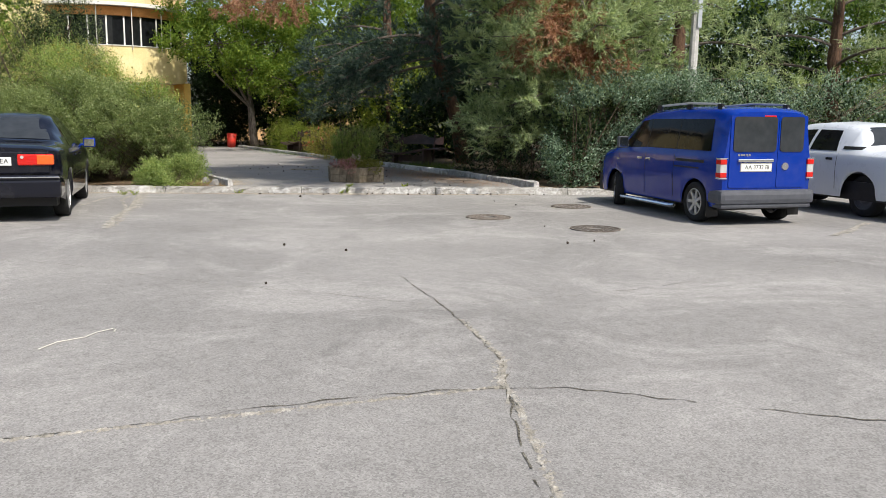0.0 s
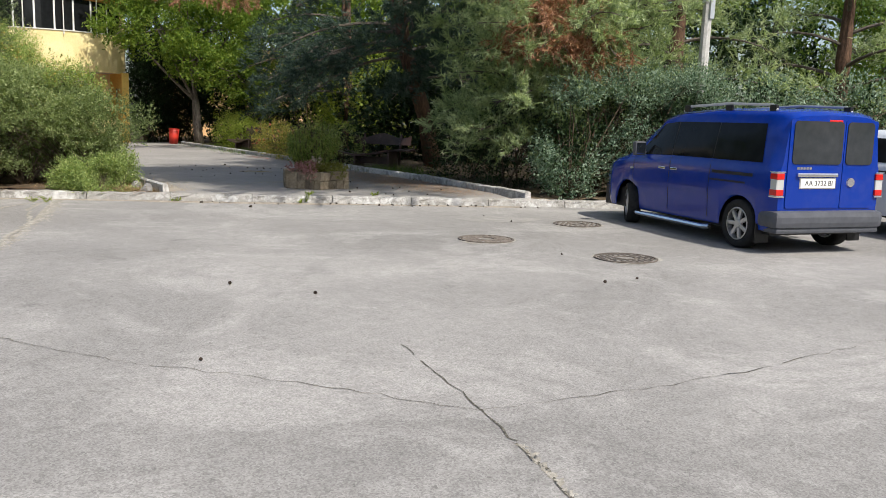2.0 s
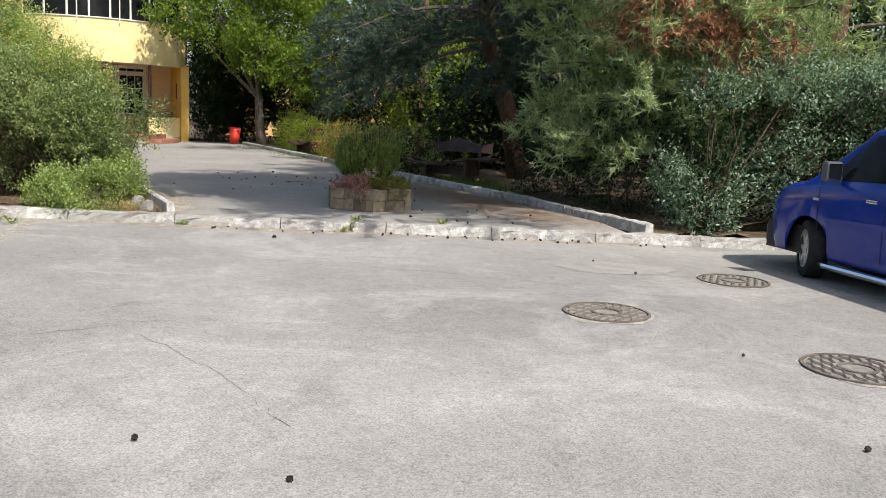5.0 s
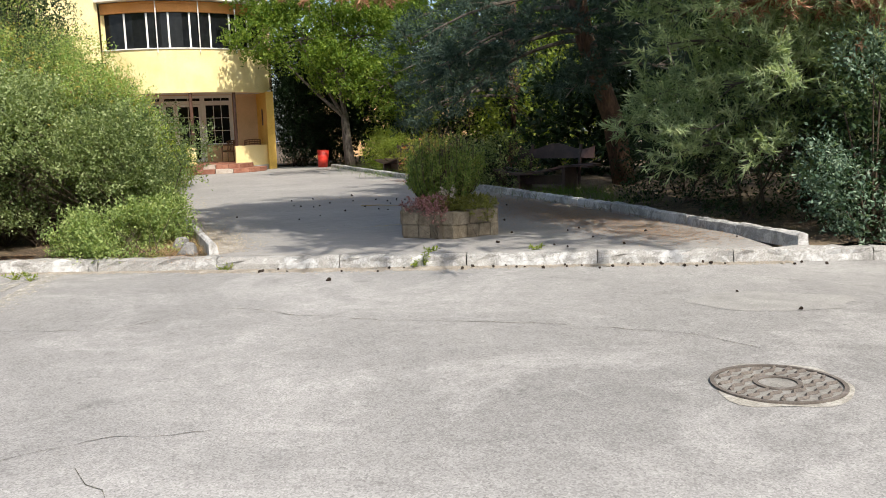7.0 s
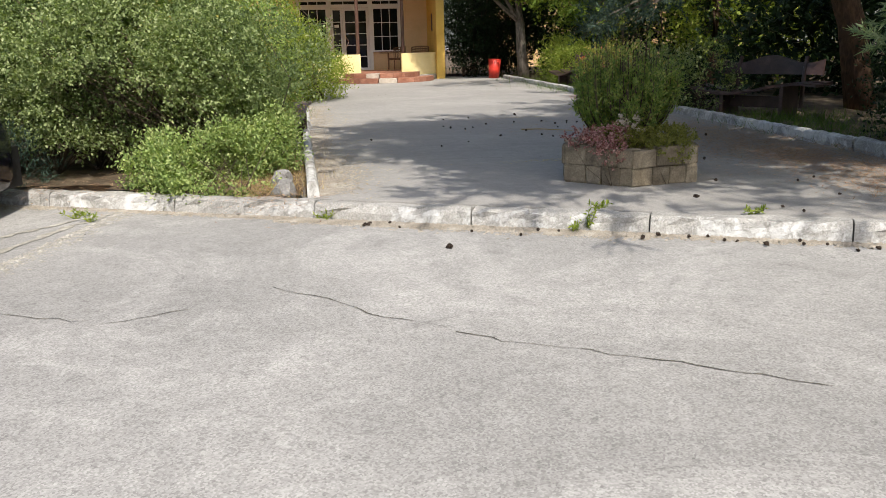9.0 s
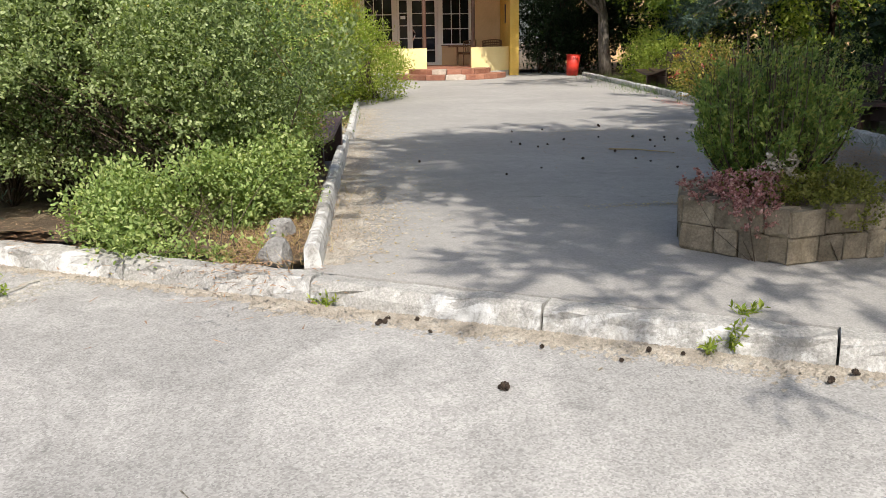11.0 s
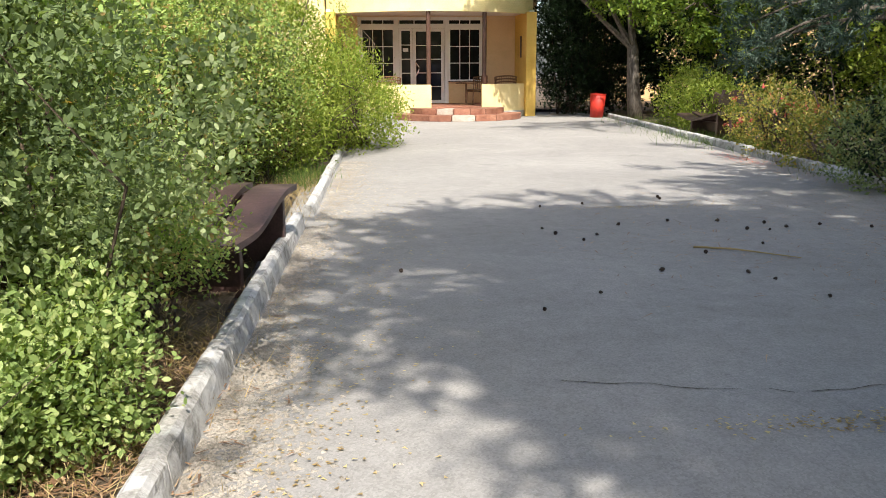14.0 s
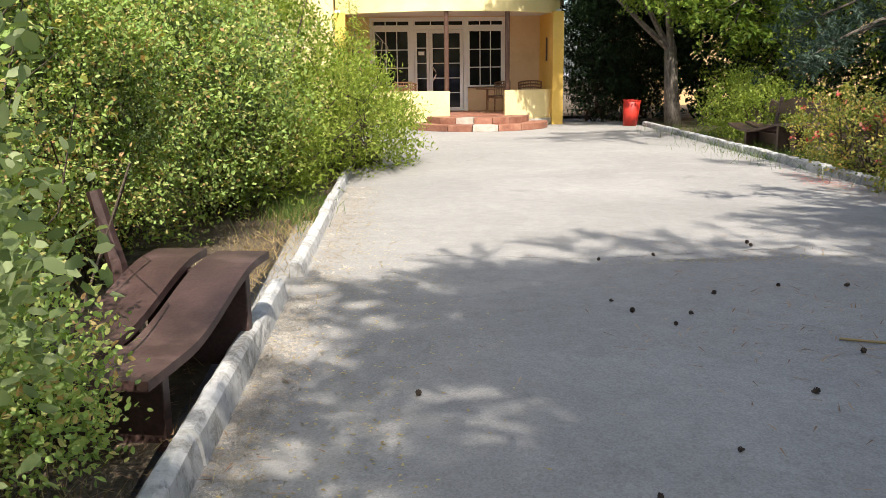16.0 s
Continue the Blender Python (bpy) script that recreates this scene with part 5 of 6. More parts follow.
van.patch("side_window", ((1.305, 1.12), (2.255, 1.12), (2.255, 1.60), (1.305, 1.60)), M["car_glass"], "dark tinted glass")
van.patch("front_side_window", ((2.275, 1.12), (3.24, 1.09), (2.66, 1.565), (2.275, 1.60)), M["car_glass"])
for u in (1.295, 2.265):
    van.patch("pillar_trim", ((u - 0.016, 1.12), (u + 0.016, 1.12), (u + 0.016, 1.60), (u - 0.016, 1.60)), M["plastic_black"], "black window pillar trim", 0.004, 2, 5)
van.across("windscreen", 2.80, 3.50, 0.05, M["car_glass_clear"])
for u in (1.30, 2.26):
    van.seam(u, 0.34, u, 1.10)
van.seam(3.22, 0.45, 3.26, 1.06)
van.seam(0.55, 0.85, 1.28, 0.85, 0.012)
van.patch("slide_rail", ((0.42, 0.935), (1.25, 0.935), (1.25, 0.975), (0.42, 0.975)), M["plastic_black"], "black sliding door rail", 0.006)
van.patch("side_moulding", ((1.32, 0.66), (3.12, 0.66), (3.12, 0.72), (1.32, 0.72)), M["paint_blue"], "blue rubbing strip", 0.014)
for u in (2.12, 2.42):
    for s in (1, -1):
        p = van.at(u, 0.93, s, 0.02)
        part("door_handle", boxed(p.x - 0.08, p.x + 0.08, p.y - 0.015, p.y + 0.015, p.z - 0.018, p.z + 0.018, 0.008), M["chrome"], van.e, "chrome handle")
for s in (1, -1):
    part("side_step", tubed([(1.2, s * 0.84, 0.21), (1.3, s * 0.87, 0.20), (3.0, s * 0.87, 0.20), (3.1, s * 0.84, 0.21)], 0.035, 8), M["chrome"], van.e, "chrome side step tube")
    part("roof_rail", tubed([(0.35, s * 0.575, 1.76), (0.45, s * 0.575, 1.83), (1.3, s * 0.575, 1.855), (2.2, s * 0.565, 1.82), (2.35, s * 0.565, 1.75)], 0.02, 6), M["zinc"], van.e, "grey metal roof rail")
    for u in (0.42, 1.3, 2.25):
        part("rail_foot", boxed(u - 0.06, u + 0.06, s * 0.575 - 0.025, s * 0.575 + 0.025, 1.74, 1.835, 0.012), M["plastic_black"], van.e)
    lamp = part("tail_lamp", boxed(-0.02, 0.10, s * 0.755 - 0.058, s * 0.755 + 0.058, 0.72, 1.02, 0.02), M["lamp_clear"], van.e, "red and clear tail lamp with chrome rim")
    part("red_lens", boxed(-0.028, 0.098, s * 0.755 - 0.05, s * 0.755 + 0.062, 0.93, 1.005, 0.01), M["lamp_red"], lamp)
    part("red_lens", boxed(-0.028, 0.098, s * 0.755 - 0.05, s * 0.755 + 0.062, 0.735, 0.81, 0.01), M["lamp_red"], lamp)
    part("chrome_rim", boxed(-0.026, 0.102, s * 0.755 - 0.064, s * 0.755 + 0.064, 1.012, 1.028, 0.004), M["chrome"], lamp)
    part("chrome_rim", boxed(-0.026, 0.102, s * 0.755 - 0.064, s * 0.755 + 0.064, 0.712, 0.728, 0.004), M["chrome"], lamp)
    part("indicator", boxed(3.24, 3.32, s * 0.825 - 0.015, s * 0.825 + 0.015, 0.86, 0.89, 0.008), M["lamp_clear"], van.e)
    part("mud_flap", boxed(0.28, 0.30, s * 0.72 - 0.1, s * 0.72 + 0.1, 0.12, 0.36), M["plastic_black"], van.e)
part("rear_bumper", box(boxed(-0.085, 0.30, -0.82, 0.82, 0.33, 0.55, 0.075), -0.05, 0.25, -0.78, 0.78, 0.27, 0.345, 0.03), M["plastic_grey"], van.e, "grey plastic rear bumper")
part("front_bumper", boxed(4.05, 4.44, -0.62, 0.62, 0.24, 0.5, 0.06), M["plastic_grey"], van.e, "grey plastic front bumper")


def rear_sheet(name, y0, y1, z0, z1, mat, label="", bulge=0.0, u=-0.008, bev=0.03, lean=0.0, th=0.012):
    bm = boxed(-th, 0, y0, y1, z0, z1, 0.0)
    es = [e for e in bm.edges if abs(e.verts[0].co.x - e.verts[1].co.x) > th * 0.5]
    bmesh.ops.bevel(bm, geom=es, offset=bev, segments=3, affect="EDGES", profile=0.5)
    bm.transform(pose(u, 0, 0))
    return part(name, bm, mat, van.e, label)


rear_sheet("rear_door", -0.155, 0.66, 0.58, 1.66, M["paint_blue"], "", u=-0.001)
rear_sheet("rear_door", -0.66, -0.165, 0.58, 1.66, M["paint_blue"], "", u=-0.001)
rear_sheet("rear_window", -0.125, 0.61, 1.12, 1.64, M["car_glass_clear"], "tinted rear glass", u=-0.012, bev=0.05)
rear_sheet("rear_window", -0.60, -0.19, 1.12, 1.64, M["car_glass_clear"], "tinted rear glass", u=-0.012, bev=0.05)
part("grip_bar", boxed(-0.05, 0.0, -0.08, 0.53, 0.965, 1.015, 0.015), M["chrome"], van.e, "chrome number plate bar")
npl = part("number_plate", boxed(-0.026, -0.012, -0.06, 0.46, 0.83, 0.942, 0.004), M["plate"], van.e, "white registration plate")
text_mesh("plate_text", "AA 3732 BI", 0.09, pose(-0.0275, 0.19, 0.886, 90, 0, -90), M["ink"], npl)
part("plate_frame", boxed(-0.02, -0.01, -0.075, 0.475, 0.818, 0.955, 0.004), M["chrome"], van.e)
badge = part("round_badge", lathe([(0.001, -0.03), (0.055, -0.03), (0.062, -0.012), (0.001, -0.012)], 24, "y", None), M["chrome"], van.e, "round chrome badge")
badge.matrix_basis = pose(0, -0.30, 0.90, 0, 0, -90) @ pose(0, 0.0, 0)
for k in range(5):
    part("letter_bar", boxed(-0.018, -0.012, 0.49 - k * 0.045, 0.525 - k * 0.045, 1.055, 1.085), M["chrome"], van.e)
part("brake_light", boxed(-0.02, 0.06, -0.1, 0.1, 1.63, 1.66, 0.008), M["lamp_red"], van.e)
van.mirror(2.98, 1.10, M["plastic_grey"], 0.19, 0.19)

# black sedan by the shrubs: right wheels at (1.59, 12.8) and beyond
AH = 76.0
sedan = Car("black_sedan", heading(0.61, 12.48, AH) @ Matrix.Scale(1.035, 4), "glossy black saloon car with red tail lamps parked at kerb", "car", dict(
    length=4.80, wheel=0.32, track=0.86, axles=(0.83, 3.62),
    sill=[(0, 0.36), (0.5, 0.26), (4.3, 0.22), (4.8, 0.30)],
    half=[(0, 0.74), (0.1, 0.84), (0.5, 0.89), (3.9, 0.89), (4.5, 0.80), (4.8, 0.62)],
    belt=[(0, 0.96), (1.0, 0.98), (2.6, 0.93), (3.6, 0.90), (4.5, 0.76), (4.8, 0.62)],
    roof=[(0, 1.0), (0.12, 1.04), (0.75, 1.06), (0.95, 1.08), (1.25, 1.24), (1.6, 1.41), (1.85, 1.46), (2.4, 1.48), (2.8, 1.44), (3.1, 1.31), (3.55, 1.04), (3.7, 0.985), (4.5, 0.82), (4.8, 0.66)],
    roof_half=[(0, 0.66), (0.9, 0.74), (1.3, 0.64), (1.9, 0.59), (2.8, 0.59), (3.5, 0.72), (4.5, 0.70), (4.8, 0.54)]), M["paint_black"])
sedan.wheels(10, M["alloy"])
sedan.across("rear_window", 0.98, 1.68, 0.04, M["car_glass_clear"], label="tinted rear screen")
sedan.across("windscreen", 2.95, 3.55, 0.04, M["car_glass_clear"])
sedan.patch("rear_side_window", ((1.62, 0.99), (2.28, 0.97), (2.28, 1.38), (1.80, 1.36)), M["car_glass"])
sedan.patch("front_side_window", ((2.32, 0.97), (3.38, 0.94), (2.98, 1.29), (2.32, 1.38)), M["car_glass"])
sedan.patch("window_trim", ((1.45, 0.972), (3.5, 0.925), (3.5, 0.937), (1.45, 0.986)), M["chrome"], "chrome window trim", 0.008)
sedan.patch("window_trim", ((1.47, 0.975), (1.53, 0.975), (1.78, 1.39), (1.72, 1.39)), M["chrome"], "chrome window trim", 0.009, 3, 6)
sedan.patch("side_trim", ((1.45, 0.545), (3.3, 0.535), (3.3, 0.56), (1.45, 0.57)), M["chrome"], "bright side strip", 0.01)
for u in (1.5, 2.3):
    sedan.seam(u, 0.36, u, 0.94, 0.004)
sedan.seam(3.45, 0.36, 3.45, 0.9, 0.004)
for u in (1.75, 2.52):
    for s in (1, -1):
        p = sedan.at(u, 0.85, s, 0.015)
        part("door_handle", boxed(p.x - 0.09, p.x + 0.09, p.y - 0.012, p.y + 0.012, p.z - 0.014, p.z + 0.014, 0.006), M["paint_black"], sedan.e)
part("rear_bumper", box(boxed(-0.12, 0.45, -0.86, 0.86, 0.34, 0.60, 0.05), -0.135, 0.3, -0.84, 0.84, 0.585, 0.65, 0.02), M["paint_black"], sedan.e)
part("bumper_strip", boxed(-0.145, 0.2, -0.85, 0.85, 0.612, 0.628, 0.004), M["chrome"], sedan.e, "thin chrome bumper strip")
part("tail_panel", boxed(-0.03, 0.1, -0.72, 0.72, 0.66, 0.96, 0.02), M["paint_black"], sedan.e)
for s in (1, -1):
    lamp = part("tail_lamp", boxed(-0.055, 0.16, min(s * 0.33, s * 0.77), max(s * 0.33, s * 0.77), 0.775, 0.925, 0.018), M["lamp_red"], sedan.e, "red tail lamp with orange corner")
    part("orange_lens", boxed(-0.06, 0.165, min(s * 0.57, s * 0.776), max(s * 0.57, s * 0.776), 0.785, 0.915, 0.012), M["lamp_orange"], lamp)
    rev = part("reversing_light", lathe([(0.001, -0.064), (0.022, -0.064), (0.022, -0.05), (0.001, -0.05)], 14), M["lamp_clear"], lamp)
    rev.matrix_basis = pose(0, s * 0.39, 0.885, 0, 0, -90)
npl = part("number_plate", boxed(-0.062, -0.04, -0.26, 0.26, 0.775, 0.887, 0.004), M["plate"], sedan.e, "white registration plate")
text_mesh("plate_text", "AA 1590 EA", 0.09, pose(-0.0635, -0.0, 0.831, 90, 0, -90), M["ink"], npl)
for k in range(4):
    ring = part("ring_badge", lathe([(0.034, -0.04), (0.042, -0.04), (0.042, -0.03), (0.034, -0.03)], 18), M["chrome"], sedan.e, "chrome ring badge")
    ring.matrix_basis = pose(0, 0.09 - k * 0.06, 0.985, 0, 0, -90)
# Mirror housings painted blue for the sky reflected in the mirrors.
sedan.mirror(3.25, 0.93, M["paint_blue"], 0.2, 0.14)

# pale old sedan behind the van
WH = 73.3
wo = Vector((12.5, 7.2, 0)) - vf * 1.05 - vl * 0.76
old = Car("old_sedan", heading(wo.x, wo.y, WH), "pale blue-grey old boxy saloon car beside the van", "car", dict(
    length=4.75, wheel=0.335, track=0.76, axles=(1.05, 3.85),
    sill=[(0, 0.38), (0.5, 0.30), (4.3, 0.28), (4.75, 0.36)],
    half=[(0, 0.80), (0.1, 0.87), (0.5, 0.90), (4.2, 0.90), (4.65, 0.84), (4.75, 0.78)],
    belt=[(0, 0.96), (1.3, 0.99), (2.6, 0.985), (3.7, 0.97), (4.6, 0.90), (4.75, 0.8)],
    roof=[(0, 0.98), (0.1, 1.02), (0.95, 1.05), (1.1, 1.1), (1.35, 1.38), (1.6, 1.455), (2.2, 1.49), (2.75, 1.46), (2.95, 1.38), (3.3, 1.08), (3.4, 1.03), (4.6, 0.93), (4.75, 0.82)],
    roof_half=[(0, 0.72), (1.0, 0.76), (1.4, 0.64), (2.2, 0.62), (2.9, 0.62), (3.3, 0.76), (4.6, 0.74), (4.75, 0.68)]), M["paint_white"])
old.wheels(0, M["plastic_grey"])
old.across("rear_window", 1.12, 1.42, 0.06, M["car_glass_clear"])
old.across("windscreen", 2.92, 3.28, 0.06, M["car_glass_clear"])
old.patch("rear_side_window", ((1.62, 1.03), (2.28, 1.03), (2.26, 1.37), (1.72, 1.36)), M["car_glass"])
old.patch("front_side_window", ((2.34, 1.03), (3.06, 1.02), (2.86, 1.35), (2.34, 1.37)), M["car_glass"])
for u in (1.56, 2.31, 3.12):
    old.seam(u, 0.42, u, 1.0, 0.005)
old.patch("vent", ((1.12, 1.06), (1.5, 1.06), (1.5, 1.11), (1.12, 1.11)), M["plastic_black"], "black pillar vent", 0.006)
for u in (1.72, 2.45):
    for s in (1, -1):
        p = old.at(u, 0.9, s, 0.015)
        part("door_handle", boxed(p.x - 0.07, p.x + 0.07, p.y - 0.012, p.y + 0.012, p.z - 0.02, p.z + 0.02, 0.006), M["plastic_black"], old.e, "black handle")
part("rear_bumper", boxed(-0.12, 0.1, -0.88, 0.88, 0.42, 0.54, 0.03), M["chrome"], old.e, "chrome bumper")
for s in (1, -1):
    part("tail_lamp", boxed(-0.03, 0.08, min(s * 0.575, s * 0.84), max(s * 0.575, s * 0.84), 0.66, 0.88, 0.015), M["lamp_red"], old.e, "red tail lamp")


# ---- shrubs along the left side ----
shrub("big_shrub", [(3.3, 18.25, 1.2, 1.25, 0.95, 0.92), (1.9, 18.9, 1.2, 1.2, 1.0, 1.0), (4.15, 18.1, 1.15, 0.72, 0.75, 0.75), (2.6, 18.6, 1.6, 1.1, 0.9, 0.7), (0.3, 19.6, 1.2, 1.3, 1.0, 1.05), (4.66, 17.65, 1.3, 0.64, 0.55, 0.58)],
      8500, 18, 0.18, 0.034, M["leaf_shrub"], "dense rounded green shrub spilling towards the kerb", "shrub", 21, 0.42, 200, 0.42, 0.6, inner=M["leaf_inner_shade"], stem_radius=0.012, oval=True)
shrub("low_bush", [(4.15, 16.62, 0.30, 0.40, 0.30, 0.26), (4.5, 16.52, 0.24, 0.22, 0.24, 0.24), (3.75, 16.95, 0.3, 0.3, 0.26, 0.26), (4.35, 17.05, 0.34, 0.26, 0.26, 0.28), (4.78, 17.45, 0.44, 0.18, 0.2, 0.28), (4.55, 17.25, 0.36, 0.18, 0.18, 0.26)],
      1900, 13, 0.19, 0.032, M["leaf_low"], "low leafy bush hanging over the corner kerb", "shrub", 22, 0.10, 40, 0.25, 0.6, shell=0.3, stem_radius=0.006, oval=True)
shrub("creeping_juniper", [(2.1, 17.75, 0.3, 0.5, 0.3, 0.26), (1.3, 18.2, 0.35, 0.6, 0.3, 0.3)],
      500, 14, 0.2, 0.05, M["needle_blue"], "low bluish juniper under the shrub", "shrub", 29, 0.1, 20, 0.2, 0.2)
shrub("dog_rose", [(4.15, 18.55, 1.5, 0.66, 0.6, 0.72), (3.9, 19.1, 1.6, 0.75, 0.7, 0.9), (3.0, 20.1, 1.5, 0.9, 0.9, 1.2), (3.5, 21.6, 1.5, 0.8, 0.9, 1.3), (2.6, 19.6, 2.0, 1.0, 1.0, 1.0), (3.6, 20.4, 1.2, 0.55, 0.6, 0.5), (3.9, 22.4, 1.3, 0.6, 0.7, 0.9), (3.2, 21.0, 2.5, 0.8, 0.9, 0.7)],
      6600, 17, 0.22, 0.03, M["leaf_rose"], "tall arching dog rose shrub around the bench", "shrub", 23, 0.55, 200, 0.40, 0.6, up=0.1, stem_radius=0.009, inner=M["leaf_inner_shade"], flowers=(M["leaf_yellow"], 420, 0.04), oval=True)
shrub("rose_sprig", [(4.7, 18.6, 0.8, 0.32, 0.4, 0.34), (4.4, 18.8, 0.75, 0.4, 0.45, 0.4), (3.9, 18.8, 0.9, 0.5, 0.4, 0.5), (4.05, 19.9, 0.8, 0.32, 0.5, 0.4), (3.8, 20.9, 0.9, 0.42, 0.6, 0.5), (4.64, 19.05, 0.64, 0.28, 0.3, 0.28), (4.74, 18.85, 0.46, 0.26, 0.28, 0.22)],
      2300, 13, 0.19, 0.026, M["leaf_rose"], "arching rose sprigs in front of the bench", "shrub", 30, 0.4, 40, 0.5, 0.6, flowers=(M["leaf_yellow"], 90, 0.04), stem_radius=0.008, oval=True)
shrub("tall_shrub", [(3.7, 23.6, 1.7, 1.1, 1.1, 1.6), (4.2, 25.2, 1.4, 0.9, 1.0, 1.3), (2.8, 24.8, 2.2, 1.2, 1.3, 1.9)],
      4600, 14, 0.28, 0.045, M["leaf_rose"], "tall mixed green shrub beside the forecourt", "shrub", 24, 0.2, 160, 0.26, 0.55, inner=M["leaf_inner_shade"], stem_radius=0.01)
shrub("bright_shrub", [(4.6, 27.2, 1.25, 0.85, 1.1, 1.05), (5.3, 28.7, 0.85, 0.85, 1.1, 0.8), (4.6, 25.9, 0.8, 0.6, 0.8, 0.7), (4.2, 28.2, 1.8, 0.8, 1.0, 1.1), (5.8, 29.7, 0.55, 0.6, 0.9, 0.45)],
      3600, 13, 0.36, 0.065, M["leaf_bright"], "bright yellow-green shrub leaning over the raised kerb", "shrub", 25, 0.15, 160, 0.22, 0.4, up=0.7)
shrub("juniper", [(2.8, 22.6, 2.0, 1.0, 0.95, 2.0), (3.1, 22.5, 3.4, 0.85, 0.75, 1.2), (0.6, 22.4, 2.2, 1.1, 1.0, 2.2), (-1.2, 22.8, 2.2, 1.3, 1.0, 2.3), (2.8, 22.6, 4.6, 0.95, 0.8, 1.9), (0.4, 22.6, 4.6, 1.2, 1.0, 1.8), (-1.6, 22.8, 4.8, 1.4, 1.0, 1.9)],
      4600, 12, 0.26, 0.058, M["leaf_juniper"], "tall grey-green conifer-like shrub", "shrub", 26, 0.2, 120, 0.2, 0.35, up=0.9, inner=M["leaf_dark_shade"])
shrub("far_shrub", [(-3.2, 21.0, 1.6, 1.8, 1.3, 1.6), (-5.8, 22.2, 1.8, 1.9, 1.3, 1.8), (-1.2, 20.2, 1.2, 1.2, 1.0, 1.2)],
      2200, 11, 0.3, 0.07, M["leaf_juniper"], "dense green shrubs behind the parked black car", "shrub", 27, 0.15, 80, 0.2, 0.5, inner=M["leaf_dark_shade"])
shrub("climber", [(5.35, 37.2, 1.3, 0.35, 0.4, 1.3), (5.6, 36.7, 0.7, 0.5, 0.5, 0.7), (5.2, 37.6, 2.4, 0.25, 0.3, 0.7)],
      420, 12, 0.3, 0.06, M["leaf_bright"], "light green climbing plant at the porch corner", "shrub", 28, 0.15, 60, 0.3, 0.5, up=0.6)

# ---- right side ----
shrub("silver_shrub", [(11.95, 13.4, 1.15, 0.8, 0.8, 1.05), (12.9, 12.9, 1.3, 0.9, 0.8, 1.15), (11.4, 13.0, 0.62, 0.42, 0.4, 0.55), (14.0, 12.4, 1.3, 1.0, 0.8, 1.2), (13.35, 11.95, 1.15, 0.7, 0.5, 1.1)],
      3300, 13, 0.28, 0.05, M["leaf_silver"], "silvery grey-green shrub at the kerb behind the van", "shrub", 31, 0.15, 200, 0.52, 0.5, up=0.7, inner=M["leaf_dark_shade"])
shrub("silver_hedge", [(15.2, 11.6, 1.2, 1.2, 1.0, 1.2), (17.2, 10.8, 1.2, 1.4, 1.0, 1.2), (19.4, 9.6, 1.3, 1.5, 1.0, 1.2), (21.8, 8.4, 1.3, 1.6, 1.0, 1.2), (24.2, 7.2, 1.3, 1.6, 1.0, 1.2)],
      3200, 12, 0.3, 0.06, M["leaf_silver"], "long grey-green hedge behind the parked cars", "hedge", 32, 0.15, 120, 0.24, 0.5, up=0.7, inner=M["leaf_dark_shade"])
# The undergrowth's leaf colour holds the pines' shade.
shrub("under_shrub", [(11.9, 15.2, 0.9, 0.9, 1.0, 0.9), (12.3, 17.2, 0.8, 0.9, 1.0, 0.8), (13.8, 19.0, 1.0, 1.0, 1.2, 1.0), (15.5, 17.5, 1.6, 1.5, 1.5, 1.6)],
      2000, 11, 0.26, 0.055, M["leaf_dark_shade"], "dark shaded undergrowth below the pines", "shrub", 33, 0.12, 24, 0.2, 0.5)
shrub("yellow_bush", [(12.2, 27.2, 0.5, 0.65, 0.9, 0.5), (12.0, 25.4, 0.45, 0.6, 0.8, 0.45), (12.6, 28.6, 0.6, 0.6, 0.7, 0.55)],
      900, 11, 0.22, 0.05, M["leaf_yellow"], "yellowing rose bushes behind the low kerb", "shrub", 34, 0.15, 70, 0.22, 0.6, flowers=(M["petal_red"], 40, 0.05))
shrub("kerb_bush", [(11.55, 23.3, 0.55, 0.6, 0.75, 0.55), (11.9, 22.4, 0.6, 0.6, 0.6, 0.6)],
      700, 12, 0.22, 0.05, M["leaf_shrub"], "rounded green bush beside the low kerb", "shrub", 35, 0.12, 60, 0.2, 0.5, inner=M["leaf_dark_shade"])
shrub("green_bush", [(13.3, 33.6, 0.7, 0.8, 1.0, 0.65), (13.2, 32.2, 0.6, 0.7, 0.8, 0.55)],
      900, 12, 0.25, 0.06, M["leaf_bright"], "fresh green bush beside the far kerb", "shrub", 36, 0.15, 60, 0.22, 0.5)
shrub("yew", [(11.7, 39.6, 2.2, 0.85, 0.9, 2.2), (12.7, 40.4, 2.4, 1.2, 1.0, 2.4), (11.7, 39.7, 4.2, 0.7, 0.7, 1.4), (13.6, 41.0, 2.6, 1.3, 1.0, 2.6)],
      2800, 13, 0.3, 0.13, M["leaf_dark_shade"], "tall dark yew beside the porch", "tree", 37, 0.12, 60, 0.12, 0.3, inner=M["leaf_dark_shade"])

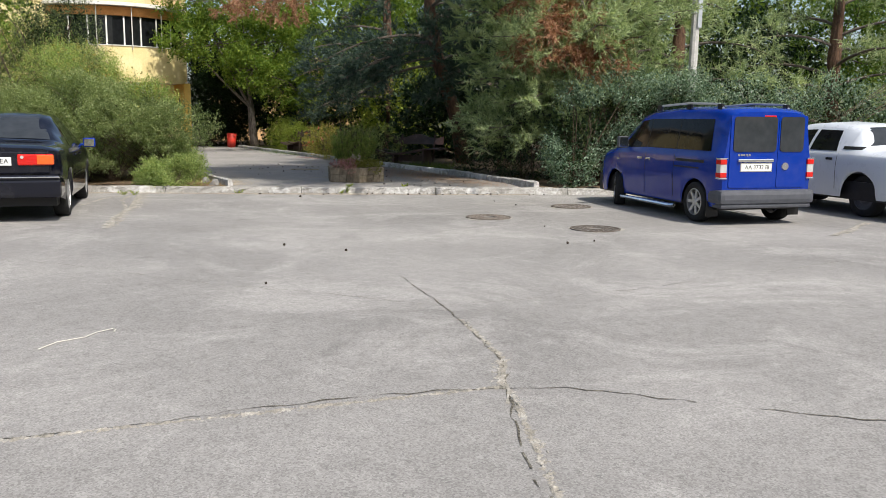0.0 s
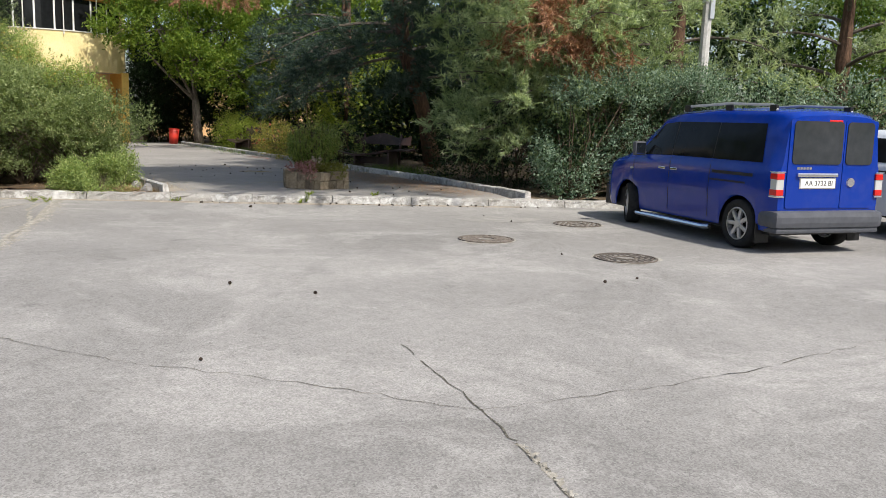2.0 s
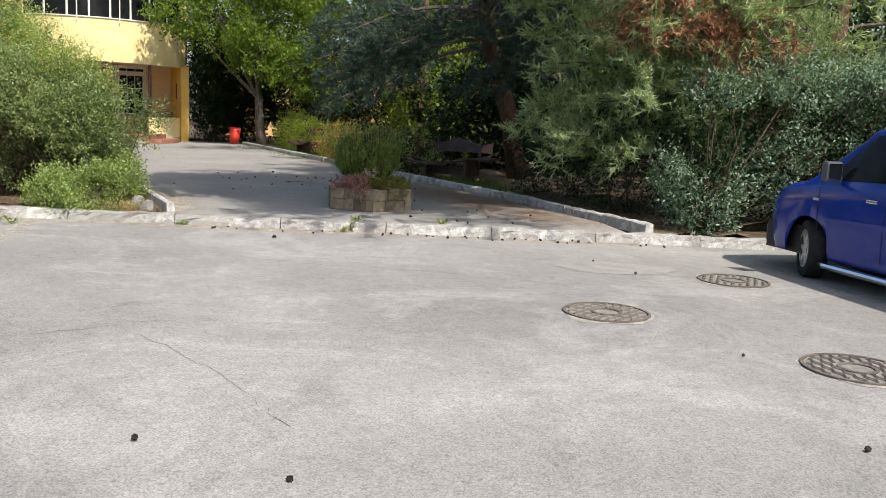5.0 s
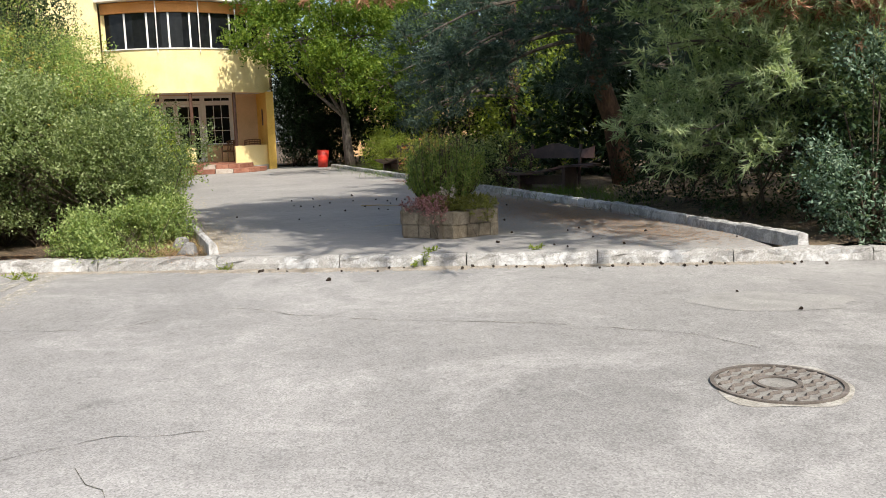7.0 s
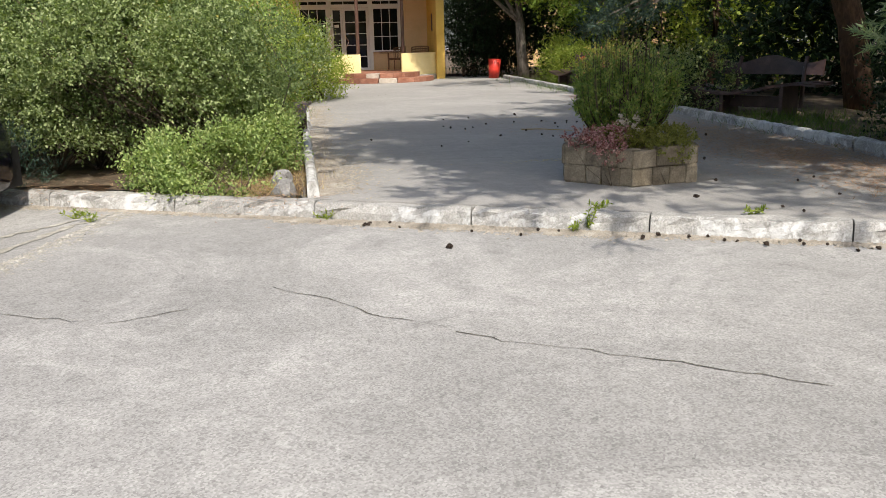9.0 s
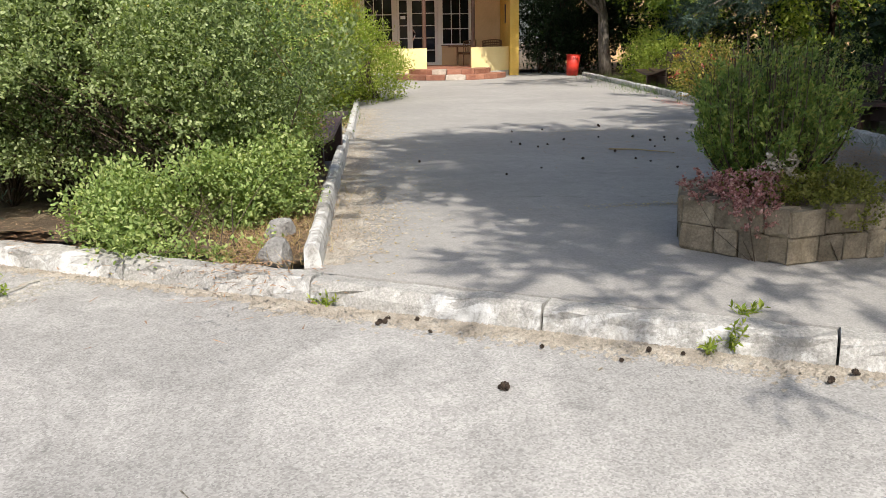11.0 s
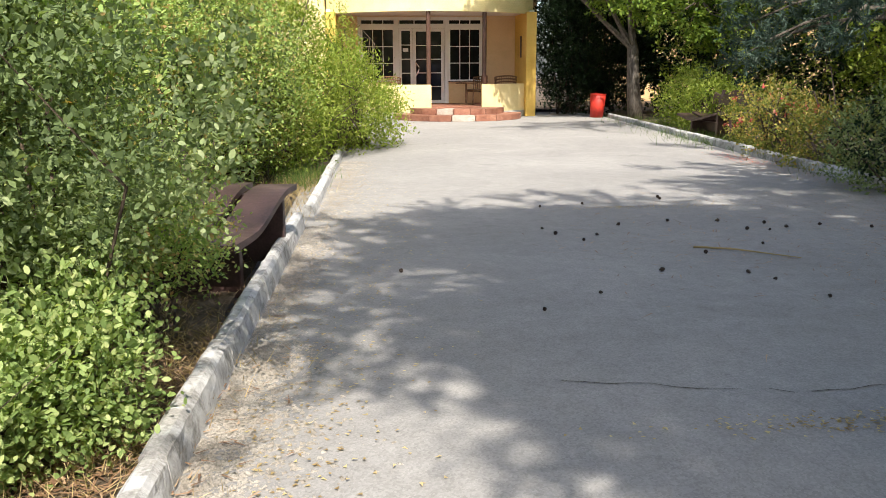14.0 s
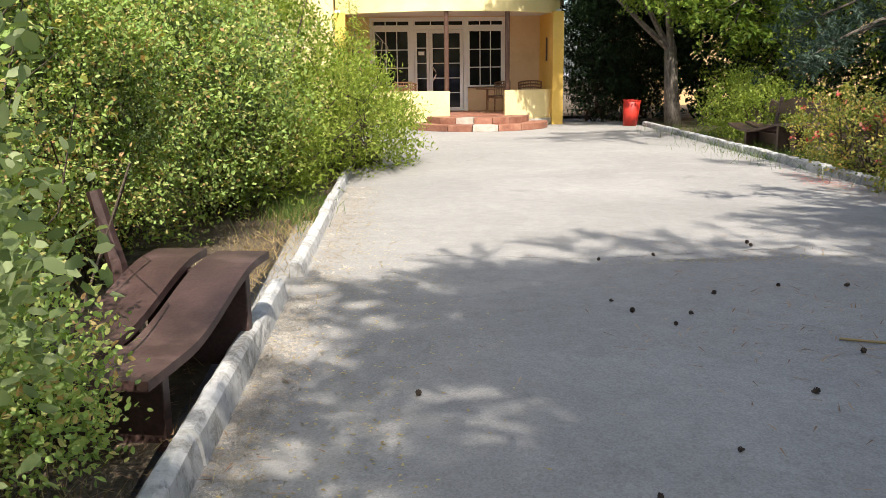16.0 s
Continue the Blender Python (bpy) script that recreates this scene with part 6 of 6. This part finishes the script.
# Two thickets: shade and sunlight put into their dark and bright leaf colours.
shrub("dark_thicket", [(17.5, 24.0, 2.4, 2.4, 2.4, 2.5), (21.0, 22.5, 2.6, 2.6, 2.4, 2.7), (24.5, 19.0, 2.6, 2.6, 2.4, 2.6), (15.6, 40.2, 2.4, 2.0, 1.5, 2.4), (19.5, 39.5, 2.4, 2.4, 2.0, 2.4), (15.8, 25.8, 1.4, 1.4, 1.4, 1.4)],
      3600, 10, 0.5, 0.18, M["leaf_dark_shade"], "dark thicket of bushes in the shade behind pines", "thicket", 38, 0.1, 120, 0.1, 0.5, inner=M["leaf_dark_shade"])
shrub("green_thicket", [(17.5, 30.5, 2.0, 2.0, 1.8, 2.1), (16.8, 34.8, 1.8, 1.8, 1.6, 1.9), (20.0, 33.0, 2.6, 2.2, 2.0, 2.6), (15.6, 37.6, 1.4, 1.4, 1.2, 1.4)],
      2600, 11, 0.4, 0.12, M["leaf_bright"], "sunlit green thicket behind the far bench", "thicket", 39, 0.1, 60, 0.2, 0.5, inner=M["leaf_dark_shade"])
# broad-leaved tree in front of the bay
broad_tree("green_tree", (13.0, 36.9, 0.1), 7.5, 0.17, [(0.2, -0.2, 4.6, 1.8, 1.6, 1.5), (-1.9, -0.8, 4.5, 1.5, 1.2, 1.1), (-3.2, -0.7, 4.6, 1.1, 0.9, 0.7), (1.6, 0.4, 4.8, 2.0, 1.6, 1.7), (-0.6, -0.3, 6.2, 2.4, 1.8, 1.6), (1.2, -1.0, 3.0, 1.5, 1.2, 1.1), (-0.6, -0.6, 3.5, 1.1, 0.9, 0.8), (-2.6, -0.5, 6.2, 1.6, 1.3, 1.1)],
           4300, 12, 0.34, 0.12, M["leaf_tree"], "bright green broad-leaved tree beside the entrance", 41)
bt = broad_tree("green_tree", (18.0, 34.0, 0.1), 9.0, 0.2, [(0, 0, 4.2, 2.6, 2.4, 2.2), (-1.6, 0.6, 5.8, 2.0, 2.0, 1.6), (1.8, -0.4, 5.4, 2.2, 2.0, 1.8), (0.2, 0.4, 7.4, 2.2, 2.0, 1.7), (0.3, -0.5, 2.2, 2.0, 1.8, 1.2)],
                1150, 11, 0.5, 0.205, M["leaf_tree"], "broad-leaved green tree behind the pines", 42, group="back trees")
for x, y, s, turn in ((23, 30, 1.1, 80), (27, 24, 1.15, 200), (31, 18, 1.2, 310), (36, 11, 1.2, 40), (16.5, 41, 1.0, 150), (-9, 27, 1.1, 20), (-14, 22, 1.15, 260), (-4, 31, 1.0, 130), (1.0, 30.5, 0.8, 300), (22, 40, 1.1, 10)):
    copy_thing(bt, pose(x, y, 0.1, 0, 0, turn) @ Matrix.Scale(s, 4))
# Ring of unseen trees, added behind the walk so car reflections turn darker.
ft = broad_tree("far_tree", (-26, 2, 0.0), 9.5, 0.22, [(0, 0, 4.6, 3.2, 3.0, 2.8), (-1.8, 0.6, 6.4, 2.4, 2.2, 2.0), (2.0, -0.4, 6.0, 2.4, 2.2, 2.2), (0.2, 0.4, 8.2, 2.2, 2.0, 1.8), (0.3, -0.5, 2.4, 2.6, 2.4, 1.6)],
                330, 10, 0.7, 0.52, M["leaf_shrub"], "unseen green tree added behind the viewpoint to darken car reflections", 44, group="far trees", gap=0.1)
for k in range(15):
    a = radians(165 + k * 12.2)
    copy_thing(ft, pose(5 + 33 * math.cos(a), 5 + 33 * math.sin(a), 0.0, 0, 0, k * 77) @ Matrix.Scale(0.9 + 0.1 * (k % 4), 4))
ivy = broad_tree("ivy_tree", (25.5, 14.5, 0.1), 8.5, 0.22, [(0, 0, 2.6, 1.3, 1.2, 2.4), (0.4, 0.3, 5.2, 1.5, 1.4, 2.0), (-1.5, 1.0, 3.4, 1.4, 1.2, 2.6), (1.8, -0.8, 3.6, 1.6, 1.3, 3.0)],
                 2200, 12, 0.35, 0.11, M["leaf_ivy"], "tree trunk overgrown with bright green ivy", 43, gap=0.2)
copy_thing(ivy, pose(29.5, 10.5, 0.1, 0, 0, 120))

# ---- pines ----
pr = random.Random(3)


def limb_set(h0, h1, count, l0, l1, a0=0, a1=360, droop=-0.08):
    out = []
    for i in range(count):
        t = i / max(1, count - 1)
        ln = (l0 + (l1 - l0) * t) * pr.uniform(0.8, 1.15)
        out.append((h0 + (h1 - h0) * t, a0 + (a1 - a0) * ((i * 0.382) % 1.0) + pr.uniform(-8, 8), ln, ln * (droop + 0.28 * t) + pr.uniform(-0.2, 0.2)))
    return out


pine((14.35, 21.6, 0.1), [(0, 0, 0), (-0.3, 0, 1.4), (-0.95, 0, 3.0), (-1.3, 0, 4.6), (-1.2, 0.1, 8.0), (-1.2, 0.1, 12.0)], [0.26, 0.22, 0.19, 0.17, 0.13, 0.04],
     limb_set(6.4, 11, 8, 1.9, 1.2, 0, 360, -0.1) + limb_set(3.6, 6, 8, 3.4, 3.2, 250, 440, -0.1) + limb_set(2.4, 4.6, 10, 3.0, 3.2, 0, 80, -0.15) + [(3.0, 124, 3.2, -1.2), (3.2, 142, 3.2, -1.3), (3.4, 160, 3.2, -1.2), (3.3, 176, 3.0, -0.8), (3.6, 118, 3.6, -0.7), (3.8, 152, 3.4, -0.8), (2.4, 232, 2.2, -0.4), (2.8, 255, 2.2, -0.2), (3.1, 206, 2.4, -0.3), (3.4, 280, 2.0, 0.0), (2.1, 215, 1.8, -0.3)], 76, 22, M["needle_blue"], "tall leaning pine with orange upper trunk and drooping bluish boughs", 51)
pine((13.4, 15.6, 0.1), [(0, 0, 0), (0.1, 0.1, 2.0), (0.0, 0.1, 4.5), (-0.3, 0, 8.0), (-0.4, 0, 11.0)], [0.22, 0.19, 0.16, 0.11, 0.03],
     [(3.6, 214, 3.0, -0.9), (3.8, 230, 3.0, -1.1), (4.0, 246, 2.8, -1.1), (4.2, 222, 3.2, -0.8), (3.6, 254, 2.6, -1.0), (4.4, 238, 2.9, -0.8), (4.6, 212, 3.2, -0.6), (3.3, 240, 2.5, -0.8)]
     + limb_set(0.5, 3.0, 28, 2.3, 2.7, 95, 330, 0.02) + limb_set(1.0, 3.2, 14, 3.1, 3.3, 200, 280, 0.04) + limb_set(4.6, 10, 14, 4.0, 2.2, 0, 360, 0.0)
     + limb_set(4.9, 7.6, 18, 7.0, 5.8, 176, 222, 0.02) + limb_set(4.7, 5.8, 10, 7.6, 7.0, 204, 236, 0.06) + limb_set(5.0, 6.6, 6, 6.7, 6.5, 190, 206, 0.02)
     + limb_set(5.2, 7.4, 14, 6.8, 6.2, 192, 218, 0.03) + limb_set(5.2, 6.6, 3, 7.8, 7.5, 208, 216, 0.02) + limb_set(5.2, 6.4, 5, 7.4, 6.8, 217, 231, 0.02) + limb_set(4.6, 7.5, 14, 4.2, 3.6, 20, 165, 0.0), 86, 20, M["needle"], "bushy green pine with withered brown boughs over the kerb", 52, dead=(0, 1, 2, 3, 4, 5, 6, 7))
pine((16.4, 14.8, 0.1), [(0, 0, 0), (0.0, 0.1, 3.0), (0.2, 0.1, 7.0), (0.2, 0, 10.0)], [0.2, 0.17, 0.1, 0.03],
     limb_set(1.4, 9, 22, 2.6, 1.6), 74, 15, M["needle"], "green pine behind the silvery shrub", 53)
p4 = pine((20.2, 13.0, 0.1), [(0, 0, 0), (0.0, 0.1, 3.0), (0.2, 0.1, 7.0), (0.1, 0, 10.5)], [0.2, 0.17, 0.1, 0.03], limb_set(1.0, 9.5, 34, 3.0, 1.5, 0, 360, 0.02), 60, 11, M["needle"], "dense green pine behind the hedge", 54)
copy_thing(p4, pose(23.0, 11.0, 0.1, 0, 0, 100))
copy_thing(p4, pose(18.2, 18.5, 0.1, 0, 0, 200))
pine((16.2, 30.2, 0.1), [(0, 0, 0), (0.1, 0, 2.5), (0, 0, 6.0), (0, 0, 11.0)], [0.24, 0.2, 0.15, 0.03],
     [(6.0, 183, 6.4, -0.6), (6.3, 177, 6.0, -0.4), (5.9, 188, 5.9, -0.7)] + limb_set(4.4, 10, 14, 3.2, 1.8, 60, 300) + limb_set(2.2, 3.8, 10, 3.6, 3.4, 130, 250, -0.25), 56, 22, M["needle_blue"], "old pine with drooping bluish boughs and some withered ones", 55, dead=(0, 1, 2))

# ---- lamp pole ----
lp = thing("utility_pole", pose(14.05, 12.3, 0.05, 0, 1.0, 0) @ Matrix.Diagonal((0.75, 0.75, 1, 1)), "grey concrete utility pole with a pale cable cover", "pole")
part("shaft", tubed([(0, 0, 0), (0, 0, 4.0), (0, 0, 9.0)], [0.14, 0.115, 0.09], 10), M["pole"], lp)
part("cable_cover", boxed(-0.07, 0.09, -0.16, -0.10, 3.4, 6.2, 0.015), M["zinc"], lp, "pale metal cable cover")
for z in (3.7, 4.6, 5.6):
    part("clamp", lathe([(0.115, z), (0.135, z), (0.135, z + 0.05), (0.115, z + 0.05)], 16, "z"), M["zinc"], lp)

# ---- grass, litter, weeds ----
def blades(name, spots, per, h, w, mat, label, seed, lean=0.5, z=0.11):
    r = np.random.default_rng(seed)
    P = []
    for (x, y, sx, sy, k) in spots:
        n = int(per * k)
        P.append(np.stack([x + r.normal(size=n) * sx, y + r.normal(size=n) * sy, np.full(n, z)], 1))
    p = np.concatenate(P)
    ok = p[:, 1] > np.array([kerb_y(x) for x in p[:, 0]]) + 0.22
    p = p[ok]
    d = unit(np.concatenate([r.normal(size=(len(p), 2)) * lean, np.ones((len(p), 1))], 1))
    s = unit(np.cross(d, r.normal(size=(len(p), 3)))) * w * 0.5
    L = h * r.uniform(0.4, 1.2, len(p))[:, None]
    v = np.stack([p - s, p + s, p + d * L], 1).reshape(-1, 3)
    return tagged(raw(name, v, np.arange(len(v)).reshape(-1, 3), mat), label, "grass", "", "stuff")


blades("dry_grass", [(4.75, 16.5, 0.2, 0.35, 1.2), (4.75, 17.6, 0.2, 0.5, 2.0), (4.7, 18.6, 0.25, 0.5, 1.6), (4.2, 17.6, 0.35, 0.4, 1.0), (4.85, 22.5, 0.2, 0.9, 1.0), (5.0, 24.5, 0.2, 0.9, 1.4), (4.0, 18.6, 0.4, 0.5, 0.6)],
       700, 0.14, 0.005, M["dry_grass"], "dry straw-coloured grass along the kerb", 61, 1.1)
blades("green_grass", [(11.8, 19.0, 0.4, 0.8, 1.0), (12.3, 29.5, 0.5, 1.2, 1.5), (13.0, 34.0, 0.6, 1.5, 1.5), (11.9, 24.5, 0.3, 0.8, 0.8), (5.0, 25.3, 0.15, 0.6, 0.8), (12.4, 20.6, 0.5, 0.6, 0.8)],
       900, 0.22, 0.008, M["green_grass"], "green grass and weeds behind the kerbs", 62, 0.6)


def flat_litter(name, spots, h, w, mat, label, seed, z):
    r = np.random.default_rng(seed)
    P = np.concatenate([np.stack([x + r.normal(size=n) * sx, y + r.normal(size=n) * sy, np.full(n, z) + r.uniform(0.001, 0.012, n)], 1) for x, y, sx, sy, n in spots])
    a = r.uniform(0, 6.283, len(P))
    d = np.stack([np.cos(a), np.sin(a), r.normal(size=len(P)) * 0.08], 1)
    s = np.stack([-np.sin(a), np.cos(a), np.zeros(len(P))], 1) * w * 0.5
    L = h * r.uniform(0.5, 1.2, len(P))[:, None]
    v = np.stack([P - s, P + s, P + d * L], 1).reshape(-1, 3)
    return tagged(raw(name, v, np.arange(len(v)).reshape(-1, 3), mat), label, "litter", "", "stuff")


flat_litter("needle_litter", [(10.2, 16.8, 0.45, 1.2, 6500), (10.5, 19.3, 0.4, 1.2, 4500), (9.6, 17.4, 0.5, 0.7, 900), (9.9, 14.6, 0.35, 0.6, 1600), (8.6, 20.6, 0.8, 0.8, 350), (11.2, 25.0, 0.25, 1.2, 500), (9.0, 22.4, 0.8, 0.7, 220)],
            0.1, 0.009, M["litter"], "brown pine needles lying on the forecourt", 63, COURT + 0.001)
flat_litter("leaf_litter", [(5.5, 17.2, 0.15, 0.8, 260), (5.7, 19.5, 0.22, 1.2, 320), (5.9, 21.6, 0.3, 1.0, 300), (5.8, 24.0, 0.25, 1.2, 200), (7.7, 17.4, 0.4, 0.05, 300), (8.4, 22.45, 0.5, 0.05, 260)], 0.024, 0.014, M["dry_grass"], "dry leaf litter beside the raised kerb", 64, COURT + 0.001)
flat_litter("bed_litter", [(4.7, 17.4, 0.22, 0.8, 1800), (4.75, 16.5, 0.15, 0.35, 500), (4.2, 18.2, 0.5, 0.9, 1500), (3.9, 19.6, 0.6, 0.8, 900), (12.0, 17.5, 0.7, 1.6, 2200), (11.6, 14.6, 0.5, 0.8, 800), (2.9, 17.2, 0.8, 0.3, 600)], 0.08, 0.01, M["litter"], "dry stalks and needles on the soil", 65, 0.14)
flat_litter("fallen_petals", [(11.28, 26.6, 0.14, 0.5, 420)], 0.03, 0.02, M["petal_red"], "fallen dark red petals by the kerb", 66, COURT + 0.001)


def crumbs(name, spots, size, mat, label, seed):
    """Loose crumbs of sand and mortar: small irregular lumps, thickest where they have drifted."""
    r = np.random.default_rng(seed)
    P = np.concatenate([np.stack([np.interp(t, (0, 1), (x0, x1)) + nx * d, np.interp(t, (0, 1), (y0, y1)) + ny * d, np.full(n, z)], 1)
                        for x0, y0, x1, y1, nx, ny, w, z, n in spots for t, d in ((r.uniform(0, 1, n), np.abs(r.normal(size=n)) * w),)])
    n = len(P)
    L = (size * r.uniform(0.3, 1.0, n) ** 2 * 1.6)[:, None, None]
    k = np.array([(1, 0, 0), (-0.5, 0.87, 0), (-0.5, -0.87, 0), (0, 0, 0.55)])
    v = (P[:, None, :] + (k[None] + r.normal(size=(n, 4, 3)) * np.array([0.3, 0.3, 0.12])) * L)
    v[:, :3, 2] = P[:, None, 2]
    f = (np.arange(n)[:, None, None] * 4 + np.array([(0, 1, 3), (1, 2, 3), (2, 0, 3)])[None]).reshape(-1, 3)
    return tagged(raw(name, v.reshape(-1, 3), f, mat), label, "sand", "", "stuff")


KNX, KNY = -KN.x, -KN.y
crumbs("kerb_sand", [(2.6, kerb_y(2.6), 5.0, kerb_y(5.0), KNX, KNY, 0.05, 0.001, 3500), (4.8, kerb_y(4.8), 7.4, kerb_y(7.4), KNX, KNY, 0.09, 0.001, 7000), (7.2, kerb_y(7.2), 10.2, kerb_y(10.2), KNX, KNY, 0.06, 0.001, 4500), (-1.5, kerb_y(-1.5), 2.8, kerb_y(2.8), KNX, KNY, 0.08, 0.001, 4000)],
       0.014, M["sand"], "pale sand and crumbs along the kerb's foot", 67)
crumbs("forecourt_sand", [(left_x(16) + 0.11, 16.0, left_x(21.8) + 0.11, 21.8, 1.0, 0.0, 0.12, COURT + 0.001, 7000), (left_x(16.2) + 0.11, 16.2, left_x(18.6) + 0.11, 18.6, 1.0, 0.0, 0.2, COURT + 0.001, 3500), (left_x(22) + 0.16, 22.0, left_x(27) + 0.16, 27.0, 1.0, 0.0, 0.2, COURT + 0.001, 3000)],
       0.012, M["sand"], "dry sand drifted against the raised kerb", 68)


crumbs("crack_crumbs", [(-2.5, 3.95, -0.05, 3.49, 0.2, 0.98, 0.016, 0.001, 500), (-0.05, 3.49, 2.43, 2.98, 0.2, -0.98, 0.016, 0.001, 600), (1.3, 0.8, 2.43, 2.92, 0.87, -0.5, 0.018, 0.001, 500), (2.43, 2.92, 2.74, 3.38, -0.85, 0.5, 0.03, 0.001, 260), (2.74, 3.38, 3.11, 4.48, 0.95, -0.3, 0.016, 0.001, 260),
                        (1.8, 11.22, 2.62, 13.65, 0.95, -0.3, 0.06, 0.001, 700), (2.62, 13.65, 3.4, 16.45, 0.95, -0.3, 0.09, 0.001, 1500), (11.8, 6.7, 10.0, 6.04, 0.3, -0.9, 0.06, 0.001, 400)], 0.013, M["crack_light"], "crumbled pale asphalt along the cracks", 69)


def weed(x, y, z, h, seed):
    r = np.random.default_rng(seed)
    e = thing("weed", pose(x, y, z), "small green weed growing in a kerb joint", "weed", "kerb weeds")
    st, V, F, k = bmesh.new(), [], [], 0
    for _ in range(4):
        tip = np.array([r.normal() * 0.06, r.normal() * 0.06, h * r.uniform(0.5, 1)])
        tube(st, [(0, 0, 0), tuple(tip * 0.55 + r.normal(size=3) * 0.01), tuple(tip)], [0.004, 0.003, 0.001], 4, False)
        p = tip * r.uniform(0.15, 1, 16)[:, None]
        v, f = leaves(p, unit(r.normal(size=(16, 3)) + np.array([0, 0, 0.6])), 0.04, 0.3, 0.2, r)
        V.append(v)
        F.append(f + k)
        k += len(v)
    part("stem", st, M["leaf_bright"], e)
    raw("leaf_tuft", np.concatenate(V), np.concatenate(F), M["leaf_bright"], e)
    return e


for i, (x, y, h) in enumerate(((7.0, kerb_y(7.0) + 0.02, 0.26), (6.9, kerb_y(6.9) + 0.0, 0.16), (8.1, kerb_y(8.1) + 0.24, 0.13), (7.15, kerb_y(7.15) + 0.25, 0.07), (5.15, kerb_y(5.15) - 0.02, 0.13), (3.25, 16.1, 0.2), (3.1, 16.3, 0.14))):
    weed(x, y, COURT if y > kerb_y(x) + 0.2 else 0.0, h * (1.0 if i == 0 else 0.5), 70 + i)

# ---- cones and small litter ----
bm = bmesh.new()
for k in range(5):
    z = 0.006 + k * 0.009
    rad = 0.021 * math.sin(0.5 + k * 0.52)
    n = 7
    for j in range(n):
        a = 2 * math.pi * (j + 0.5 * (k % 2)) / n
        c, s = math.cos(a), math.sin(a)
        p = [bm.verts.new(q) for q in ((c * rad * 0.3, s * rad * 0.3, z), (c * rad - s * 0.008, s * rad + c * 0.008, z + 0.004), (c * rad * 1.25, s * rad * 1.25, z + 0.011), (c * rad + s * 0.008, s * rad - c * 0.008, z + 0.004))]
        bm.faces.new(p)
tube(bm, [(0, 0, 0), (0, 0, 0.03), (0, 0, 0.05)], [0.01, 0.014, 0.003], 6)
cone = part("pine_cone", bm, M["cone"])
tagged(cone, "dark open pine cone lying on the asphalt", "pine cone", "fallen cones")
spots = [(3.33, 8.6), (3.82, 7.92), (2.32, 6.47), (6.37, 7.11), (6.77, 7.09), (7.16, 8.53), (8.6, 11.18), (8.68, 11.9), (6.0, 20.0), (7.17, 19.33), (8.39, 21.66), (7.9, 21.5), (7.25, 21.4), (7.3, 21.2)]
cr = random.Random(9)
for _ in range(60):
    x = cr.uniform(5.4, 10.6)
    spots.append((x, kerb_y(x) - abs(cr.gauss(0.0, 0.12)) - 0.05 if cr.random() < 0.55 else kerb_y(x) + cr.uniform(0.3, 1.4) + (30 if x < 8 else 0)))
for _ in range(22):
    spots.append((cr.gauss(8.6, 0.8), cr.gauss(20.8, 1.2)))
for _ in range(12):
    spots.append((cr.uniform(8.0, 10.3), cr.uniform(14.5, 19)))
cone.matrix_basis = pose(5.9, 14.4, 0.004, 70, 0, 40)
for x, y in spots:
    on = y > kerb_y(x) + 0.2
    if on and (y > 25 or x > right_x(y) - 0.1 or (Vector((x, y)) - Vector((7.98, 16.55))).length < 0.95):
        continue
    if not on and y > kerb_y(x) - 0.03:
        continue
    copy_thing(cone, pose(x, y, (COURT if on else 0.0) + 0.014, cr.uniform(60, 100), cr.uniform(-20, 20), cr.uniform(0, 360)) @ Matrix.Scale(cr.uniform(0.4, 0.7), 4))

bm = tubed([(0.30, 5.09, 0.005), (0.43, 5.22, 0.006), (0.61, 5.27, 0.005), (0.70, 5.36, 0.007), (0.82, 5.42, 0.006), (0.83, 5.37, 0.009), (0.81, 5.33, 0.006)], 0.004, 5)
tagged(part("cord", bm, M["string"]), "piece of white cord lying on the asphalt", "cord")
tagged(part("dry_stick", tubed([(8.2, 20.55, COURT + 0.012), (8.45, 20.4, COURT + 0.02), (8.8, 20.1, COURT + 0.012)], [0.008, 0.007, 0.003], 5), M["dry_grass"]), "thin pale dry stick on the forecourt", "stick")
